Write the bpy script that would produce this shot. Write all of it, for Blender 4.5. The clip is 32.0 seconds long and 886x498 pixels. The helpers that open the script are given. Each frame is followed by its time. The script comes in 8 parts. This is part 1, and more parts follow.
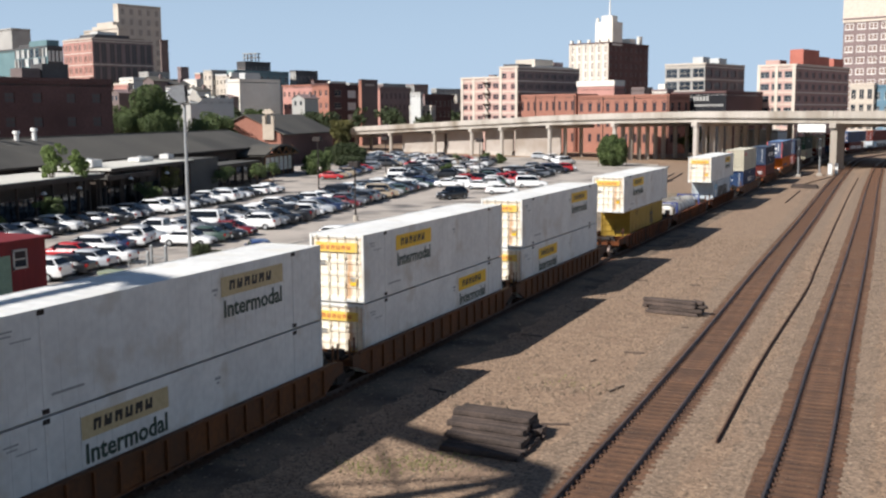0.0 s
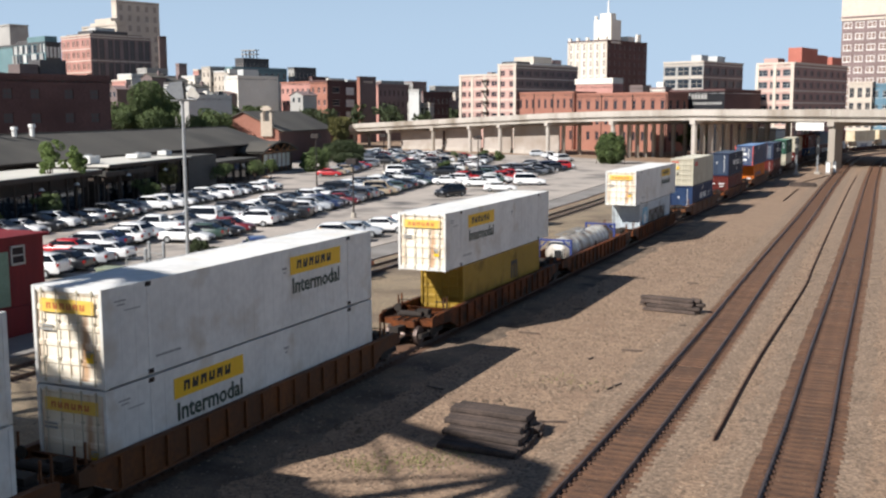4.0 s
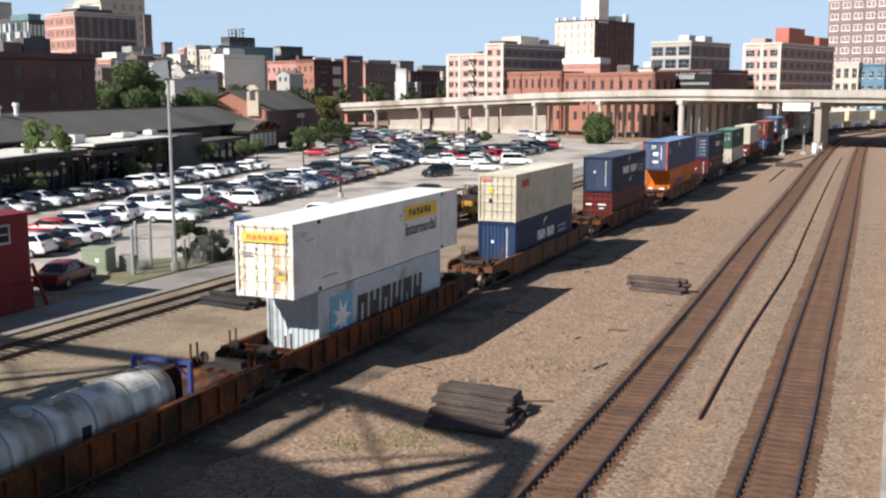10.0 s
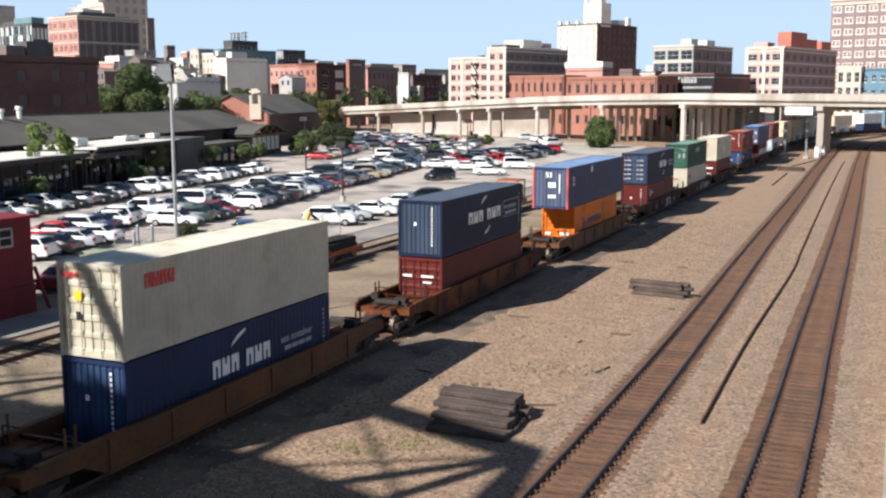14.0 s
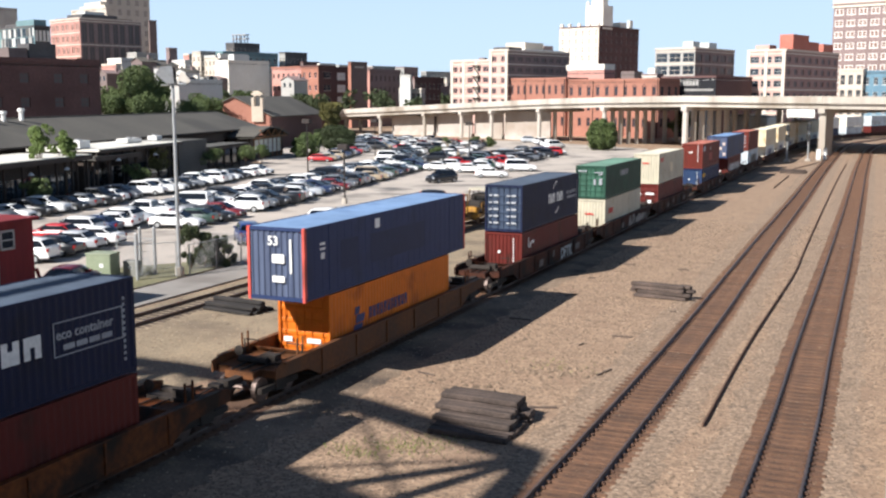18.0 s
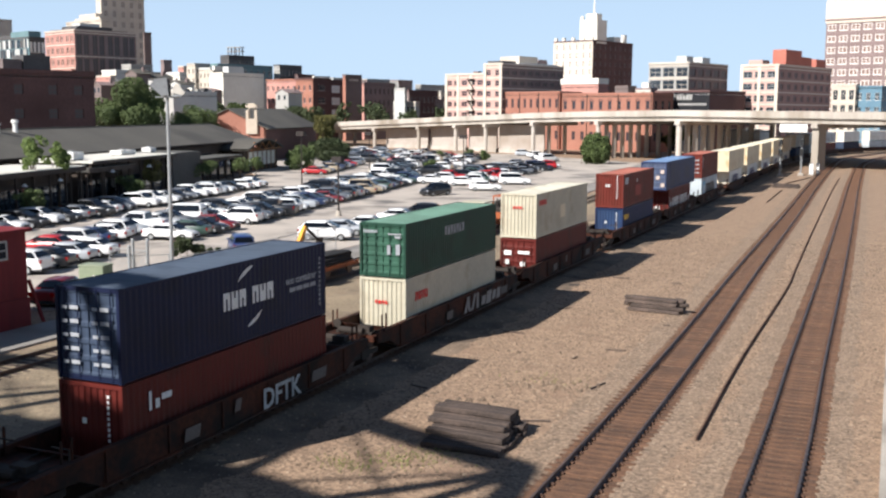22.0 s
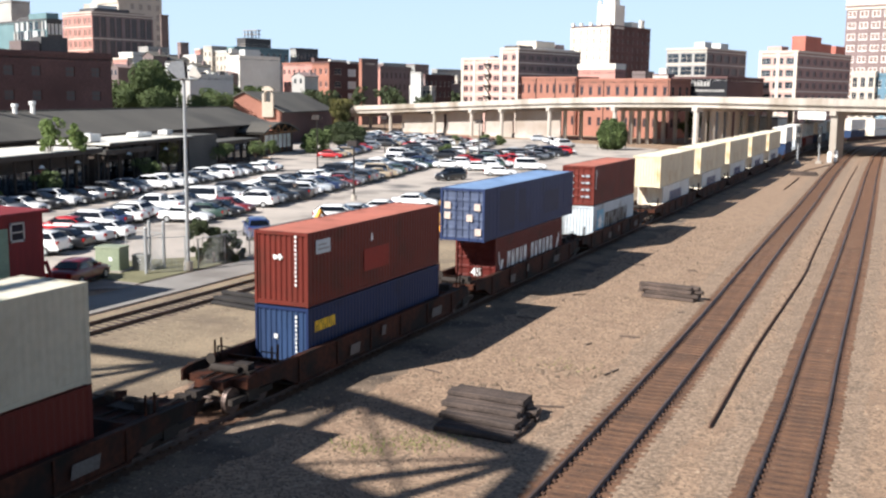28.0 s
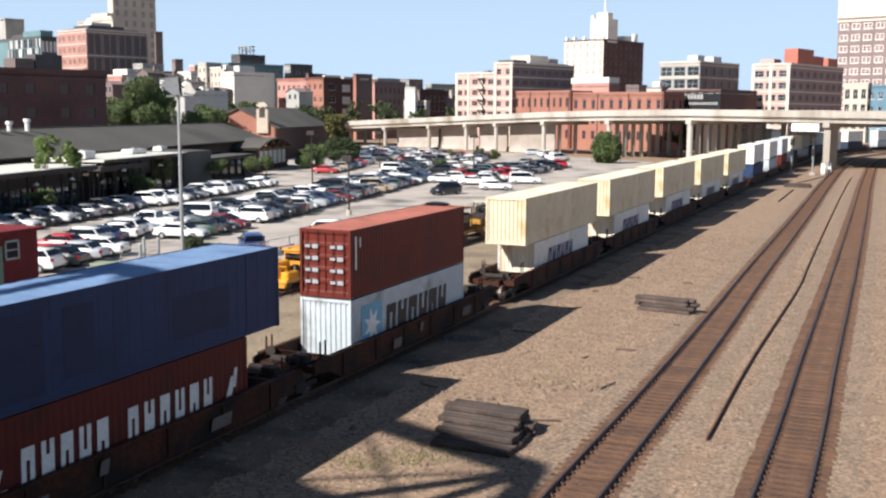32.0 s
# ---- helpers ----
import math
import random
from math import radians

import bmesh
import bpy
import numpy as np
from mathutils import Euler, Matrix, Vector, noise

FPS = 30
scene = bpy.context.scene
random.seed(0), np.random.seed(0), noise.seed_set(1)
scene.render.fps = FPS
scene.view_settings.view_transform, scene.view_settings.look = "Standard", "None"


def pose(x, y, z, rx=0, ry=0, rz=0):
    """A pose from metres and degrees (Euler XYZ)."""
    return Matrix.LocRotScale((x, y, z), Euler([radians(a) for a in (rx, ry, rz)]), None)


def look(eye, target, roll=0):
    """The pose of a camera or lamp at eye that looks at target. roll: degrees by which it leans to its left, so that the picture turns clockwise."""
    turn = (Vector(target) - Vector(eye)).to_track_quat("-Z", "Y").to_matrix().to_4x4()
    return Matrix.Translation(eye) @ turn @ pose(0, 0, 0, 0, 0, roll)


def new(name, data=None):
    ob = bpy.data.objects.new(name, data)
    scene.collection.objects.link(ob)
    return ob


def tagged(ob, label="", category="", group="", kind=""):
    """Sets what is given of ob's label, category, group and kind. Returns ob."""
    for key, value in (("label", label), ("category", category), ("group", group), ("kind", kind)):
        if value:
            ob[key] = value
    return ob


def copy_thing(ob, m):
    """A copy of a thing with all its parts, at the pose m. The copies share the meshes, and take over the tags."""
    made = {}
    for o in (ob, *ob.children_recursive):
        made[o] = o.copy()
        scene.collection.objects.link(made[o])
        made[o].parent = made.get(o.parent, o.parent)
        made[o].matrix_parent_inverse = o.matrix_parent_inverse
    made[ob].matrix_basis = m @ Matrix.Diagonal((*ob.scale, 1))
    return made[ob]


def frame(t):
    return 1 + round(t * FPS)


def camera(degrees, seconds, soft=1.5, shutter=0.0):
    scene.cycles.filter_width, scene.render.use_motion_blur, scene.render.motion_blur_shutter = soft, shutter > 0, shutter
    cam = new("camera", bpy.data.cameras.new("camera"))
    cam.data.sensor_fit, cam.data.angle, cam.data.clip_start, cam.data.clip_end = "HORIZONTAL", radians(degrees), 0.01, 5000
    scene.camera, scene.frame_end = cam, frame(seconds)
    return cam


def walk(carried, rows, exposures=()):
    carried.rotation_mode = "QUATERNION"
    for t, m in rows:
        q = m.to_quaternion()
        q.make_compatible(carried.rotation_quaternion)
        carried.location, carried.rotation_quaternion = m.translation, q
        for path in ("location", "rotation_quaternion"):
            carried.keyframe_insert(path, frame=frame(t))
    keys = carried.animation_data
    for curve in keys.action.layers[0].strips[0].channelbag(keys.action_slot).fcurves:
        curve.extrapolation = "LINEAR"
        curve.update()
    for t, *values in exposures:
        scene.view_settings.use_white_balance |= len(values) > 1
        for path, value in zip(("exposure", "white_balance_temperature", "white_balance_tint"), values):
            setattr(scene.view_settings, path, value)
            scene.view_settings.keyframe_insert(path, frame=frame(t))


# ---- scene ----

EYE = (0.0, 0.0, 11.095)
# seconds, turn to the left of the tracks, tilt down, lean: degrees
TURNS = [
    (0, 24.486, 7.354, 0.349), (0.5, 24.468, 7.372, 0.252), (1, 24.404, 7.376, 0.160), (1.5, 24.372, 7.492, 0.123),
    (2, 24.406, 7.520, 0.138), (2.5, 24.408, 7.545, 0.139), (3, 24.452, 7.529, 0.097), (3.5, 24.462, 7.496, 0.201),
    (5.5, 23.742, 7.740, -0.109), (6, 23.505, 7.993, 0.006), (6.5, 23.512, 8.297, 0.124), (7, 23.555, 8.437, 0.196),
    (7.5, 23.533, 8.436, 0.182), (8, 23.495, 8.422, 0.129), (8.5, 23.500, 8.392, 0.083), (9, 23.562, 8.482, 0.056),
    (9.5, 23.659, 8.575, 0.152), (10, 23.655, 8.613, 0.055), (10.5, 23.560, 8.427, -0.052), (11, 23.464, 8.335, -0.082),
    (11.5, 23.370, 8.246, -0.134), (12, 23.433, 8.288, -0.090), (12.5, 23.579, 8.367, -0.139), (13, 23.629, 8.392, -0.071),
    (13.5, 23.668, 8.406, -0.018), (14, 23.777, 8.414, 0.007), (14.5, 23.852, 8.370, -0.054), (16.5, 23.688, 8.517, 0.031),
    (17, 23.738, 8.454, 0.089), (17.5, 23.779, 8.359, 0.040), (18, 23.874, 8.285, -0.020), (18.5, 23.877, 8.246, -0.028),
    (19, 23.855, 8.178, -0.016), (19.5, 23.812, 8.156, -0.085), (20, 23.726, 8.108, -0.070), (20.5, 23.750, 8.138, -0.066),
    (21, 23.794, 8.027, -0.092), (21.5, 23.768, 7.949, -0.198), (22, 23.525, 7.565, -0.285), (22.5, 23.318, 7.239, -0.818),
    (23, 23.309, 7.160, -0.594), (23.5, 23.610, 7.322, -0.831), (24, 23.764, 7.557, -1.057), (24.5, 23.748, 7.852, -1.040),
    (25, 24.026, 8.263, -0.940), (25.5, 24.102, 8.547, -1.088), (27.5, 24.570, 8.697, -0.800), (28, 24.344, 8.412, -0.692),
    (28.5, 24.508, 7.971, -0.277), (29, 24.331, 7.710, -0.296), (29.5, 24.358, 7.694, -0.391), (30, 24.206, 7.711, -0.347),
    (30.5, 24.115, 7.750, -0.386), (31, 24.001, 7.704, -0.453), (31.5, 23.985, 7.660, -0.416), (32, 24.097, 7.614, -0.297),
]


def aim(turn, tilt, lean):
    a, b = radians(turn), radians(tilt)
    way = Vector((-math.sin(a) * math.cos(b), math.cos(a) * math.cos(b), -math.sin(b)))
    return look(EYE, Vector(EYE) + way * 10, -lean)


cam = camera(46.44, 32.0, 2.35)
walk(cam, [(t, aim(a, b, c)) for t, a, b, c in TURNS], exposures=[(0.0, 0.35, 6250, 12), (3.5, 0.40, 6250, 12), (6.0, 0.43, 6250, 12), (9.0, 0.52, 6250, 12), (13.0, 0.68, 6250, 12), (17.0, 0.78, 6250, 12), (19.0, 0.84, 6250, 12), (23.0, 0.67, 6250, 12), (25.0, 0.70, 6250, 12), (28.0, 0.89, 6250, 12), (32.0, 0.69, 6250, 12)])

# ---- light: sun behind the camera on its left, clear sky ----
SUN_WAY = Vector((0.617, 1.24, -1.0)).normalized()
world = bpy.data.worlds.new("sky")
scene.world = world
world.use_nodes = True
sky = world.node_tree.nodes.new("ShaderNodeTexSky")
sky.sky_type, sky.sun_disc = "NISHITA", False
sky.sun_elevation = math.asin(-SUN_WAY.z)
sky.sun_rotation = math.atan2(-SUN_WAY.x, -SUN_WAY.y)
sky.air_density, sky.dust_density, sky.ozone_density = 1.0, 0.3, 2.0
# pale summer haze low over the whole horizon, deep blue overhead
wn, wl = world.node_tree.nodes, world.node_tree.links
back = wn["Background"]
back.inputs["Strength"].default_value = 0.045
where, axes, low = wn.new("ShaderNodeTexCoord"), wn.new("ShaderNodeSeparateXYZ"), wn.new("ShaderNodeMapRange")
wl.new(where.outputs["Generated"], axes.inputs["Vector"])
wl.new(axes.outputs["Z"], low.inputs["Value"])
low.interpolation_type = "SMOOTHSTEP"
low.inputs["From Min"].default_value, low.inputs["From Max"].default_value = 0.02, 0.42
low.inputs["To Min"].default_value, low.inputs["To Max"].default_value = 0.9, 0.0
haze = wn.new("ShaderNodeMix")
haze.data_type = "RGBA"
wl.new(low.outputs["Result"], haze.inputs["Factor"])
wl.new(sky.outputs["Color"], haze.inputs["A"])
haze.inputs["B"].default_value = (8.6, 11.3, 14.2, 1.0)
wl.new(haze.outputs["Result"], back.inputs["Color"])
sun = new("sun", bpy.data.lights.new("sun", "SUN"))
sun.data.energy, sun.data.angle, sun.data.color = 5.0, radians(0.53), (1.0, 0.95, 0.87)
sun.matrix_world = look((0, 0, 60), Vector((0, 0, 60)) + SUN_WAY)

# ---- materials ----
def lin(c):
    """A colour from 0-255 values."""
    return tuple((v / 255 / 12.92 if v / 255 <= 0.04045 else ((v / 255 + 0.055) / 1.055) ** 2.4) for v in c) + (1.0,)


def surface(name, rgb, rgb2=None, rough=0.7, metal=0.0, fine=8.0, coarse=0.8, mix=0.5, bump=0.15, dist=0.01,
            stain=None, stain_scale=0.35, stain_amount=0.35, vary=0.0, streak=False, coat=0.0, island=0.0, specks=False, gloss=0.5):
    """A surface in two tones with fine grain, large uneven patches, optional stains and a slight relief."""
    m = bpy.data.materials.new(name)
    m.use_nodes = True
    n, l = m.node_tree.nodes, m.node_tree.links
    p = n["Principled BSDF"]
    co = n.new("ShaderNodeTexCoord")
    mp = n.new("ShaderNodeMapping")
    l.new(co.outputs["Object"], mp.inputs["Vector"])
    if streak:
        mp.inputs["Scale"].default_value = (1, 1, 0.12)

    def grain(scale, detail, low, high):
        t = n.new("ShaderNodeTexNoise")
        t.inputs["Scale"].default_value, t.inputs["Detail"].default_value = scale, detail
        l.new(mp.outputs["Vector"], t.inputs["Vector"])
        r = n.new("ShaderNodeMapRange")
        r.inputs["From Min"].default_value, r.inputs["From Max"].default_value = low, high
        l.new(t.outputs["Fac"], r.inputs["Value"])
        return r.outputs["Result"]

    def blend(fac, a, b):
        x = n.new("ShaderNodeMix")
        x.data_type = "RGBA"
        for sock, val in ((x.inputs["Factor"], fac), (x.inputs["A"], a), (x.inputs["B"], b)):
            if isinstance(val, (tuple, float)):
                sock.default_value = val
            else:
                l.new(val, sock)
        return x.outputs["Result"]

    a = lin(rgb)
    b = lin(rgb2) if rgb2 else tuple(v * 0.72 for v in a[:3]) + (1.0,)
    g1, g2 = grain(fine, 4, 0.35, 0.65), grain(coarse, 3, 0.35, 0.65)
    both = n.new("ShaderNodeMath")
    both.operation = "MULTIPLY_ADD"
    both.inputs[1].default_value = mix
    l.new(g1, both.inputs[0])
    half = n.new("ShaderNodeMath")
    half.operation = "MULTIPLY"
    half.inputs[1].default_value = 1 - mix
    l.new(g2, half.inputs[0])
    l.new(half.outputs[0], both.inputs[2])
    col = blend(both.outputs[0], a, b)
    if stain:
        s = grain(stain_scale, 6, 0.62 - stain_amount * 0.35, 0.78 - stain_amount * 0.25)
        col = blend(s, col, lin(stain))
    if specks:
        # small dark and pale stones among the gravel, and scattered cinders
        for scale, low, high, tone in ((2.6, 0.62, 0.72, (92, 78, 66)), (5.2, 0.64, 0.72, (204, 184, 158)), (4.1, 0.66, 0.72, (186, 154, 126))):
            col = blend(grain(scale, 5, low, high), col, lin(tone))
    if vary or island:
        h = n.new("ShaderNodeHueSaturation")
        r = n.new("ShaderNodeMapRange")
        amount = vary or island
        r.inputs["To Min"].default_value, r.inputs["To Max"].default_value = 1 - amount, 1 + amount
        if vary:
            l.new(n.new("ShaderNodeObjectInfo").outputs["Random"], r.inputs["Value"])
        else:
            l.new(n.new("ShaderNodeNewGeometry").outputs["Random Per Island"], r.inputs["Value"])
        l.new(r.outputs["Result"], h.inputs["Value"])
        l.new(col, h.inputs["Color"])
        col = h.outputs["Color"]
    l.new(col, p.inputs["Base Color"])
    p.inputs["Roughness"].default_value, p.inputs["Metallic"].default_value = rough, metal
    p.inputs["Coat Weight"].default_value = coat
    p.inputs["Specular IOR Level"].default_value = gloss
    if bump:
        bp = n.new("ShaderNodeBump")
        bp.inputs["Strength"].default_value, bp.inputs["Distance"].default_value = bump, dist
        l.new(g1, bp.inputs["Height"])
        l.new(bp.outputs["Normal"], p.inputs["Normal"])
    return m


def glass_mat(name, rgb, rough=0.08):
    m = bpy.data.materials.new(name)
    m.use_nodes = True
    p = m.node_tree.nodes["Principled BSDF"]
    p.inputs["Base Color"].default_value = lin(rgb)
    p.inputs["Roughness"].default_value = rough
    p.inputs["IOR"].default_value = 1.5
    p.inputs["Specular IOR Level"].default_value = 0.7
    return m


GRAVEL = surface("gravel", (174, 146, 119), (114, 94, 77), 0.95, fine=6, coarse=1.2, mix=0.75, bump=0.45, dist=0.05, stain=(138, 113, 92), stain_scale=0.5, stain_amount=0.3, specks=True)
GREYBALLAST = surface("grey_tan_ballast", (167, 142, 118), (102, 86, 71), 0.95, fine=6, coarse=1.0, mix=0.75, bump=0.5, dist=0.05, specks=True)
BALLAST = surface("ballast", (140, 119, 99), (96, 82, 69), 0.95, fine=14, coarse=0.4, bump=0.8, dist=0.04, island=0.3)
RUSTBED = surface("rust_stained_ballast", (124, 90, 66), (84, 61, 46), 0.95, fine=11, coarse=0.5, bump=0.6, dist=0.03, stain=(88, 66, 52), stain_scale=0.5)
DIRT = surface("yard_dirt", (162, 144, 118), (118, 105, 86), 0.95, fine=9, coarse=0.3, mix=0.6, bump=0.5, dist=0.03, stain=(112, 98, 82), stain_scale=0.25, stain_amount=0.4, specks=True)
DARKBED = surface("oily_ballast", (146, 125, 104), (88, 75, 63), 0.95, fine=11, coarse=0.35, bump=0.5, dist=0.03, stain=(62, 54, 48), stain_scale=0.4, specks=True)
ASPHALT = surface("asphalt", (192, 181, 169), (168, 158, 147), 0.9, fine=18, coarse=0.12, bump=0.3, stain=(104, 100, 96), stain_scale=0.15)
CONCRETE = surface("concrete", (186, 178, 166), (160, 152, 140), 0.85, fine=10, coarse=0.2, bump=0.25, stain=(120, 112, 102), stain_scale=0.2)
VIADUCT = surface("viaduct_concrete", (194, 186, 176), (168, 160, 149), 0.85, fine=6, coarse=0.15, bump=0.2, stain=(130, 118, 102), stain_scale=0.12, streak=True)
RAILSTEEL = surface("rail_steel", (118, 102, 95), (84, 72, 66), 0.45, 0.6, fine=6, bump=0.1)
RUSTPLATE = surface("rusty_steel", (112, 82, 64), (80, 58, 46), 0.85, fine=9, bump=0.2)
TIE = surface("tie_wood", (118, 85, 62), (76, 55, 42), 0.9, fine=9, coarse=2, bump=0.5, vary=0.25)
OLDTIE = surface("creosote_tie", (92, 78, 70), (60, 51, 46), 0.9, fine=9, coarse=2, bump=0.6, dist=0.02, vary=0.25)
BLACKTIE = surface("black_creosote_tie", (48, 44, 42), (30, 28, 27), 0.85, fine=9, coarse=2, bump=0.5, vary=0.25)
RUSTCAR = surface("rusty_brown_car_paint", (124, 67, 29), (66, 37, 19), 0.75, fine=5, coarse=0.8, bump=0.2, stain=(44, 32, 24), stain_scale=0.9, stain_amount=0.55, gloss=0.25)
DARKCAR = surface("dark_weathered_car_paint", (82, 43, 27), (38, 23, 17), 0.8, fine=5, coarse=0.8, bump=0.2, stain=(32, 26, 23), stain_scale=0.9, stain_amount=0.5, gloss=0.25)
YELLOWCAR = surface("faded_yellow_car_paint", (118, 68, 24), (76, 44, 18), 0.75, fine=5, coarse=0.5, bump=0.2, stain=(84, 54, 30), stain_scale=0.6)
GRIME = surface("grimy_steel", (58, 50, 44), (40, 34, 30), 0.8, 0.2, fine=6, bump=0.3)
RUBBER = surface("rubber", (34, 34, 36), None, 0.85, fine=20, bump=0.1)
BLACKPAINT = surface("black_paint", (26, 26, 28), None, 0.5, bump=0.05)
GREYSTEEL = surface("galvanised_steel", (176, 178, 178), (150, 152, 152), 0.5, 0.4, bump=0.05)
DARKSTEEL = surface("dark_bridge_steel", (62, 54, 50), (44, 38, 36), 0.7, 0.3, bump=0.2)
WHITEPAINT = surface("white_paint", (238, 236, 230), (220, 217, 210), 0.5, bump=0.04)
GLASS = glass_mat("window_glass", (44, 52, 60))
CARGLASS = glass_mat("car_glass", (12, 14, 17), 0.06)
LEAF = surface("leaves", (92, 106, 58), (60, 74, 38), 0.7, fine=3, coarse=0.4, bump=0, island=0.35)
LEAF2 = surface("yellowish_leaves", (112, 106, 56), (76, 76, 38), 0.7, fine=3, coarse=0.4, bump=0, island=0.35)
LEAF4 = surface("fresh_green_leaves", (116, 134, 70), (82, 100, 48), 0.7, fine=3, coarse=0.4, bump=0, island=0.35)
LEAF3 = surface("dark_olive_leaves", (74, 84, 50), (46, 56, 32), 0.7, fine=3, coarse=0.4, bump=0, island=0.35)
BARK = surface("bark", (92, 76, 60), (62, 50, 40), 0.9, fine=10, bump=0.5)
ROOFGREY = surface("grey_roof_membrane", (96, 94, 88), (80, 78, 74), 0.9, fine=3, coarse=0.1, bump=0.1, stain=(70, 68, 64), stain_scale=0.08)
GRASS = surface("dry_grass", (132, 127, 98), (100, 98, 70), 0.95, fine=8, coarse=0.4, bump=0.5)


# ---- mesh helpers ----
class Shape:
    """Collects faces; mesh() makes one mesh of them."""

    def __init__(self):
        self.v, self.f, self.m = [], [], []

    def face(self, pts, mat=0):
        i = len(self.v)
        self.v += [tuple(p) for p in pts]
        self.f.append(tuple(range(i, i + len(pts))))
        self.m.append(mat)

    def box(self, x0, x1, y0, y1, z0, z1, mat=0):
        i = len(self.v)
        self.v += [(x, y, z) for z in (z0, z1) for y in (y0, y1) for x in (x0, x1)]
        for q in ((0, 2, 3, 1), (4, 5, 7, 6), (0, 1, 5, 4), (2, 6, 7, 3), (0, 4, 6, 2), (1, 3, 7, 5)):
            self.f.append(tuple(i + k for k in q))
            self.m.append(mat)
        return self

    def soft(self, x0, x1, y0, y1, z0, z1, r=0.03, mat=0):
        """A box with its upright and top edges cut off."""
        self.prism([(x0 + r, y0), (x1 - r, y0), (x1, y0 + r), (x1, y1 - r), (x1 - r, y1), (x0 + r, y1), (x0, y1 - r), (x0, y0 + r)], z0, z1 - r, mat, cap=False)
        a = [(x0 + r, y0), (x1 - r, y0), (x1, y0 + r), (x1, y1 - r), (x1 - r, y1), (x0 + r, y1), (x0, y1 - r), (x0, y0 + r)]
        cx, cy = (x0 + x1) / 2, (y0 + y1) / 2
        b = [(x + (r if x < cx else -r), y + (r if y < cy else -r)) for x, y in a]
        for k in range(8):
            j = (k + 1) % 8
            self.face([(*a[k], z1 - r), (*a[j], z1 - r), (*b[j], z1), (*b[k], z1)], mat)
        self.face([(*p, z1) for p in b], mat)
        self.face([(*p, z0) for p in reversed(a)], mat)
        return self

    def prism(self, pts, z0, z1, mat=0, cap=True):
        n = len(pts)
        for k in range(n):
            a, b = pts[k], pts[(k + 1) % n]
            self.face([(*a, z0), (*b, z0), (*b, z1), (*a, z1)], mat)
        if cap:
            self.face([(*p, z1) for p in pts], mat)
            self.face([(*p, z0) for p in reversed(pts)], mat)
        return self

    def side(self, pts, x0, x1, mat=0):
        """A profile in y and z, drawn out along x."""
        n = len(pts)
        for k in range(n):
            a, b = pts[k], pts[(k + 1) % n]
            self.face([(x0, *a), (x0, *b), (x1, *b), (x1, *a)], mat)
        self.face([(x1, *p) for p in pts], mat)
        self.face([(x0, *p) for p in reversed(pts)], mat)
        return self

    def tube(self, a, b, r0, r1=None, n=10, mat=0, cap=True):
        a, b = Vector(a), Vector(b)
        r1 = r0 if r1 is None else r1
        w = (b - a).normalized()
        u = w.orthogonal().normalized()
        t = w.cross(u)
        ring = [(math.cos(k * math.tau / n), math.sin(k * math.tau / n)) for k in range(n)]
        A = [a + (u * c + t * s) * r0 for c, s in ring]
        B = [b + (u * c + t * s) * r1 for c, s in ring]
        i = len(self.v)
        self.v += [tuple(p) for p in A + B]
        for k in range(n):
            j = (k + 1) % n
            self.f.append((i + k, i + j, i + n + j, i + n + k))
            self.m.append(mat)
        if cap:
            self.f += [tuple(i + k for k in reversed(range(n))), tuple(i + n + k for k in range(n))]
            self.m += [mat, mat]
        return self

    def beam(self, a, b, w, h, mat=0):
        """A square bar from a to b."""
        a, b = Vector(a), Vector(b)
        d = (b - a).normalized()
        up = Vector((0, 0, 1)) if abs(d.z) < 0.95 else Vector((0, 1, 0))
        s = d.cross(up).normalized() * (w / 2)
        u = s.cross(d).normalized() * (h / 2)
        A = [a - s - u, a + s - u, a + s + u, a - s + u]
        B = [b - s - u, b + s - u, b + s + u, b - s + u]
        for k in range(4):
            j = (k + 1) % 4
            self.face([A[k], A[j], B[j], B[k]], mat)
        self.face(list(reversed(A)), mat)
        self.face(B, mat)
        return self

    def mesh(self, name, mats, smooth=False):
        me = bpy.data.meshes.new(name)
        me.from_pydata(self.v, [], self.f)
        for m in mats if isinstance(mats, (list, tuple)) else [mats]:
            me.materials.append(m)
        me.polygons.foreach_set("material_index", self.m)
        if smooth:
            me.polygons.foreach_set("use_smooth", [True] * len(self.f))
        me.update()
        return me


def part(name, shape, mats, parent=None, label="", at=None, smooth=False):
    """Links a shape, or a mesh that is there already, as one object under a thing or a part."""
    ob = new(name, shape if isinstance(shape, bpy.types.Mesh) else shape.mesh(name, mats, smooth))
    if parent is not None:
        ob.parent = parent
    if at is not None:
        ob.matrix_basis = at
    return tagged(ob, label)


def thing(name, label, category, at=None, group="", kind=""):
    ob = new(name)
    ob.empty_display_size = 0.3
    if at is not None:
        ob.matrix_basis = at
    return tagged(ob, label, category, group, kind)

# ---- ground and tracks ----
def smooth_path(pts, step=1.0):
    """Points (x, y) at even steps along a smooth line through pts, far end drawn out."""
    P = [Vector(p) for p in pts]
    P = [P[0] * 2 - P[1]] + P + [P[-1] * 2 - P[-2]]
    fine = []
    for i in range(1, len(P) - 2):
        a, b, c, d = P[i - 1:i + 3]
        for k in range(24):
            t = k / 24
            fine.append(0.5 * (2 * b + (c - a) * t + (2 * a - 5 * b + 4 * c - d) * t * t + (3 * b - a - 3 * c + d) * t ** 3))
    fine.append(P[-2])
    out, need = [fine[0]], step
    for a, b in zip(fine, fine[1:]):
        d = (b - a).length
        while need <= d:
            out.append(a.lerp(b, need / d))
            need += step
        need -= d
    return out


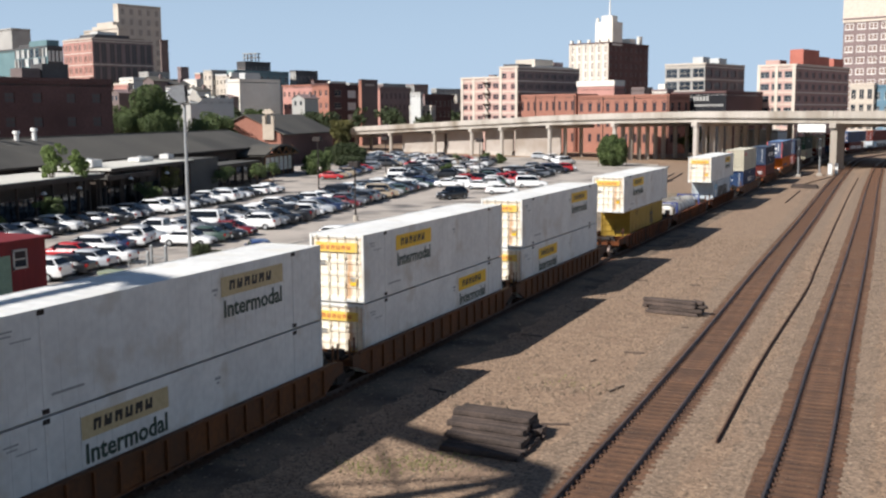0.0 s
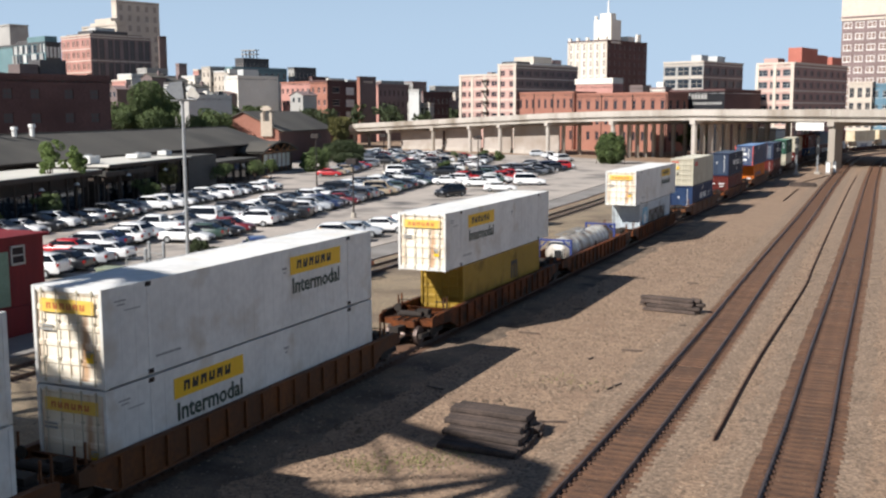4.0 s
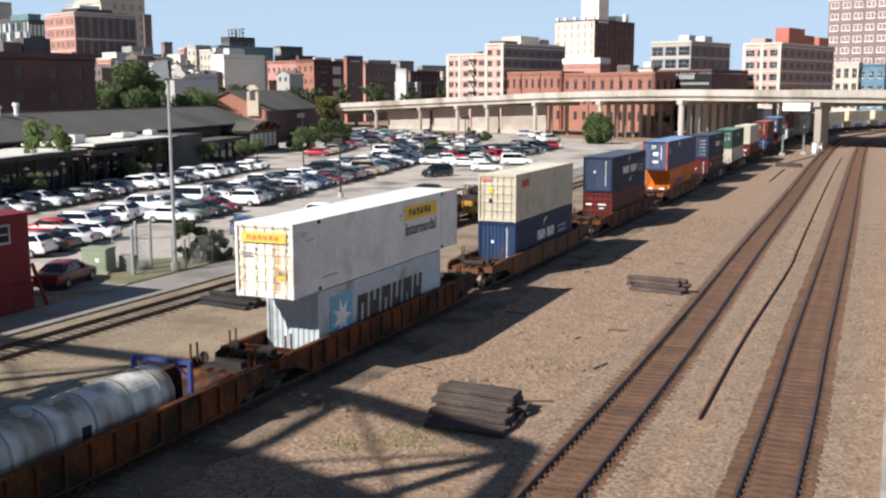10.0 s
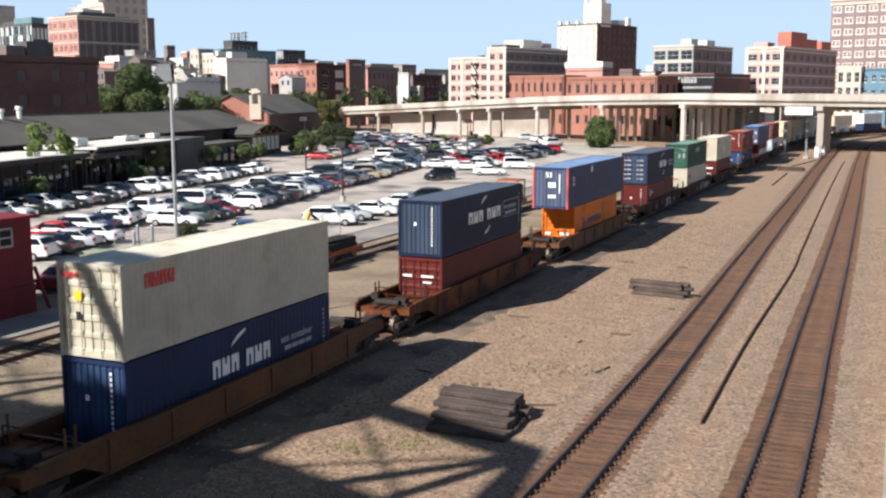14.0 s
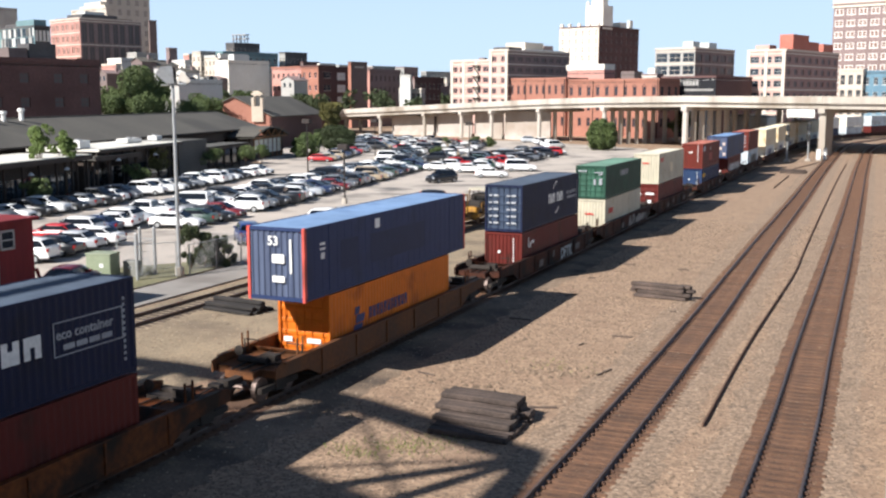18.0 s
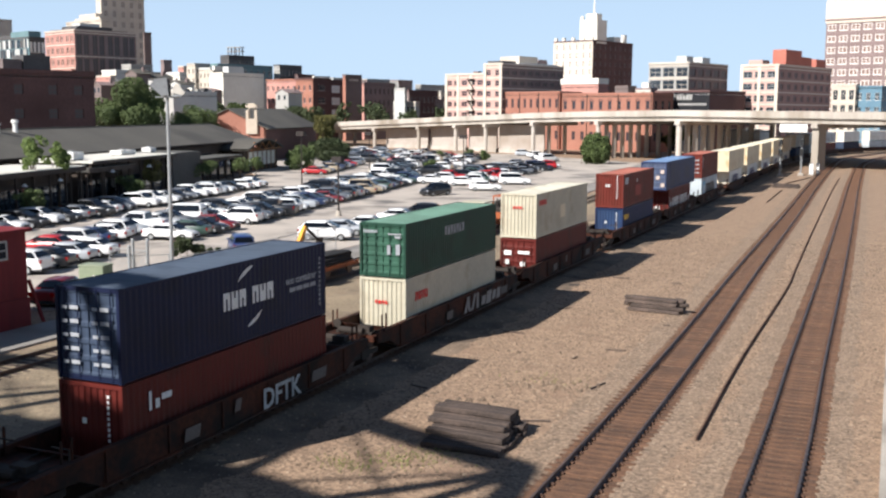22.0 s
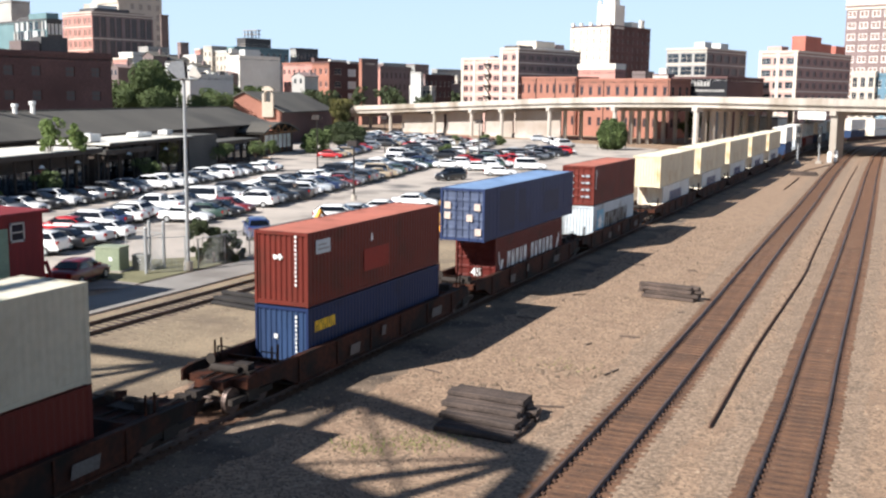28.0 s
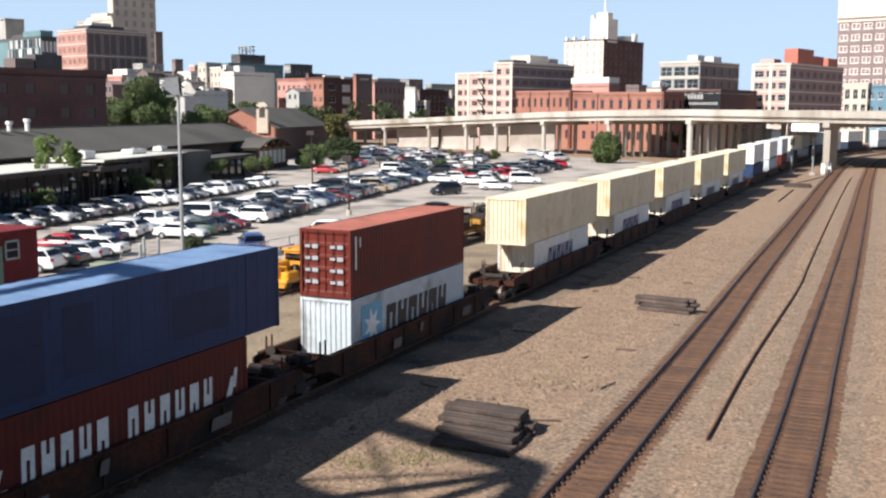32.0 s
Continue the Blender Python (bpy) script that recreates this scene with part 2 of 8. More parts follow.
TRACK_1 = smooth_path([(-8.3, -30), (-8.36, 26), (-8.62, 50), (-9.32, 78), (-10.2, 121), (-11.4, 170), (-12.2, 215), (-12.6, 255), (-11.2, 285), (-7.5, 305), (-2, 328), (14, 362), (50, 410), (110, 460)])
TRACK_2 = smooth_path([(-2.7, -30), (-2.8, 28), (-3.15, 50), (-3.65, 81), (-4.5, 123), (-5.6, 173), (-6.3, 216), (-6.6, 245), (-5.0, 275), (-1.2, 300), (5, 322), (20, 352), (56, 398), (116, 448)])
TRAIN_TRACK = smooth_path([(-21.5, -30), (-21.65, 0), (-21.95, 40), (-22.25, 90), (-22.4, 150), (-22.6, 200), (-22.8, 230), (-21.6, 262), (-18.2, 293), (-12.8, 316), (-4, 338), (14, 368), (50, 416), (110, 466), (230, 530)])
SIDING = smooth_path([(-34.9, -30), (-35.2, 31), (-35.2, 45), (-35.2, 60), (-35.1, 90), (-36, 130), (-39, 180), (-45, 230)])


def along(path, s0, s):
    """Place and heading at s metres from the path's first point; s0 is the y there."""
    k = max(0.0, min(len(path) - 2.001, s - s0))
    i = int(k)
    a, b = path[i], path[i + 1]
    p = a.lerp(b, k - i)
    c = path[min(i + 2, len(path) - 1)]
    d = (b - a).lerp(c - b, k - i)
    return p, math.atan2(-d.x, d.y)


def ribbon(shape, path, profile, mat=0, y0=None, y1=None, lift=0.0):
    """Sweeps a profile of (sideways, z) points along a path."""
    rows = []
    for i, p in enumerate(path):
        if (y0 is not None and p.y < y0) or (y1 is not None and p.y > y1):
            continue
        a, b = path[max(0, i - 1)], path[min(len(path) - 1, i + 1)]
        d = (b - a).normalized()
        rows.append([(p.x + d.y * s, p.y - d.x * s, z + lift) for s, z in profile])
    n = len(profile)
    for A, B in zip(rows, rows[1:]):
        for k in range(n - 1):
            shape.face([A[k], A[k + 1], B[k + 1], B[k]], mat)
    shape.face(rows[0], mat)
    shape.face(list(reversed(rows[-1])), mat)


def hill(x, y):
    """The rise of the town behind the yard."""
    d = math.hypot((x + 330) / 190, (y - 470) / 170)
    return 7.0 * max(0.0, 1 - d) ** 1.5


def build_ground():
    s = Shape()
    xs = [-2500, -1500, -900, -650, -560, -500, -440, -390, -340, -300, -260, -220, -180, -140, -100, -60, -30, 0, 30, 100, 300, 800, 1600, 2500]
    ys = [-1500, -600, -200, -60, 0, 60, 120, 180, 240, 280, 320, 360, 400, 440, 480, 520, 570, 620, 700, 900, 1500, 2600, 3800]
    for j in range(len(ys) - 1):
        for i in range(len(xs) - 1):
            q = [(xs[i], ys[j]), (xs[i + 1], ys[j]), (xs[i + 1], ys[j + 1]), (xs[i], ys[j + 1])]
            s.face([(x, y, hill(x, y) - 0.2) for x, y in q])
    tagged(part("ground", s, GRAVEL), "tan gravel ground of the railway yard", "ground", kind="structure")
    # shallow ballast beds under the running tracks
    for path, brown, prof in ((TRACK_1, 1.12, [(-3.0, -0.21), (-2.2, -0.195), (-1.5, -0.172), (-1.2, -0.17), (-1.15, -0.19), (1.15, -0.19), (1.2, -0.17), (1.5, -0.172), (2.0, -0.195), (2.75, -0.21)]),
                              (TRACK_2, 1.3, [(-2.7, -0.21), (-1.9, -0.19), (-1.5, -0.192), (1.5, -0.192), (1.9, -0.195), (2.5, -0.21)]), (TRAIN_TRACK, 1.2, [(-2.4, -0.197), (-1.9, -0.17), (1.9, -0.17), (2.4, -0.197)])):
        b = Shape()
        ribbon(b, path, prof)
        b.v = [(x + (0.3 * math.sin(y * 0.9 + x) + 0.2 * math.sin(y * 2.3)) * (1 if z < -0.2 else 0), y, z) for x, y, z in b.v]
        tagged(part("ballast_bed", b, GREYBALLAST), "tan crushed stone bed under a railway track", "ballast", kind="structure")
        if path is TRAIN_TRACK:
            # darker ballast; part of the train's shade is put into its colour
            o = Shape()
            ribbon(o, path, [(-2.6, -0.215), (-2.45, -0.163), (2.3, -0.163), (3.2, -0.192), (3.7, -0.215)])
            wob = random.Random(9)
            shift = {}
            o.v = [(x + shift.setdefault((round(x, 2), round(y, 2)), wob.uniform(-0.35, 0.35)) * (1 if z < -0.18 else 0), y, z) for x, y, z in o.v]
            tagged(part("oily_ballast", o, DARKBED), "dark dirt and ballast along a railway track", "ballast", kind="structure")
        g = Shape()
        other = 1.22 if brown == 1.3 else brown
        strip = -0.159 if path is TRAIN_TRACK else -0.18
        ribbon(g, path, [(-brown, -0.2), (-brown, strip), (other, strip), (other, -0.2)])
        g.v = [(x + (0.05 * math.sin(y * 2.7 + x) + 0.04 * math.sin(y * 1.3)) * (1 if abs(z + 0.2) < 0.005 else 0.7), y, z) for x, y, z in g.v]
        tagged(part("rusty_strip", g, RUSTBED), "rust-brown stained ballast between the rails", "ballast", kind="structure")


# dull dirt between the train's track and the lane
dirt = Shape()
ribbon(dirt, SIDING, [(-2.3, -0.215), (-2.2, -0.19), (9.6, -0.19), (10.4, -0.215)], y1=150)
RAIL_PROFILE = [(-0.07, -0.16), (-0.07, -0.145), (-0.012, -0.12), (-0.012, -0.04), (-0.037, -0.03), (-0.037, 0.0),
                (0.037, 0.0), (0.037, -0.03), (0.012, -0.04), (0.012, -0.12), (0.07, -0.145), (0.07, -0.16)]


def build_track(path, label, near=(22, 86), far=330, count=118, wood=None, sunk=0.0):
    t = thing("railway_track", label, "railway track", kind="structure")
    for side in (-0.7525, 0.7525):
        s = Shape()
        ribbon(s, path, [(x + side, z) for x, z in RAIL_PROFILE], y0=-25, y1=far)
        part("rail", s, RAILSTEEL, t)
    tie = Shape().soft(-1.28, 1.28, -0.115, 0.115, -0.3, -0.155 - sunk, 0.015).mesh("tie", wood or TIE)
    rest = Shape()
    rng = random.Random(len(label))
    y, made = -20.0, 0
    while y < far - 20:
        p, a = along(path, path[0].y, y - path[0].y + path[0].y)
        a += rng.uniform(-0.015, 0.015)
        off = rng.uniform(-0.06, 0.06)
        if near[0] <= y <= near[1] and made < count:
            part("tie", tie, None, t, at=Matrix.LocRotScale((p.x + off, p.y, rng.uniform(-0.015, 0.01)), Euler((0, 0, a)), None))
            made += 1
        else:
            c, n = math.cos(a), math.sin(a)
            z = -0.16 - sunk
            q = [(-1.28, -0.115), (1.28, -0.115), (1.28, 0.115), (-1.28, 0.115)]
            rest.prism([(p.x + off + c * u - n * v, p.y + n * u + c * v) for u, v in q], -0.25, z)
        y += 0.53
    if not sunk:
        plates = Shape()
        y = 18.0
        while y < 150:
            p, a = along(path, path[0].y, y)
            for side in (-0.7525, 0.7525):
                cx, cy = p.x + math.cos(a) * side, p.y + math.sin(a) * side
                plates.box(cx - 0.19, cx + 0.19, cy - 0.09, cy + 0.09, -0.158, -0.128)
                for o in (-0.12, 0.12):
                    plates.box(cx + o - 0.02, cx + o + 0.02, cy - 0.05, cy + 0.05, -0.13, -0.1)
            y += 0.53
        tagged(part("tie_plate_row", plates, RUSTPLATE, t), kind="stuff")
    tagged(part("tie_row", rest, wood or TIE, t), kind="stuff")
    return t


build_ground()
tagged(part("yard_dirt", dirt, DIRT), "pale tan dirt between two tracks", "dirt", kind="structure")


# ---- the train: where it runs and how fast ----
UNIT_S = {}


def travel(t):
    """Metres that the train has come since the start."""
    return 8.68 * t + 0.00488 * t * t


def on_train(s, sideways=0.0, z=0.0):
    p, a = along(TRAIN_TRACK, TRAIN_TRACK[0].y, s)
    return Matrix.Translation((p.x + math.cos(a) * sideways, p.y + math.sin(a) * sideways, z)) @ Matrix.Rotation(a, 4, "Z")


MOVERS = []   # (thing, metres along the track at the start, height)

# ---- well cars ----
def paint(name, rgb, dirt=(90, 78, 66), rough=0.55, amount=0.3):
    """Painted corrugated steel with rust and road dirt."""
    return surface(name, rgb, tuple(v * 0.9 for v in rgb), rough, 0.0, fine=4, coarse=0.5, mix=0.35, bump=0.05, stain=dirt, stain_scale=0.7, stain_amount=amount, gloss=0.22)


PAINTS = {
    "white": paint("white_container_paint", (230, 229, 223), (196, 188, 174), amount=0.2),
    "cream": paint("cream_container_paint", (222, 208, 178), (190, 162, 120), amount=0.2),
    "bone": paint("bone_container_paint", (194, 187, 166), (166, 154, 132), amount=0.2),
    "navy": paint("navy_container_paint", (22, 31, 60), (19, 26, 46)),
    "blue": paint("blue_container_paint", (31, 46, 82), (27, 38, 64)),
    "mid_blue": paint("mid_blue_container_paint", (46, 60, 96), (39, 50, 78)),
    "red": paint("red_container_paint", (98, 36, 30), (70, 34, 28)),
    "brown_red": paint("brownish_red_container_paint", (106, 43, 34), (80, 41, 32)),
    "orange": paint("orange_container_paint", (220, 116, 26), (160, 82, 26)),
    "green": paint("green_container_paint", (36, 70, 56), (31, 52, 43)),
    "yellow": paint("yellow_container_paint", (164, 133, 50), (112, 89, 34)),
    "grey": paint("pale_grey_container_paint", (196, 204, 208), (140, 140, 138)),
}
# paler copies of the side paints for the roofs, sunlight put into the colour
LIT_ROOF = {k: paint(k + "_lit_roof_paint", f, d, 0.75) for k, f, d in (
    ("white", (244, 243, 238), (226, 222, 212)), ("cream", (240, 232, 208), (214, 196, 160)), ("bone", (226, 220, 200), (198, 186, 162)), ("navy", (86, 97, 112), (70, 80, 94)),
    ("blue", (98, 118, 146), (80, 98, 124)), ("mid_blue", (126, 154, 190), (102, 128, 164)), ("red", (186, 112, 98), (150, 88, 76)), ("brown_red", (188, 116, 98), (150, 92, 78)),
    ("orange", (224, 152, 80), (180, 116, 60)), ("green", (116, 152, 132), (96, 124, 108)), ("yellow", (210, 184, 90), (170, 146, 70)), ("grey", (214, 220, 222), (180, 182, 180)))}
WORN_DOOR = surface("rust_streaked_white_door_paint", (240, 232, 214), (222, 210, 188), 0.6, fine=4, coarse=0.5, mix=0.35, bump=0.05, stain=(176, 124, 72), stain_scale=1.6, stain_amount=0.42, streak=True)
# end paints paler and greyer than the side walls, with darker streaks
END_PAINTS = {k: surface(k + "_pale_end_paint", a, tuple(v * 0.82 for v in a), 0.7, fine=5, coarse=0.6, mix=0.5, bump=0.05, stain=d, stain_scale=1.4, stain_amount=0.4, streak=True, gloss=0.2) for k, a, d in (
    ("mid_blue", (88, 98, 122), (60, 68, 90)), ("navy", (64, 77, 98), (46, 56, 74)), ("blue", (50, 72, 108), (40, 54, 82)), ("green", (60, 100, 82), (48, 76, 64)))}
END_PAINTS["white"] = WORN_DOOR
YELLOW_MARK = surface("yellow_decal", (236, 190, 30), (222, 176, 24), 0.5, bump=0)
GREEN_MARK = surface("dark_green_decal", (40, 66, 56), None, 0.5, bump=0)
BLACK_MARK = surface("black_decal", (30, 30, 32), None, 0.5, bump=0)
FAINT_MARK = surface("faded_grey_print", (136, 136, 134), (168, 168, 164), 0.6, fine=14, bump=0)
FADED_PANEL = surface("faded_yellow_decal", (230, 196, 92), (214, 178, 76), 0.6, fine=6, bump=0)
DOOR_RED = surface("faded_red_print", (196, 120, 66), (180, 104, 56), 0.6, bump=0)
FADED_YELLOW = surface("sun_bleached_decal", (198, 180, 138), (176, 156, 116), 0.6, fine=6, bump=0)
WHITE_MARK = surface("white_decal", (238, 238, 234), None, 0.5, bump=0)
RED_MARK = surface("red_decal", (206, 50, 44), None, 0.5, bump=0)
BLUE_MARK = surface("blue_decal", (36, 50, 104), None, 0.5, bump=0)
CYAN_MARK = surface("sky_blue_decal", (112, 176, 206), None, 0.5, bump=0)
CORNER_RED = paint("red_corner_post_paint", (226, 96, 84), (150, 70, 60))
TANK_WHITE = surface("off_white_tank_shell", (228, 226, 218), (206, 202, 192), 0.45, fine=3, coarse=0.6, bump=0.03, stain=(142, 126, 108), stain_scale=1.1, stain_amount=0.6, streak=True)
LANEGREY = surface("weathered_grey_boards", (150, 144, 134), (112, 106, 98), 0.85, fine=6, coarse=1.0, bump=0.1)
FRAME_BLUE = paint("blue_frame_paint", (60, 72, 128), (50, 54, 84))

DECK_TOP = 1.42


def bogie(parent, y):
    """A two-axle truck under a car's end."""
    b = Shape()
    for s in (-1, 1):
        b.prism([(s * 0.86, y - 1.25), (s * 1.06, y - 1.25), (s * 1.06, y + 1.25), (s * 0.86, y + 1.25)][::s], 0.38, 0.6)
        b.box(s * 0.98 - 0.13, s * 0.98 + 0.13, y - 0.35, y + 0.35, 0.3, 0.82)
    b.box(-1.1, 1.1, y - 0.22, y + 0.22, 0.5, 0.8)
    t = part("truck", b, GRIME, parent, "dark grimy two-axle railway truck")
    for d in (-0.88, 0.88):
        w = Shape()
        for s in (-0.75, 0.75):
            w.tube((s - 0.065, 0, 0), (s + 0.065, 0, 0), 0.46, n=20)
            w.tube((s - math.copysign(0.1, s), 0, 0), (s - math.copysign(0.065, s), 0, 0), 0.49, n=20)
        w.tube((-0.95, 0, 0), (0.95, 0, 0), 0.09, n=8)
        part("wheelset", w, RAILSTEEL, t, at=Matrix.Translation((0, y + d, 0.46)))


def well_car(label, color, well, reach_a, reach_b, truck_a, truck_b, coupler_a, coupler_b, far=False, plain=False):
    """One unit of a double-stack car; y runs along it, a is its low-y end."""
    c = thing("well_car", label, "railway wagon", group="well cars of the train")
    h = well / 2 + 0.25
    for s in (-1, 1):
        b = Shape()
        x0, x1 = s * 1.36, s * 1.44
        y0, y1 = -reach_a + 0.3, reach_b - 0.3
        prof = [(y0, 0.9), (-h - 0.5, 0.78), (-h + 0.4, 0.34), (h - 0.4, 0.34), (h + 0.5, 0.78), (y1, 0.9), (y1, DECK_TOP - 0.1), (y1 - 0.5, DECK_TOP), (y0 + 0.5, DECK_TOP), (y0, DECK_TOP - 0.1)]
        b.side(prof if s > 0 else prof, min(x0, x1), max(x0, x1))
        part("side_sill", b, color, c)
        f = Shape()
        f.box(min(s * 1.32, s * 1.54), max(s * 1.32, s * 1.54), y0 + 0.5, y1 - 0.5, DECK_TOP - 0.06, DECK_TOP + 0.015)
        part("top_flange", f, color, c)
        lo = Shape().box(min(s * 1.28, s * 1.5), max(s * 1.28, s * 1.5), -h + 0.4, h - 0.4, 0.3, 0.38)
        part("bottom_flange", lo, color, c)
        n = int(well // (2.9 if plain else 1.02))
        if far:
            continue
        out = 0.012 if plain else 0.05
        rib = Shape().prism([(-0.05, -0.04), (out, -0.04), (out, 0.04), (-0.05, 0.04)], 0.36, DECK_TOP - 0.06).mesh("rib", color)
        for k in range(n + 1):
            part("rib", rib, None, c, at=Matrix.Translation((s * 1.485, -h + 0.55 + k * (2 * h - 1.1) / n, 0)))
    b = Shape()
    b.box(-1.3, 1.3, -well / 2 + 0.15, well / 2 - 0.15, 0.26, 0.34)
    part("well_floor", b, GRIME, c)
    for sgn, reach, truck, coupler, nm in ((-1, reach_a, truck_a, coupler_a, "a"), (1, reach_b, truck_b, coupler_b, "b")):
        e = Shape()
        y0, y1 = sgn * (h + 0.02), sgn * reach
        w0, w1, ye = 1.34, 0.62, sgn * (reach - 0.55)
        q = [(-w0, y0), (w0, y0), (w0, ye), (w1, ye), (w1, y1), (-w1, y1), (-w1, ye), (-w0, ye)]
        e.prism(q if sgn > 0 else q[::-1], 0.86, 1.14)
        part("end_platform", e, color, c)
        bulk = Shape()
        lip = [(y0 - sgn * 0.75, 0.36), (y0 - sgn * 0.65, 0.36), (y0 + sgn * 0.06, 1.3), (y0 - sgn * 0.06, 1.3)]
        bulk.side(lip, -1.34, 1.34)
        part("bulkhead", bulk, color, c)
        for x in (-1.25, 1.25):
            for d in (0.55, 0.95):
                part("stake", Shape().beam((x, y0 + sgn * d, 1.1), (x, y0 + sgn * d, 2.05), 0.06, 0.06), color, c)
        g = Shape()
        yr = y0 + sgn * (reach - h) * 0.5
        g.box(-0.9, 0.9, yr - 0.3, yr + 0.3, 1.14, 1.26)
        g.box(0.15, 0.75, yr - 0.22, yr + 0.22, 1.24, 1.5)
        g.tube((-0.7, yr + sgn * 0.35, 1.3), (0.5, yr + sgn * 0.35, 1.3), 0.15)
        g.tube((-1.0, yr, 1.14), (-1.0, yr, 1.5), 0.035, n=6)
        g.tube((-1.0, yr - 0.03, 1.5), (-1.0, yr + 0.03, 1.5), 0.2, n=16)
        for x in (-0.5, 0.1, 0.9):
            g.tube((x, y0, 1.2), (x * 0.6, y1, 1.2), 0.035, n=6)
        part("brake_gear", g, GRIME, c)
        if truck:
            bogie(c, sgn * truck)
        if coupler:
            k = Shape()
            k.box(-0.16, 0.16, min(y1, y1 + sgn * 0.9), max(y1, y1 + sgn * 0.9), 0.74, 0.98)
            k.box(-0.24, 0.24, min(y1 + sgn * 0.72, y1 + sgn * 1.02), max(y1 + sgn * 0.72, y1 + sgn * 1.02), 0.68, 1.04)
            part("coupler", k, GRIME, c)
            for x in (-1.3, 1.3):
                r = Shape().tube((x, y0 + sgn * 0.7, 1.0), (x, y0 + sgn * 0.7, 1.75), 0.03, n=6)
                r.tube((x, y0 + sgn * 0.7, 1.75), (x * 0.5, y0 + sgn * 0.7, 1.75), 0.03, n=6)
                part("handrail", r, GRIME, c)
    return c


# ---- containers ----
def words(text, size, material, parent, at, name="lettering"):
    """Raised lettering; it lies in its own x-y plane."""
    cu = bpy.data.curves.new(name, "FONT")
    cu.body, cu.size, cu.extrude, cu.resolution_u, cu.offset = text, size, 0.004, 2, size * 0.022
    cu.materials.append(material)
    ob = new(name, cu)
    ob.parent, ob.matrix_basis = parent, at
    return ob


RIGHT_FACE = Matrix(((0, 0, 1, 0), (1, 0, 0, 0), (0, 1, 0, 0), (0, 0, 0, 1)))   # x of the mark runs to +y, its y runs up, it looks to +x
NEAR_FACE = Matrix(((1, 0, 0, 0), (0, 0, -1, 0), (0, 1, 0, 0), (0, 0, 0, 1)))   # x to +x, y up, looks to -y


def mark(parent, face, at, bars, material, name="mark", depth=0.006):
    """Plain bars (x0, x1, y0, y1[, slant]) or groups of such bars on a face of a container; each is a part of its own."""
    for group in bars:
        s = Shape()
        for b in group if isinstance(group, list) else [group]:
            x0, x1, y0, y1 = b[:4]
            k = b[4] if len(b) > 4 else 0.0
            s.prism([(x0, y0), (x1, y0), (x1 + k, y1), (x0 + k, y1)], 0.0, depth)
        part(name, s, material, parent, at=Matrix.Translation(at) @ face)


def letters(n, w, h, gap=0.3, slant=0.0):
    """n plain blocks in the place of a trade name, each notched from above or below by turns."""
    step, out = w / n, []
    for k in range(n):
        a, b = k * step, k * step + step * (1 - gap)
        t, c = (b - a) * 0.36, h * (0.34, 0.62, 0.48)[k % 3]
        z0, z1 = (0, c) if k % 2 else (h - c, h)
        g = lambda x, z: x + slant * z / h
        f = slant * (z1 - z0) / h
        out.append([(a, a + t, 0, h, slant), (b - t, b, 0, h, slant), (g(a + t, z0), g(b - t, z0), z0, z1, f)])
    return out


def column(n, w, h, tall):
    """A short upright row of n small bars, for a number painted downwards."""
    return [[(0, w, k * tall / n, k * tall / n + h) for k in range(n)]]


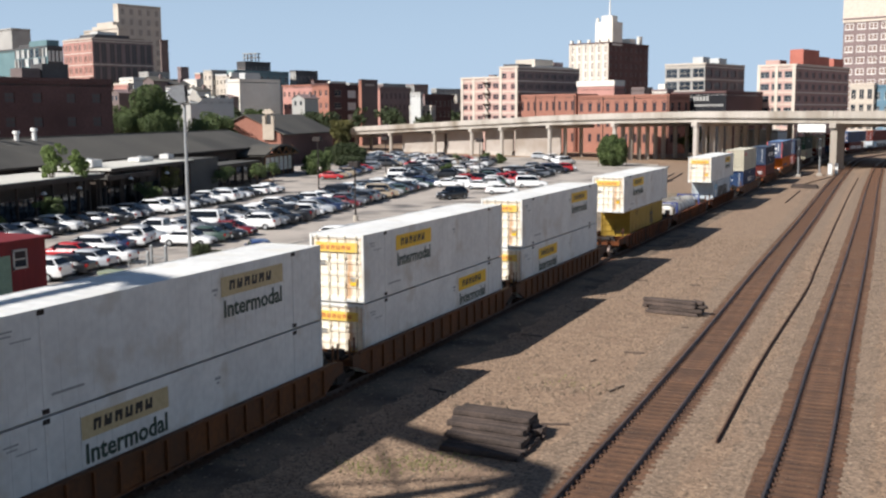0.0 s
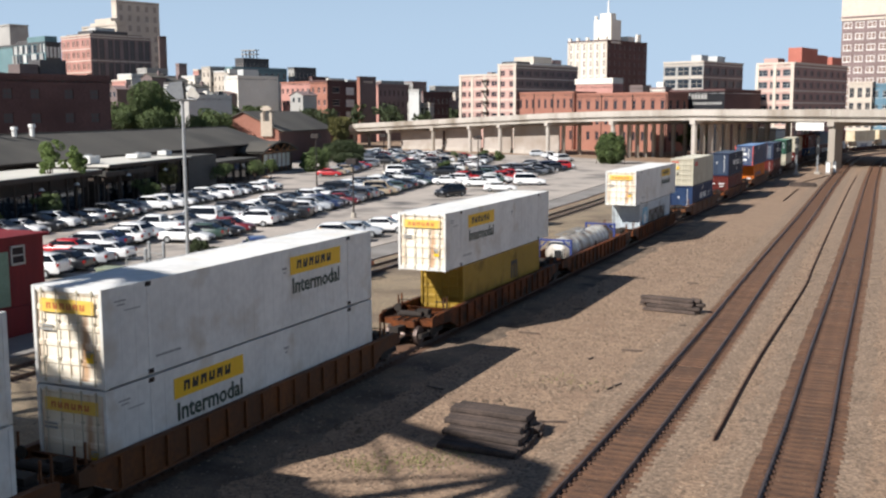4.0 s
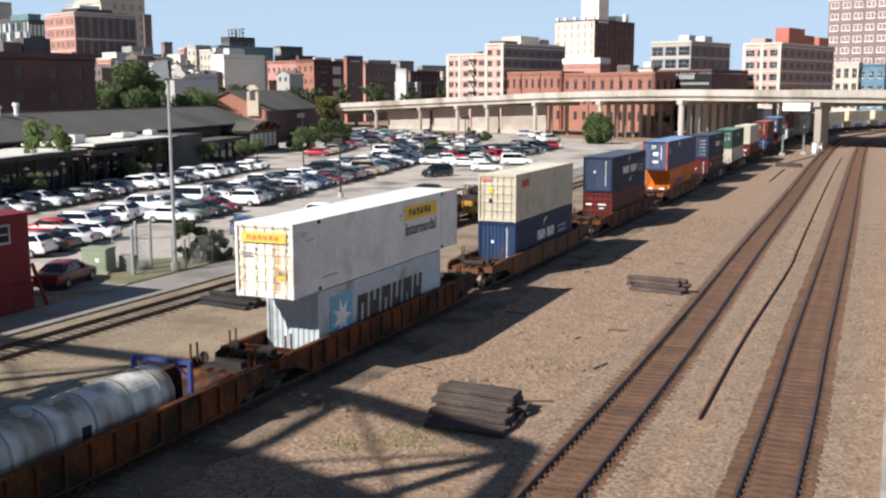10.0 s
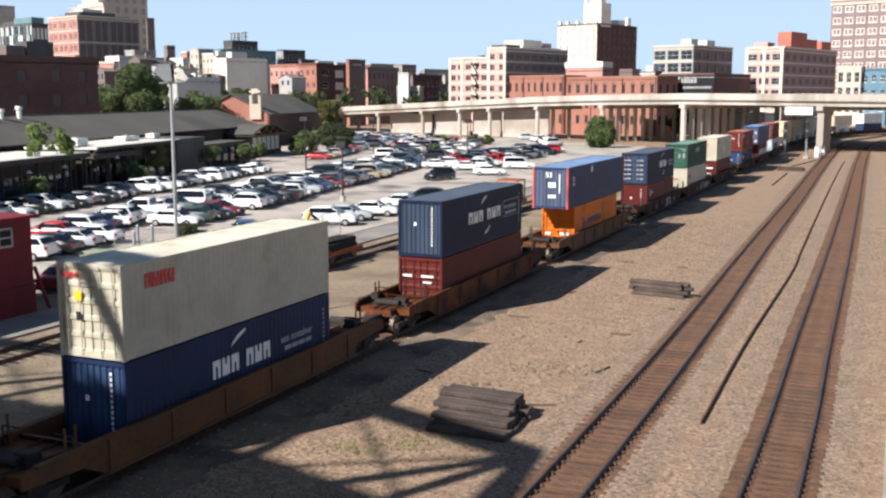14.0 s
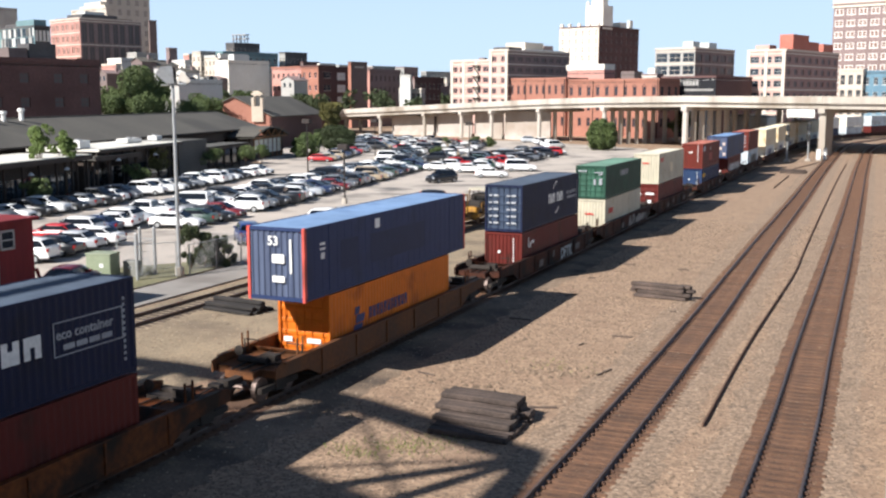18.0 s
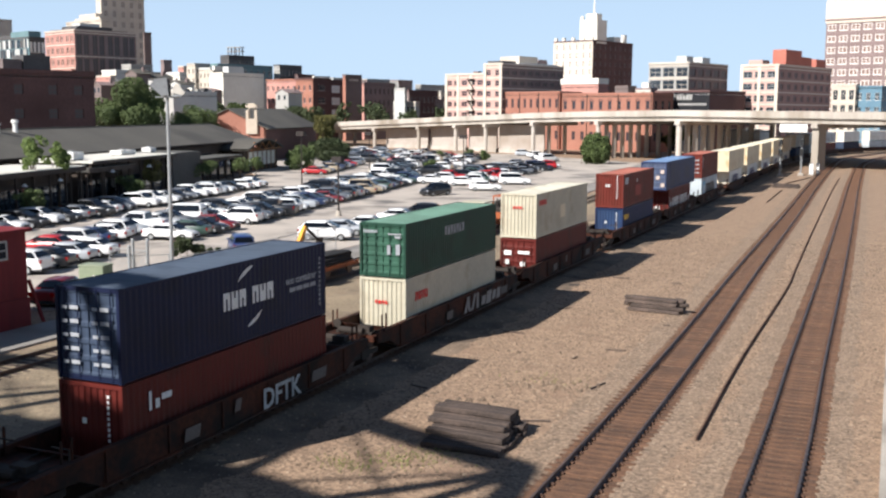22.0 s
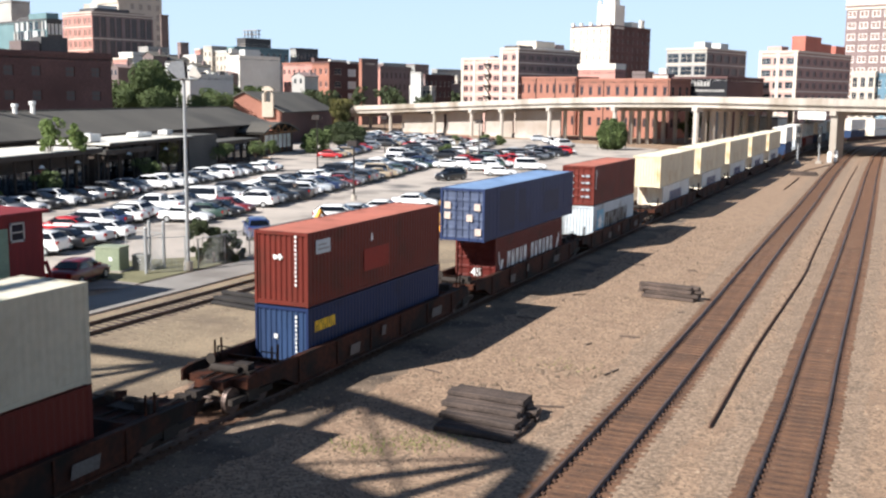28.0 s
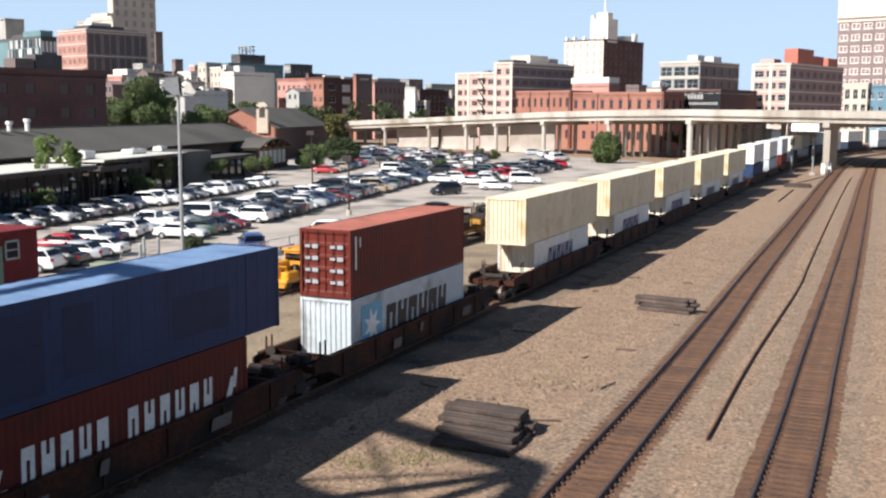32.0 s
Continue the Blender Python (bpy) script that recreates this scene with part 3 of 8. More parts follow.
def container(label, color, length=12.19, width=2.44, height=2.896, posts=None, doors=True, smooth_sides=False, far=False):
    """A shipping container, y along it, z from its floor; its doors are at the low-y end."""
    c = thing("shipping_container", label, "shipping container", group="containers on the train")
    L, W, H = length / 2, width / 2, height
    m = PAINTS[color]
    post_m = posts or m
    body = Shape()
    n = int(length / (0.28 if not smooth_sides else 0.6))
    depth = 0.018 if not smooth_sides else 0.008
    xo, xi = W - 0.012, W - 0.012 - depth
    y0, y1 = -L + 0.16, L - 0.16
    step = (y1 - y0) / n
    prof = []
    for k in range(n):
        a = y0 + k * step
        if smooth_sides:
            prof += [(a, xo), (a + step * 0.9, xo), (a + step * 0.92, xi), (a + step * 0.98, xi)]
        else:
            prof += [(a, xo), (a + step * 0.28, xo), (a + step * 0.5, xi), (a + step * 0.78, xi)]
    prof.append((y1, xo))
    zb, zt = 0.16, H - 0.08
    for s in (-1, 1):
        for (ya, xa), (yb, xb) in zip(prof, prof[1:]):
            q = [(s * xa, ya, zb), (s * xb, yb, zb), (s * xb, yb, zt), (s * xa, ya, zt)]
            body.face(q if s > 0 else q[::-1])
    # roof with shallow pressings
    top = Shape()
    k = int(length / 0.6)
    for i in range(k):
        a, b = y0 + i * (y1 - y0) / k, y0 + (i + 1) * (y1 - y0) / k
        mid = (a + b) / 2
        top.face([(-W + 0.05, a, H - 0.03), (W - 0.05, a, H - 0.03), (W - 0.05, mid, H - 0.015), (-W + 0.05, mid, H - 0.015)])
        top.face([(-W + 0.05, mid, H - 0.015), (W - 0.05, mid, H - 0.015), (W - 0.05, b, H - 0.03), (-W + 0.05, b, H - 0.03)])
    part("roof_sheet", top, LIT_ROOF[color], c)
    body.face([(-W + 0.03, -L + 0.03, 0.14), (-W + 0.03, L - 0.03, 0.14), (W - 0.03, L - 0.03, 0.14), (W - 0.03, -L + 0.03, 0.14)])
    body.face([(W - 0.05, L - 0.05, 0.1), (-W + 0.05, L - 0.05, 0.1), (-W + 0.05, L - 0.05, H - 0.05), (W - 0.05, L - 0.05, H - 0.05)])
    part("side_wall", body, m, c)
    for s in () if far else (-1, 1):
        part("bottom_rail", Shape().box(min(s * W, s * (W - 0.06)), max(s * W, s * (W - 0.06)), -L + 0.1, L - 0.1, 0.03, 0.17), m, c)
        part("top_rail", Shape().box(min(s * W, s * (W - 0.06)), max(s * W, s * (W - 0.06)), -L + 0.1, L - 0.1, H - 0.1, H - 0.005), m, c)
    for ys in (-1, 1):
        for s in (-1, 1):
            x0, x1 = sorted((s * W, s * (W - 0.12)))
            a, b = sorted((ys * L, ys * (L - 0.17)))
            part("corner_post", Shape().soft(x0, x1, a, b, 0.0, H, 0.01), post_m, c)
        a, b = sorted((ys * (L - 0.02), ys * (L - 0.12)))
        part("end_header", Shape().box(-W + 0.12, W - 0.12, a, b, H - 0.14, H - 0.01), m, c)
        part("end_sill", Shape().box(-W + 0.12, W - 0.12, a, b, 0.02, 0.18), m, c)
    yd = -L + 0.06
    if doors:
        for s in (-1, 1):
            d = Shape()
            x0, x1 = sorted((s * 0.012, s * (W - 0.13)))
            rise, prof = (H - 0.32) / 5, [(0.18, 0.0)]
            for k in range(5):
                z = 0.18 + k * rise
                prof += [(z + 0.06, 0.0), (z + 0.11, 0.035), (z + rise - 0.11, 0.035), (z + rise - 0.06, 0.0)]
            prof.append((H - 0.14, 0.0))
            for (za, da), (zb_, db) in zip(prof, prof[1:]):
                d.face([(x0, yd + da, za), (x1, yd + da, za), (x1, yd + db, zb_), (x0, yd + db, zb_)])
            for x in (x0, x1):
                d.face([(x, yd, 0.18), (x, yd, H - 0.14), (x, yd + 0.06, H - 0.14), (x, yd + 0.06, 0.18)])
            door = part("door", d, END_PAINTS.get(color, m), c)
            for k in () if far else (0.3, 0.72):
                x = s * W * k
                r = Shape().tube((x, yd - 0.05, 0.06), (x, yd - 0.05, H - 0.05), 0.02, n=6)
                for z in (0.12, 0.8, 1.9, H - 0.12):
                    r.box(x - 0.05, x + 0.05, yd - 0.06, yd - 0.01, z - 0.03, z + 0.03)
                part("lock_rod", r, PAINTS["bone"] if color in ("white", "cream", "bone", "grey") else m, door)
    else:
        d = Shape()
        k = 9
        step = (2 * W - 0.24) / k
        for i in range(k):
            a = -W + 0.12 + i * step
            for xa, ya, xb, yb in ((a, yd, a + step * 0.3, yd), (a + step * 0.3, yd, a + step * 0.45, yd + 0.045), (a + step * 0.45, yd + 0.045, a + step * 0.85, yd + 0.045), (a + step * 0.85, yd + 0.045, a + step, yd)):
                d.face([(xa, ya, 0.18), (xb, yb, 0.18), (xb, yb, H - 0.14), (xa, ya, H - 0.14)])
        part("end_wall", d, END_PAINTS.get(color, m), c)
    return c


def tank_container(label):
    """A long low tank between two blue end-frames, with walkway boards on top."""
    c = thing("tank_container", label, "tank container", group="containers on the train")
    L, W, H, R, Z = 5.85, 1.22, 2.1, 0.94, 1.06
    for ys in (-1, 1):
        a, b = sorted((ys * L, ys * (L - 0.16)))
        for s in (-1, 1):
            x0, x1 = sorted((s * W, s * (W - 0.15)))
            part("frame_post", Shape().soft(x0, x1, a, b, 0, H, 0.02), FRAME_BLUE, c)
        part("frame_beam", Shape().box(-W + 0.15, W - 0.15, a, b, H - 0.15, H - 0.02), FRAME_BLUE, c)
        part("frame_sill", Shape().box(-W + 0.15, W - 0.15, a, b, 0.02, 0.16), FRAME_BLUE, c)
        for s in (-1, 1):
            part("frame_brace", Shape().beam((s * 1.06, ys * (L - 0.08), H - 0.6), (s * 0.55, ys * (L - 0.08), H - 0.15), 0.08, 0.08), FRAME_BLUE, c)
    t = Shape()
    e = L - 0.22
    rings = [(-e, 0.0), (-e + 0.03, 0.4), (-e + 0.14, 0.72), (-e + 0.34, 0.89), (-e + 0.6, R), (e - 0.6, R), (e - 0.34, 0.89), (e - 0.14, 0.72), (e - 0.03, 0.4), (e, 0.0)]
    n = 40
    for (ya, ra), (yb, rb) in zip(rings, rings[1:]):
        for k in range(n):
            p, q = k * math.tau / n, (k + 1) * math.tau / n
            t.face([(math.cos(p) * ra, ya, Z + math.sin(p) * ra), (math.cos(p) * rb, yb, Z + math.sin(p) * rb),
                    (math.cos(q) * rb, yb, Z + math.sin(q) * rb), (math.cos(q) * ra, ya, Z + math.sin(q) * ra)])
    tank = part("tank", t, TANK_WHITE, c, smooth=True)
    for y in (-4.6, -3.2, -1.6, 0.0, 1.6, 3.2, 4.6):
        r = Shape()
        for k in range(n):
            p, q = k * math.tau / n, (k + 1) * math.tau / n
            for ya, yb, ra, rb in ((y - 0.035, y + 0.035, R + 0.025, R + 0.025), (y - 0.035, y - 0.035, R, R + 0.025), (y + 0.035, y + 0.035, R + 0.025, R)):
                r.face([(math.cos(p) * ra, ya, Z + math.sin(p) * ra), (math.cos(q) * ra, ya, Z + math.sin(q) * ra),
                        (math.cos(q) * rb, yb, Z + math.sin(q) * rb), (math.cos(p) * rb, yb, Z + math.sin(p) * rb)])
        part("band", r, GREYSTEEL, tank)
    for x, y0, y1 in ((-1.0, -2.9, 0.4), (-0.62, -1.4, 2.6), (-1.02, 0.9, 2.7), (-0.3, -3.3, -0.6)):
        part("walkway", Shape().box(x, x + 0.36, y0, y1, H - 0.1, H - 0.06), LANEGREY, c, "dull grey boards of a tank walkway")
    for y in (-2.6, 0.2, 2.4):
        part("walkway_bracket", Shape().beam((-1.0, y, H - 0.14), (0.1, y, H - 0.14), 0.06, 0.06), GREYSTEEL, c)
    part("manhole", Shape().tube((0.1, -0.4, 1.9), (0.1, -0.4, 2.14), 0.28, n=16), GREYSTEEL, c)
    part("valve", Shape().tube((0.1, 0.6, 1.9), (0.1, 0.6, 2.12), 0.15, n=12), GREYSTEEL, c)
    part("valve_box", Shape().soft(-0.1, 0.4, -e - 0.06, -e + 0.2, 0.75, 1.3, 0.04), BLACKPAINT, c)
    part("warning_plate", Shape().box(R - 0.02, R + 0.02, 1.0, 1.35, 0.9, 1.25), BLACKPAINT, tank)
    for s in (-1, 1):
        part("bottom_rail", Shape().beam((s * 1.1, -L + 0.1, 0.1), (s * 1.1, L - 0.1, 0.1), 0.1, 0.14), FRAME_BLUE, c)
    for y in (-3.6, 0.0, 3.6):
        part("saddle", Shape().box(-0.8, 0.8, y - 0.12, y + 0.12, 0.05, 0.32), FRAME_BLUE, c)
    return c


def place(ob, s, z=0.0):
    """Puts a thing on the moving train, s metres along the track at the start."""
    MOVERS.append((ob, s, z))
    ob.matrix_basis = on_train(s, 0, z)
    return ob


FLOOR = 0.36


def stack(s, low, top, low_h=2.896, s_top=None):
    """A lower container in the well and one above."""
    z = FLOOR
    if low is not None:
        place(low, s, z)
        z += low_h + 0.04
    if top is not None:
        place(top, s if s_top is None else s_top, z)


def long_white(label, along_side=9.8, panel=None):
    """A 53-foot white container with yellow and dark marks on its side and doors."""
    c = container(label, "white", 16.15, 2.6, 2.896, smooth_sides=True)
    W, L = 1.3, 8.07
    y = along_side - L
    mark(c, RIGHT_FACE, (W + 0.002, y, 1.9), [(0, 3.7, 0, 0.66)], panel or YELLOW_MARK, "yellow_panel")
    mark(c, RIGHT_FACE, (W + 0.01, y + 0.45, 2.08), letters(6, 2.6, 0.32, 0.3, 0.03), BLACK_MARK, "trade_mark")
    words("Intermodal", 0.8, GREEN_MARK, c, Matrix.Translation((W + 0.002, y + 0.1, 1.2)) @ RIGHT_FACE)
    mark(c, RIGHT_FACE, (W + 0.002, -L + 0.5, 2.45), [(0, 0.5, 0, 0.05), (0.1, 0.45, -0.12, -0.07), (0.4, 1.1, -0.3, -0.26)], FAINT_MARK, "number_bar")
    mark(c, RIGHT_FACE, (W + 0.002, -L + 2.2, 0.5), [(0, 1.2, 0, 0.07)], FAINT_MARK, "number_bar")
    mark(c, NEAR_FACE, (-1.0, -L - 0.002, 2.15), [(0, 2.0, 0, 0.4)], FADED_PANEL, "yellow_panel")
    mark(c, NEAR_FACE, (-0.75, -L - 0.012, 2.25), letters(6, 1.5, 0.18), DOOR_RED, "trade_mark")
    mark(c, NEAR_FACE, (-1.05, -L - 0.002, 1.6), [(0, 0.5, 0, 0.07), (0, 0.5, 0.12, 0.18), (1.7, 1.95, -0.7, -0.5)], FAINT_MARK, "number_bar")
    mark(c, NEAR_FACE, (0.65, -L - 0.002, 0.75), [(0, 0.3, 0, 0.3)], YELLOW_MARK, "sticker")
    for yy in (-6.1, 6.1):
        mark(c, RIGHT_FACE, (W - 0.012, yy - 0.06, 0.17), [(0, 0.12, 0, 2.6)], PAINTS["white"], "lift_post", 0.016)
    mark(c, RIGHT_FACE, (W + 0.002, 1.2, 2.15), [(0, 0.3, 0, 0.09), (0.08, 0.22, -0.14, -0.07)], FAINT_MARK, "number_bar")
    # reinforcing posts at the forty-foot points, where the lift castings sit
    for yy in (-6.1, 6.1):
        for z in (2.72, 0.06):
            part("corner_casting", Shape().box(W - 0.02, W + 0.012, yy - 0.12, yy + 0.12, z, z + 0.14), GRIME, c)
    return c


# ---- the consist, from its front to its rear ----
# centre, well length, whether the joint before and behind it is articulated, car paint
UNITS = [(25.8, 16.2, True, True, YELLOWCAR), (45.4, 16.2, True, True, YELLOWCAR), (64.9, 16.2, True, False, YELLOWCAR),
         (89.3, 14.9, False, True, RUSTCAR), (108.9, 14.9, True, True, RUSTCAR), (128.3, 14.9, True, False, RUSTCAR),
         (151.97, 14.9, False, False, YELLOWCAR), (175.6, 14.9, False, False, RUSTCAR), (199.4, 14.9, False, False, YELLOWCAR),
         (222.95, 14.9, False, True, DARKCAR), (242.7, 14.9, True, True, DARKCAR), (262.4, 14.9, True, False, DARKCAR),
         (286.2, 14.9, False, True, DARKCAR), (306.1, 14.9, True, True, DARKCAR), (325.8, 14.9, True, False, DARKCAR),
         (349.5, 14.9, False, True, DARKCAR), (369.3, 14.9, True, True, DARKCAR), (388.9, 14.9, True, True, DARKCAR),
         (408.6, 14.9, True, True, DARKCAR), (428.3, 14.9, True, False, DARKCAR), (452.0, 14.9, False, True, DARKCAR),
         (471.7, 14.9, True, True, DARKCAR), (491.4, 14.9, True, True, DARKCAR), (511.1, 14.9, True, True, DARKCAR),
         (530.8, 14.9, True, False, DARKCAR), (554.5, 14.9, False, True, DARKCAR), (574.2, 14.9, True, True, DARKCAR), (593.9, 14.9, True, False, DARKCAR),
         (617.6, 14.9, False, True, DARKCAR), (637.3, 14.9, True, False, DARKCAR)]
CAR_LABEL = {YELLOWCAR.name: "faded yellow double-stack well car, rusty and dirty", RUSTCAR.name: "rust-brown ribbed double-stack well car",
             DARKCAR.name: "dark weathered brown double-stack well car"}
DOOR_MARK = surface("worn_pale_door_print", (168, 172, 176), (128, 130, 136), 0.6, fine=16, bump=0)
SPRAY = surface("white_spray_paint", (170, 160, 152), (120, 108, 100), 0.7, fine=9, bump=0)
FADEDPATCH = surface("faded_paint_patch", (112, 104, 98), (84, 74, 68), 0.8, fine=9, bump=0)
for at, well, joint_a, joint_b, color in UNITS:
    ra = 9.7 if joint_a else 10.75
    rb = 9.7 if joint_b else 10.75
    car = well_car(CAR_LABEL[color.name], color, well, ra, rb, None if joint_a else 9.6, 9.8 if joint_b else 9.6, not joint_a, not joint_b, far=at > 400, plain=at > 140)
    place(car, at)
    if at == 222.95:
        words("DFTK", 1.05, surface("pale_spray_paint", (196, 198, 196), (150, 150, 148), 0.7, bump=0), car, Matrix.Translation((1.56, 0.9, 0.42)) @ RIGHT_FACE, "graffiti")
    if at == 242.7:
        # a large letter and blots sprayed in white on the side
        for y0, w, k in ((0.5, 0.32, 0.45), (1.15, 0.3, -0.3), (1.5, 0.3, 0.42), (2.3, 0.32, 0.0)):
            mark(car, RIGHT_FACE, (1.547, y0, 0.45), [(0, w, 0, 0.85, k)], SPRAY, "graffiti_stroke")
        for y0, w, z, h in ((3.0, 0.6, 0.5, 0.5), (3.75, 0.75, 0.45, 0.7), (4.7, 0.5, 0.55, 0.5), (5.4, 0.55, 0.5, 0.6)):
            mark(car, RIGHT_FACE, (1.547, y0, z), [(0, w, 0, h, 0.15)], SPRAY, "graffiti_stroke")
    if color is DARKCAR and 200 < at < 340:
        for y0, w, z in ((-4.6, 0.8, 0.55), (-1.8, 0.35, 0.8), (3.4, 1.1, 0.6)):
            mark(car, RIGHT_FACE, (1.545, y0 + (at % 3), z), [(0, w, 0, 0.42, 0.1)], FADEDPATCH, "paint_patch")

# three units with two long white containers each
for at, a, b in ((25.8, 3.2, 9.75), (45.4, 10.0, 3.0), (64.9, 3.0, 9.8)):
    tone = FADED_YELLOW if at == 25.8 else None
    stack(at, long_white("long white intermodal container, yellow panel and dark green lettering", a, tone), long_white("long white intermodal container, yellow panel, stacked on another", b, tone))
# white over yellow
low = container("yellow forty-foot container with a dark mark", "yellow")
mark(low, RIGHT_FACE, (1.222, 1.0, 1.2), [(0, 0.22, 0, 0.95), (0.42, 0.64, 0, 0.95), (0.84, 1.06, 0, 0.95), (0, 1.06, 0.8, 1.02)], BLACK_MARK, "trade_mark")
top = long_white("long white intermodal container overhanging a yellow one", 2.9)
stack(89.3, low, top, s_top=88.85)
# a tank
place(tank_container("long white tank container between blue frames"), 108.2, FLOOR)
# white over pale grey
low = container("pale grey forty-foot container with a light blue star", "grey", doors=False)
star = Shape()
for k in range(7):
    a, b = k * math.tau / 7, (k + 0.5) * math.tau / 7
    c0 = (k - 0.5) * math.tau / 7
    star.prism([(0, 0), (0.34 * math.cos(c0), 0.34 * math.sin(c0)), (0.8 * math.cos(a), 0.8 * math.sin(a)), (0.34 * math.cos(b), 0.34 * math.sin(b))], 0, 0.006)
STAR = star.mesh("star_mark", WHITE_MARK)


def grey_marks(c):
    mark(c, RIGHT_FACE, (1.222, -5.15, 0.62), [(0, 1.9, 0, 1.9)], CYAN_MARK, "star_panel", 0.004)
    part("star_mark", STAR, None, c, at=Matrix.Translation((1.23, -4.2, 1.55)) @ RIGHT_FACE)
    mark(c, RIGHT_FACE, (1.222, -2.85, 1.0), letters(6, 6.8, 1.15, 0.2, 0.1), BLACK_MARK, "trade_mark")


grey_marks(low)
stack(128.28, low, long_white("long white intermodal container overhanging a pale grey one"), s_top=128.3)


def navy_marks(c, y, w=3.4, small=3.0, framed=True):
    """A white trade name of six shapes between two swooshes, and small print."""
    g = letters(3, w * 0.45, 0.62, 0.2)
    mark(c, RIGHT_FACE, (1.222, y, 1.3), g, WHITE_MARK, "trade_mark")
    mark(c, RIGHT_FACE, (1.222, y + w * 0.55, 1.3), g, WHITE_MARK, "trade_mark")
    for flip in (1, -1):
        arc, prev = Shape(), None
        for k in range(11):
            f = k / 10
            a = math.pi * (0.55 + 0.4 * f)
            x, v = 1.15 * math.cos(a) * flip, (0.75 * math.sin(a)) * flip
            t = 0.16 * math.sin(math.pi * min(1, f + 0.12)) * flip
            q = ((x, v), (x, v - t))
            if prev:
                arc.face([(p[0], p[1], 0.006) for p in ((prev[0], q[0], q[1], prev[1]) if flip > 0 else (prev[0], q[0], q[1], prev[1]))])
            prev = q
        part("swoosh_mark", arc, WHITE_MARK, c, at=Matrix.Translation((1.222, y + w / 2 + 0.35 * flip, 1.6 + 0.35 * flip)) @ RIGHT_FACE)
    words("eco container", 0.4, DOOR_MARK, c, Matrix.Translation((1.222, small + 0.1, 1.62)) @ RIGHT_FACE)
    mark(c, RIGHT_FACE, (1.222, small, 1.2), [(0.35 + 0.5 * k, 0.78 + 0.5 * k, 0.1, 0.26) for k in range(4)], DOOR_MARK, "small_print")
    mark(c, RIGHT_FACE, (1.222, 5.55, 0.45), column(11, 0.1, 0.1, 2.0), DOOR_MARK, "number_bar")
    if framed:
        mark(c, RIGHT_FACE, (1.222, small, 1.15), [(0, 2.75, 0, 0.035), (0, 2.75, 0.93, 0.965), (0, 0.04, 0.035, 0.93), (2.71, 2.75, 0.035, 0.93)], DOOR_MARK, "frame_line")


def end_print(c, color=WHITE_MARK, L=6.095, z=2.2):
    mark(c, NEAR_FACE, (0.62, -L + 0.02, z), [[(0, 0.08, -1.6 + 0.17 * k, -1.5 + 0.17 * k) for k in range(12)]], color, "number_bar")
    mark(c, NEAR_FACE, (-0.35, -L + 0.02, z), [(0, 0.16, -0.6, -0.42)], color, "sticker")


# bone over navy
low = container("navy forty-foot container with white marks", "blue", doors=False)
navy_marks(low, -1.8, 3.6, 2.35, False)
end_print(low)
top = container("bone-coloured forty-foot container with a red mark", "bone")
mark(top, RIGHT_FACE, (1.222, -5.06, 2.05), letters(4, 1.5, 0.45, 0.15), RED_MARK, "trade_mark")
mark(top, NEAR_FACE, (-1.05, -6.1, 2.45), letters(4, 0.75, 0.17), RED_MARK, "trade_mark")
mark(top, NEAR_FACE, (-0.55, -6.1, 1.75), [(0, 0.26, 0, 0.3)], YELLOW_MARK, "sticker")
mark(top, NEAR_FACE, (-0.52, -6.1, 1.15), [(0, 0.2, 0, 0.26)], BLACK_MARK, "sticker")
stack(151.97, low, top)
# navy over red
low = container("red forty-foot container with double doors", "red", height=2.591)
mark(low, NEAR_FACE, (-0.95, -6.1, 1.6), [(0, 0.5, 0, 0.12), (1.0, 1.7, 0, 0.12), (1.1, 1.6, -0.3, -0.2)], WHITE_MARK, "number_bar")
top = container("navy forty-foot container with white marks", "navy", doors=False)
navy_marks(top, -2.5, 5.0, 2.8)
end_print(top)
stack(175.6, low, top, 2.591)
# long blue over orange
low = container("orange forty-foot container with a dark blue mark", "orange")
mark(low, RIGHT_FACE, (1.222, -4.1, 0.95), [(0, 0.75, 0, 0.3, 0.1), (0.2, 0.95, 0.36, 0.7, 0.1), (0.1, 0.5, 0.74, 1.05, 0.1)], BLUE_MARK, "flag_mark")
mark(low, RIGHT_FACE, (1.222, -2.66, 1.3), letters(11, 3.9, 0.5, 0.3), BLUE_MARK, "trade_mark")
mark(low, NEAR_FACE, (-0.95, -6.1, 0.85), [(0, 0.4, 0, 0.2), (1.1, 1.75, 0, 0.2)], WHITE_MARK, "sticker")


PATCH_BLUE = paint("overpainted_blue", (39, 50, 80), (34, 43, 67))
FRESH_RED = paint("fresh_red_paint_patch", (142, 44, 34), (120, 44, 34))
STICKER = surface("weathered_white_sticker", (204, 188, 176), (164, 142, 128), 0.6, fine=20, bump=0)


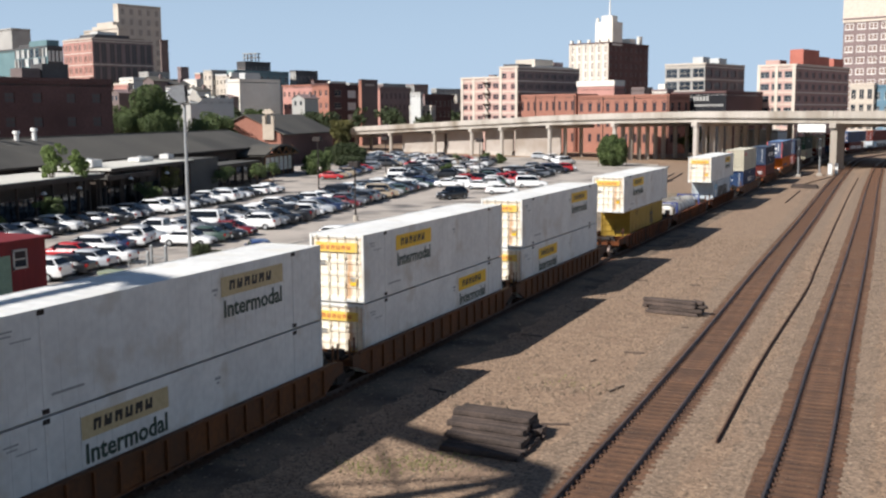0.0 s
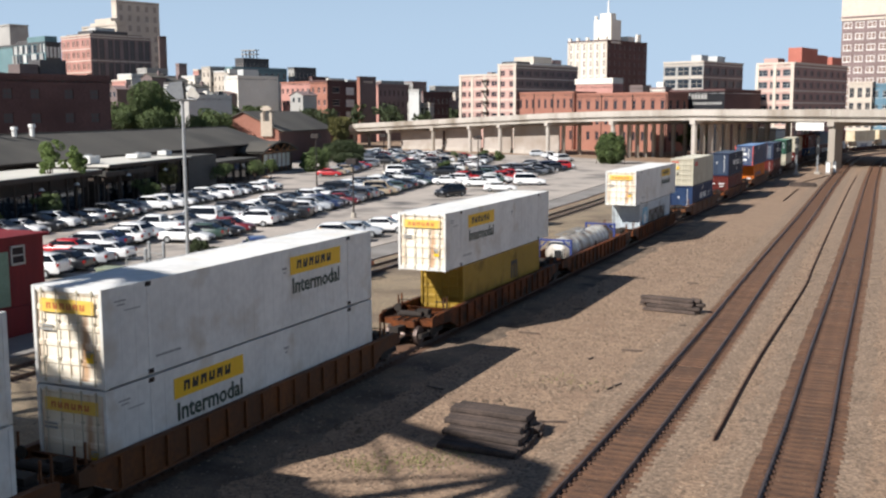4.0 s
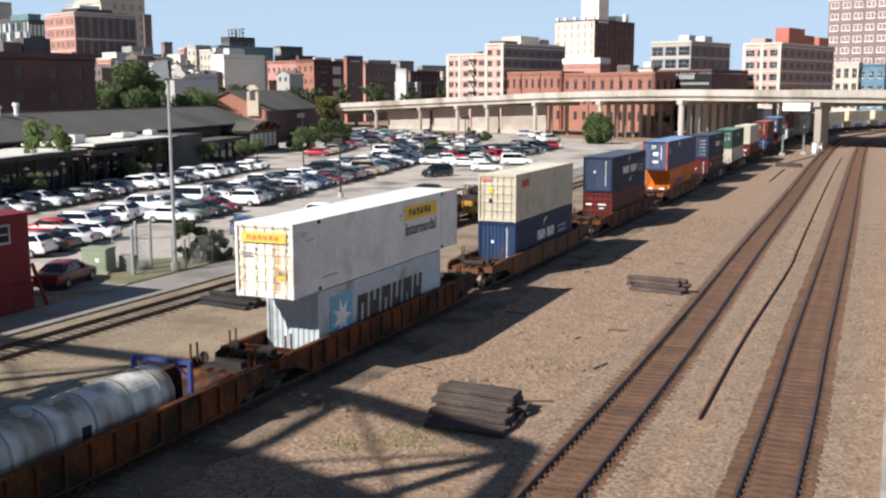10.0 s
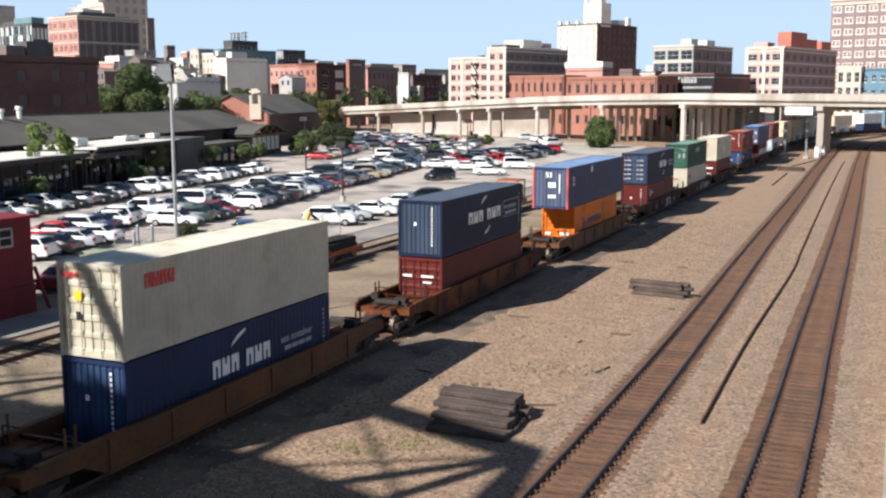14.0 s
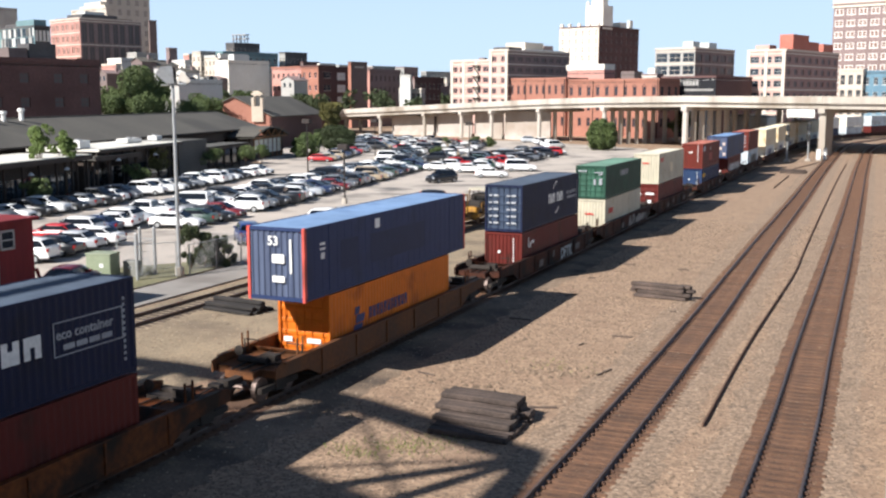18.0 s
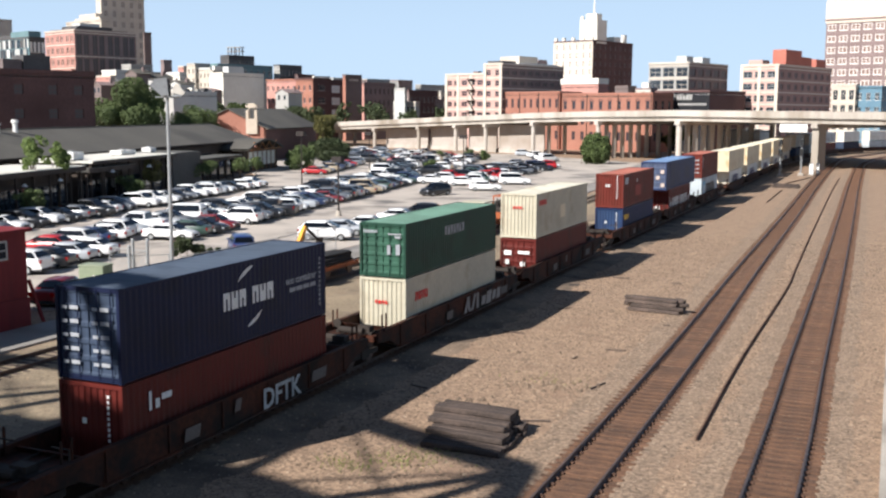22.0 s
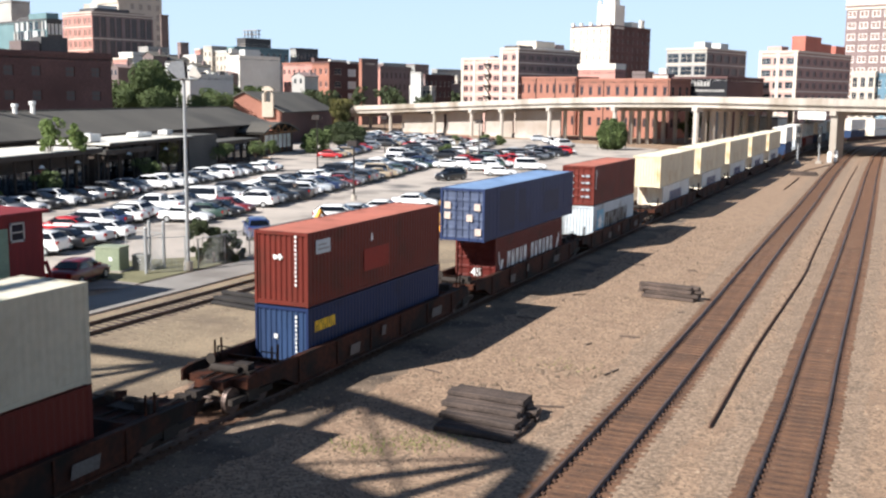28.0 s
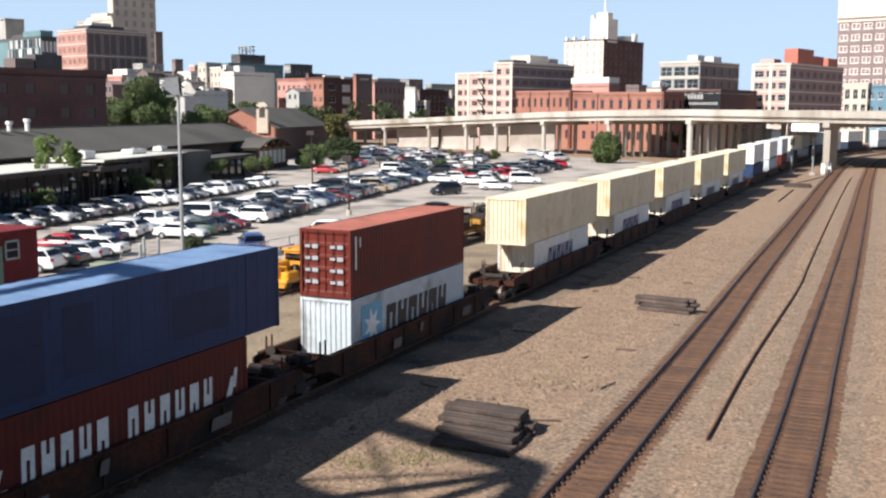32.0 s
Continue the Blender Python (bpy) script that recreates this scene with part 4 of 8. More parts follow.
def long_blue(label, posts):
    c = container(label, "mid_blue", 16.15, 2.6, 2.896, posts=posts, doors=posts is None, smooth_sides=True)
    for y in (-6.1, 6.1):
        for s in (-1, 1):
            x0, x1 = sorted((s * 1.25, s * 1.306))
            part("lift_post", Shape().box(x0, x1, y - 0.1, y + 0.1, 0.02, 2.88), PAINTS["mid_blue"], c)
    for y0, w, z0, h in ((-5.2, 1.5, 0.9, 1.2), (-2.6, 5.6, 0.8, 1.25)) if posts else ((-5.7, 2.4, 0.3, 2.3), (-2.6, 1.2, 0.5, 2.0), (2.0, 3.0, 0.6, 1.4)):
        mark(c, RIGHT_FACE, (1.29, y0, z0), [(0, w, 0, h)], PATCH_BLUE, "painted_patch", 0.004)
    if posts is None:
        for x, z in ((-1.05, 1.75), (-1.05, 1.2), (0.7, 1.7), (0.75, 0.35), (0.25, 1.1)):
            mark(c, NEAR_FACE, (x, -8.09, z), [(0, 0.36, 0, 0.38)], STICKER, "sticker")
        return c
    mark(c, NEAR_FACE, (0.62, -8.05, 1.4), [(0, 0.09, -0.3, 1.05)], WHITE_MARK, "number_bar")
    mark(c, RIGHT_FACE, (1.302, -2.2, 2.25), [(0, 0.45, 0, 0.42)], WHITE_MARK, "sticker")
    mark(c, RIGHT_FACE, (1.302, -6.9, 2.1), [(0, 0.4, 0, 0.1), (0, 0.4, -0.2, -0.1), (0.05, 0.35, -0.55, -0.3)], WHITE_MARK, "number_bar")
    mark(c, NEAR_FACE, (-0.15, -8.09, 1.5), [(0, 0.55, 0, 0.35)], WHITE_MARK, "sticker")
    mark(c, NEAR_FACE, (-0.15, -8.09, 0.75), [(0, 0.55, 0, 0.25)], WHITE_MARK, "sticker")
    return c


top = long_blue("long blue container with red corner posts", CORNER_RED)
words("53", 0.5, WHITE_MARK, top, Matrix.Translation((-0.35, -8.09, 2.2)) @ NEAR_FACE)
stack(199.38, low, top)
# navy over red with graffiti on its car
low = container("red forty-foot container with white print", "red", height=2.591, doors=False)
mark(low, RIGHT_FACE, (1.222, -4.9, 1.55), [(0, 0.12, 0, 0.6), (0.3, 0.5, 0, 0.3), (0.6, 1.1, 0.2, 0.4)], WHITE_MARK, "number_bar")
end_print(low, z=1.9)
top = container("navy forty-foot container, white marks on doors", "navy")
navy_marks(top, -0.9, 3.2, 3.0, False)
for x in (-0.95, 0.2):
    for k in range(5):
        mark(top, NEAR_FACE, (x, -6.1, 0.5 + 0.42 * k), [(0, 0.2, 0, 0.1), (0.3, 0.62, 0, 0.12)], DOOR_MARK, "number_bar")
stack(222.95, low, top, 2.591)
# green over bone
low = container("bone-coloured forty-foot container with a red mark", "bone", doors=False)
mark(low, RIGHT_FACE, (1.222, -5.0, 1.7), letters(4, 1.5, 0.42, 0.15), RED_MARK, "trade_mark")
mark(low, NEAR_FACE, (-0.4, -6.08, 1.65), letters(4, 0.7, 0.17), RED_MARK, "trade_mark")
top = container("green forty-foot container with double doors", "green", height=2.591)
mark(top, RIGHT_FACE, (1.222, -1.4, 1.55), letters(7, 2.7, 0.46, 0.34), DOOR_MARK, "trade_mark")
mark(top, NEAR_FACE, (-1.0, -6.1, 2.1), letters(7, 0.75, 0.14), DOOR_MARK, "trade_mark")
mark(top, NEAR_FACE, (0.3, -6.1, 2.05), [(0, 0.7, 0, 0.06), (0.35, 0.65, -0.16, -0.06), (0.4, 0.62, -0.95, -0.45), (-0.05, 0.12, -0.95, -0.5)], DOOR_MARK, "number_bar")
stack(242.7, low, top, 2.896)
# cream over red
low = container("red forty-foot container with white print on its doors", "red", height=2.591)
mark(low, NEAR_FACE, (-0.95, -6.1, 1.5), [(0, 0.5, 0, 0.3), (0.95, 1.75, 0.1, 0.3), (0.1, 0.35, -0.6, -0.3), (1.1, 1.5, -0.7, -0.4)], WHITE_MARK, "number_bar")
top = container("bone-coloured forty-foot container with a red mark", "bone", doors=False)
mark(top, RIGHT_FACE, (1.222, -5.5, 2.1), letters(4, 1.6, 0.34, 0.2), RED_MARK, "trade_mark")
mark(top, NEAR_FACE, (-0.4, -6.08, 1.9), letters(4, 0.7, 0.17), RED_MARK, "trade_mark")
mark(top, RIGHT_FACE, (1.222, -0.8, 0.9), [(0, 1.2, 0, 0.9)], PAINTS["cream"], "patch")
stack(262.4, low, top, 2.591)
# brown-red over blue
low = container("blue forty-foot container with a yellow mark", "blue", height=2.591, doors=False)
mark(low, RIGHT_FACE, (1.222, -5.6, 1.6), letters(5, 1.6, 0.42, 0.18), YELLOW_MARK, "trade_mark")
end_print(low, z=1.9)
top = container("brownish-red forty-foot container with a white mark", "brown_red", doors=False)
mark(top, RIGHT_FACE, (1.222, -5.5, 2.0), [(0, 1.1, 0, 0.55)], PAINTS["grey"], "patch")
mark(top, RIGHT_FACE, (1.23, -5.4, 2.1), [(0.05, 0.9, 0.05, 0.12), (0.05, 0.7, 0.22, 0.28)], FAINT_MARK, "small_print")
mark(top, RIGHT_FACE, (1.222, -1.6, 0.75), [(0, 2.3, 0, 0.95)], FRESH_RED, "paint_patch", 0.004)
mark(top, RIGHT_FACE, (1.222, -0.9, 2.0), [(-0.1, 0.1, 0, 0.2), (-0.05, 0.05, 0.2, 0.32)], WHITE_MARK, "sticker")
end_print(top, z=2.4)
mark(top, NEAR_FACE, (-0.05, -6.08, 1.9), [(-0.12, 0.12, -0.05, 0.05), (-0.05, 0.05, -0.12, 0.12)], WHITE_MARK, "sticker")
stack(286.2, low, top, 2.591)
# long blue over dark red with large white letters
low = container("dark red forty-foot container with large white marks", "red")
mark(low, RIGHT_FACE, (1.222, -5.5, 0.85), [(0, 0.12, 0.5, 1.25, -0.15), (0.12, 0.5, 0.25, 0.75, 0.2), (0.0, 0.7, 0.0, 0.2, 0.15)], WHITE_MARK, "bird_mark")
mark(low, RIGHT_FACE, (1.222, -4.2, 0.9), letters(5, 3.5, 1.05, 0.34, 0.03), WHITE_MARK, "trade_mark")
mark(low, RIGHT_FACE, (1.222, -0.1, 0.9), letters(6, 4.4, 1.05, 0.38, 0.03), WHITE_MARK, "trade_mark")
mark(low, RIGHT_FACE, (1.222, 4.8, 1.0), [(0, 0.3, 0, 0.7, 0.3), (0.36, 0.55, 0.3, 0.95, 0.15)], WHITE_MARK, "flag_mark")
words("45", 0.62, WHITE_MARK, low, Matrix.Translation((-0.25, -6.11, 0.75)) @ NEAR_FACE)
top = long_blue("long blue container with white stickers", None)
stack(306.1, low, top)
# red over pale grey
low = container("pale grey forty-foot container with a light blue star", "grey", doors=False)
grey_marks(low)
top = container("brownish-red forty-foot container, white print on doors", "brown_red")
for x in (-0.95, 0.25):
    for k in range(4):
        mark(top, NEAR_FACE, (x, -6.1, 0.6 + 0.5 * k), [(0, 0.25, 0, 0.12), (0.34, 0.62, -0.02, 0.15)], DOOR_MARK, "number_bar")
mark(top, RIGHT_FACE, (1.222, -5.7, 1.2), [(0, 0.14, 0, 1.4), (0.4, 0.5, 0.9, 1.35)], WHITE_MARK, "number_bar")
stack(325.8, low, top)
# long cream over white
for at in (349.5, 369.3, 388.9, 408.6, 428.3):
    low = container("white forty-foot container with blue marks", "white", height=2.591, doors=False)
    mark(low, RIGHT_FACE, (1.222, -3.4, 0.95), letters(6, 5.6, 1.0, 0.25, 0.2), BLUE_MARK, "trade_mark")
    top = container("long cream container, rust-stained, on a white one", "cream", 16.15, 2.6, 2.896, smooth_sides=True, doors=False)
    stack(at, low, top, 2.591)
for at, a, b in ((452.0, "blue", "white"), (471.7, "grey", "white"), (491.4, "red", "grey"), (511.1, "navy", "white"), (530.8, "grey", "white"), (554.5, "blue", "white"),
                 (574.2, "white", "white"), (593.9, "navy", "white"), (617.6, "grey", "white"), (637.3, "red", "white")):
    stack(at, container(a + " forty-foot container low in a well car", a, far=True), container(b + " forty-foot container stacked on another", b, far=True))

# ---- concrete viaduct across the tracks ----
def deck_section(wide, a, b, za, zb, name, viaduct):
    """One span: slab, edge beam and parapet between two points of the viaduct's line."""
    a, b = Vector((*a, 0)), Vector((*b, 0))
    d = (b - a).normalized()
    n = Vector((d.y, -d.x, 0))          # towards the camera's side
    def q(p, off, z):
        v = p + n * off
        return (v.x, v.y, z)
    def slab(o0, o1, z0, z1, nm, mat):
        sh = Shape()
        A = [q(a, o0, za + z0), q(a, o1, za + z0), q(a, o1, za + z1), q(a, o0, za + z1)]
        B = [q(b, o0, zb + z0), q(b, o1, zb + z0), q(b, o1, zb + z1), q(b, o0, zb + z1)]
        for k in range(4):
            j = (k + 1) % 4
            sh.face([A[k], A[j], B[j], B[k]])
        sh.face(A[::-1])
        sh.face(B)
        part(nm, sh, mat, viaduct)
    slab(0.0, -wide, -0.45, 0.0, "deck", CONCRETE)
    slab(-0.35, -0.75, -1.5, -0.46, "edge_beam", VIADUCT)
    slab(0.12, -0.34, -0.62, -0.46, "deck_lip", VIADUCT)
    slab(0.25 - wide, -wide - 0.1, -1.5, -0.46, "edge_beam", VIADUCT)
    slab(0.3, -0.05, -0.44, 0.95, "parapet", VIADUCT)
    slab(0.1 - wide, -wide - 0.25, -0.44, 0.95, "parapet", VIADUCT)
    slab(-3.2, -3.7, -1.4, -0.46, "girder", VIADUCT)
    slab(-7.2, -7.7, -1.4, -0.46, "girder", VIADUCT)
    slab(-12.2, -12.7, -1.4, -0.46, "girder", VIADUCT)
    for o in (18.2, 26.2, 35.2):
        if o < wide:
            slab(-o, -o - 0.5, -1.4, -0.46, "girder", VIADUCT)


def pier(viaduct, p, d, z, wide=1.1, solid=False, deep=36.0):
    """A bent of three round-cornered columns under a cap beam."""
    n = Vector((d.y, -d.x))
    cap = Shape()
    c0, c1 = p + n * 0.5, p - n * (deep + 0.4)
    cap.beam((c0.x, c0.y, z - 1.95), (c1.x, c1.y, z - 1.95), wide, 0.9)
    part("cap_beam", cap, VIADUCT, viaduct)
    if solid:
        a, e = p - n * 0.2, p - n * 3.4
        part("wall_pier", Shape().beam((a.x, a.y, (z - 2.7) / 2), (e.x, e.y, (z - 2.7) / 2), wide, z - 2.1), VIADUCT, viaduct)
    for off in () if solid else [-o for o in ((0.3, 3.2, 6.0, 9.0, 12.0, 15.0, 18.0, 22.5, 27.0, 35.4, 43.0) if deep > 30 else (0.3, 6.0, 12.0)) if o < deep]:
        c = p + n * off
        s = Shape()
        r = wide * 0.42
        pts = [(c.x + r * math.cos(k * math.pi / 4 + 0.39), c.y + r * math.sin(k * math.pi / 4 + 0.39)) for k in range(8)]
        s.prism(pts, -0.3, z - 2.38)
        part("column", s, VIADUCT, viaduct)


INFILL = surface("stained_wall_concrete", (182, 173, 164), (160, 150, 141), 0.9, fine=3, coarse=0.15, bump=0.2, stain=(150, 138, 126), stain_scale=0.12)


def build_viaduct():
    v = thing("viaduct", "pale concrete road viaduct on columns crossing the tracks", "bridge", kind="structure")
    line = [(36, 205, 10.2), (10, 213, 10.4), (-14.9, 221, 10.6), (-45.2, 237, 10.8), (-67.5, 250, 10.5), (-88, 261, 10.0),
            (-105, 270, 9.3), (-117, 277, 8.85), (-132, 284, 8.2), (-150, 290, 7.4), (-172, 298, 6.5), (-200, 312, 5.4)]
    for k, ((x0, y0, z0), (x1, y1, z1)) in enumerate(zip(line, line[1:])):
        deck_section(44.0 if k < 4 else 33.0 if k == 4 else 16.0, (x1, y1), (x0, y0), z1, z0, "span", v)
    for i in range(1, len(line) - 1):
        a, b = Vector(line[i - 1][:2]), Vector(line[i + 1][:2])
        d = (a - b).normalized()
        pier(v, Vector(line[i][:2]), d, line[i][2], 1.4 if i == 2 else 1.6 if i == 3 else 1.3, i == 2, 44.0 if i < 5 else 16.0)
    # walls between the columns under the low end
    for (x0, y0, z0), (x1, y1, z1) in zip(line[5:-3], line[6:-2]):
        a, b = Vector((x1, y1)), Vector((x0, y0))
        d = (b - a).normalized()
        n = Vector((d.y, -d.x))
        a, b = a - n * 5.0 + d * 0.6, b - n * 5.0 - d * 0.6
        w = Shape()
        m = -n * 0.3
        w.prism([(a.x, a.y), (b.x, b.y), (b.x + m.x, b.y + m.y), (a.x + m.x, a.y + m.y)], -0.3, min(z0, z1) - 1.6)
        part("infill_wall", w, INFILL, v)
        lo = Shape()
        a, b = a + n * 0.35, b + n * 0.35
        lo.prism([(a.x, a.y), (b.x, b.y), (b.x + m.x, b.y + m.y), (a.x + m.x, a.y + m.y)], -0.3, 0.9)
        part("plinth", lo, VIADUCT, v)
    # sign panels hung on the parapet beside the tracks
    for x0, x1 in ((-22.0, -16.4),):
        s = Shape()
        f = lambda x: 221 + (x + 14.9) * (237 - 221) / (-45.2 + 14.9) - 0.55
        s.prism([(x0, f(x0)), (x1, f(x1)), (x1, f(x1) + 0.15), (x0, f(x0) + 0.15)], 7.35, 8.95)
        tagged(part("wall_panel", s, WHITEPAINT), "white panel under the edge of the viaduct", "panel")


build_viaduct()


# ---- signals by the tracks ----
def signal(x, y, tall):
    t = thing("railway_signal", "grey railway signal mast with black heads", "signal", pose(x, y, -0.2), group="railway signals")
    part("mast", Shape().tube((0, 0, 0), (0, 0, tall), 0.11, n=10), GREYSTEEL, t)
    part("foundation", Shape().soft(-0.5, 0.5, -0.5, 0.5, 0, 0.45, 0.05), CONCRETE, t)
    for k in range(2):
        h = Shape().soft(-0.35, 0.35, -0.45, -0.2, tall - 1.3 - 1.8 * k, tall - 0.1 - 1.8 * k, 0.08)
        part("signal_head", h, BLACKPAINT, t)
    lad = Shape()
    for s in (-0.2, 0.2):
        lad.tube((s, 0.25, 0), (s, 0.25, tall - 0.5), 0.02, n=5)
    for k in range(int(tall / 0.35)):
        lad.tube((-0.2, 0.25, 0.3 + 0.35 * k), (0.2, 0.25, 0.3 + 0.35 * k), 0.012, n=5)
    part("ladder", lad, GREYSTEEL, t)


signal(-18.9, 196, 6.8)
signal(-15.6, 200, 6.8)
for x, y, w in ((-13.9, 202, 0.8), (-13.0, 205, 0.6)):
    b = thing("signal_cabinet", "pale grey lineside equipment cabinet", "cabinet", pose(x, y, -0.2), group="lineside cabinets")
    part("cabinet_body", Shape().soft(-w / 2, w / 2, -0.4, 0.4, 0.15, 2.2, 0.04), GREYSTEEL, b)
    part("cabinet_door", Shape().box(-w / 2 + 0.06, w / 2 - 0.06, -0.425, -0.4, 0.3, 2.05), WHITEPAINT, b)
    part("plinth", Shape().box(-w / 2 - 0.05, w / 2 + 0.05, -0.45, 0.45, 0, 0.15), CONCRETE, b)

# ---- the town behind: houses on one street grid ----
GRID_A = Vector((-0.954, 0.3))      # along the sunlit fronts, to the left
GRID_B = Vector((0.3, 0.954))       # along the shaded sides, away
# muted, lifted tones with some distance haze mixed into the colours
BRICKS = {
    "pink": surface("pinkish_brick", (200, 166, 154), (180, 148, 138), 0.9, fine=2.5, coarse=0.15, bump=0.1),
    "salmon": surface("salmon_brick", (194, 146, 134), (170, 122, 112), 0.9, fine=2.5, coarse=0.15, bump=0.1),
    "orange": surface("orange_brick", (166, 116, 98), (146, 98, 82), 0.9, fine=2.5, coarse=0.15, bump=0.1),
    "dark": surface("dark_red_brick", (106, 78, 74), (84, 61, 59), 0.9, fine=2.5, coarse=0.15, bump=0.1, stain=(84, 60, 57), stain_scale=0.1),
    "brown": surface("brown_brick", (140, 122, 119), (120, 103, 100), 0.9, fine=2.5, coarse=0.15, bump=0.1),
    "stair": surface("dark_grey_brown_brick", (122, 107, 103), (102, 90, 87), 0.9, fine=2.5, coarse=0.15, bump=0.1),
    "beige": surface("beige_limestone", (204, 193, 178), (184, 174, 160), 0.9, fine=2.5, coarse=0.15, bump=0.1),
    "white": surface("white_glazed_brick", (236, 230, 218), (216, 208, 194), 0.8, fine=2.5, coarse=0.15, bump=0.1),
    "grey": surface("grey_render", (176, 174, 168), (152, 150, 146), 0.9, fine=2.5, coarse=0.15, bump=0.1),
    "lightgrey": surface("light_grey_render", (206, 206, 202), (184, 184, 180), 0.9, fine=2.5, coarse=0.15, bump=0.1),
    "charcoal": surface("charcoal_cladding", (90, 88, 88), (74, 72, 72), 0.8, fine=2.5, coarse=0.15, bump=0.1),
    "black": surface("black_painted_brick", (24, 25, 31), (18, 19, 24), 0.85, fine=2.5, coarse=0.15, bump=0.1),
    "bell": surface("pale_sandstone", (204, 190, 172), (180, 166, 148), 0.9, fine=2.5, coarse=0.3, bump=0.1),
    "teal": surface("teal_cladding", (112, 140, 142), (90, 118, 122), 0.6, fine=2.5, coarse=0.15, bump=0.05),
    "redbox": surface("red_orange_brick", (190, 118, 100), (166, 98, 84), 0.9, fine=2.5, coarse=0.15, bump=0.1),
    "salmonside": surface("greyed_red_brick", (164, 136, 131), (144, 117, 113), 0.9, fine=2.5, coarse=0.15, bump=0.1),
    "sky": surface("sky_blue_render", (104, 136, 152), (88, 118, 136), 0.9, fine=2.5, coarse=0.15, bump=0.1),
}
TRIM = surface("pale_stone_trim", (214, 201, 186), (194, 182, 167), 0.85, fine=3, bump=0.05)


def tower(label, category, corner, w1, w2, h, wall, side=None, base=0.0, rows=0, cols1=0, cols2=0, trim=False, glass=None,
          first=2.5, win=(0.55, 0.55), cornice=0.5, name="building", arched=False, parapet=0.9, roof=None, double=False, win2=None, glass2=None, frame=None, frame2=None, pilasters=(), rows2=None, bold=1.0):
    """A block with its sunlit front (w1 wide, to the left of the corner) and its shaded side (w2 deep); windows set into both."""
    b = thing(name, label, category, pose(corner[0], corner[1], 0))
    A, B = GRID_A, GRID_B
    P = [Vector((0, 0)), B * w2, A * w1 + B * w2, A * w1]
    def wall_sheet(a, d, wide, cols, nm, mat, out, win, glass, edge, rows):
        """A wall with real openings for its windows."""
        sh = Shape()
        holes = []
        if rows and cols:
            cw, ch = wide / cols, (h - base - first - 1.2) / rows
            for r in range(rows):
                for c in range(cols):
                    groups = ((0.28,), (0.72,)) if double else ((0.5,),)
                    for (mid,) in groups:
                        ww = cw * win[0] * (0.42 if double else 1)
                        u0 = c * cw + cw * mid - ww / 2
                        z0 = base + first + r * ch + ch * (1 - win[1]) / 2
                        holes.append((u0, u0 + ww, z0, z0 + ch * win[1]))
        at = lambda u, z, k=0.0: (a.x + d.x * u + out.x * k, a.y + d.y * u + out.y * k, z)
        zs = sorted({base - 1.0, h} | {z for q in holes for z in q[2:]})
        for z0, z1 in zip(zs, zs[1:]):
            here = sorted({(u0, u1) for u0, u1, a0, a1 in holes if a0 <= z0 + 1e-6 and a1 >= z1 - 1e-6})
            u = 0.0
            for u0, u1 in here + [(wide, wide)]:
                if u0 - u > 1e-4:
                    sh.face([at(u, z0), at(u0, z0), at(u0, z1), at(u, z1)])
                u = u1
        for u0, u1, z0, z1 in holes:
            for p, q, r, t in (((u0, z0), (u1, z0), (u1, z0), (u0, z0)), ((u1, z1), (u0, z1), (u0, z1), (u1, z1)), ((u0, z1), (u0, z0), (u0, z0), (u0, z1)), ((u1, z0), (u1, z1), (u1, z1), (u1, z0))):
                sh.face([at(*p), at(*q), at(*r, -0.25), at(*t, -0.25)])
        wl = part(nm, sh, mat, b)
        shared = {}
        for u0, u1, z0, z1 in holes:
            key = (round(u1 - u0, 3), round(z1 - z0, 3))
            if key not in shared:
                g = Shape()
                W, H = key
                D = lambda u, z, k: (d.x * u - out.x * k, d.y * u - out.y * k, z)
                g.face([D(0, 0, 0.2), D(W, 0, 0.2), D(W, H, 0.2), D(0, H, 0.2)], 0)
                for x0, x1, y0, y1 in ((0, W, 0, 0.09 * bold), (0, W, H - 0.09 * bold, H), (0, 0.08 * bold, 0.09 * bold, H - 0.09 * bold), (W - 0.08 * bold, W, 0.09 * bold, H - 0.09 * bold), (0.08 * bold, W / 2 - 0.04 * bold, H * 0.5 - 0.05, H * 0.5 + 0.05), (W / 2 + 0.04 * bold, W - 0.08 * bold, H * 0.5 - 0.05, H * 0.5 + 0.05), (W / 2 - 0.04 * bold, W / 2 + 0.04 * bold, 0.09 * bold, H - 0.09 * bold)):
                    g.face([D(x0, y0, 0.16), D(x1, y0, 0.16), D(x1, y1, 0.16), D(x0, y1, 0.16)], 1)
                g.face([D(-0.1, -0.12, -0.05), D(W + 0.1, -0.12, -0.05), D(W + 0.1, 0.0, -0.05), D(-0.1, 0.0, -0.05)], 1)
                shared[key] = g.mesh("window", [glass or GLASS, edge or TRIM])
            o = part("window", shared[key], None, wl)
            o.location = at(u0, z0)
        if trim and rows:
            ch = (h - base - first - 1.2) / rows
            for r in range(rows + 1):
                z = base + first + r * ch - 0.2
                t = Shape()
                t.face([at(0, z, 0.12), at(wide, z, 0.12), at(wide, z + 0.4, 0.12), at(0, z + 0.4, 0.12)])
                t.face([at(0, z + 0.4, 0.12), at(wide, z + 0.4, 0.12), at(wide, z + 0.4, 0), at(0, z + 0.4, 0)])
                t.face([at(0, z, 0), at(wide, z, 0), at(wide, z, 0.12), at(0, z, 0.12)])
                part("string_course", t, TRIM, wl)
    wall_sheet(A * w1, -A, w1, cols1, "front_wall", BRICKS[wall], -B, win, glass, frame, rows)
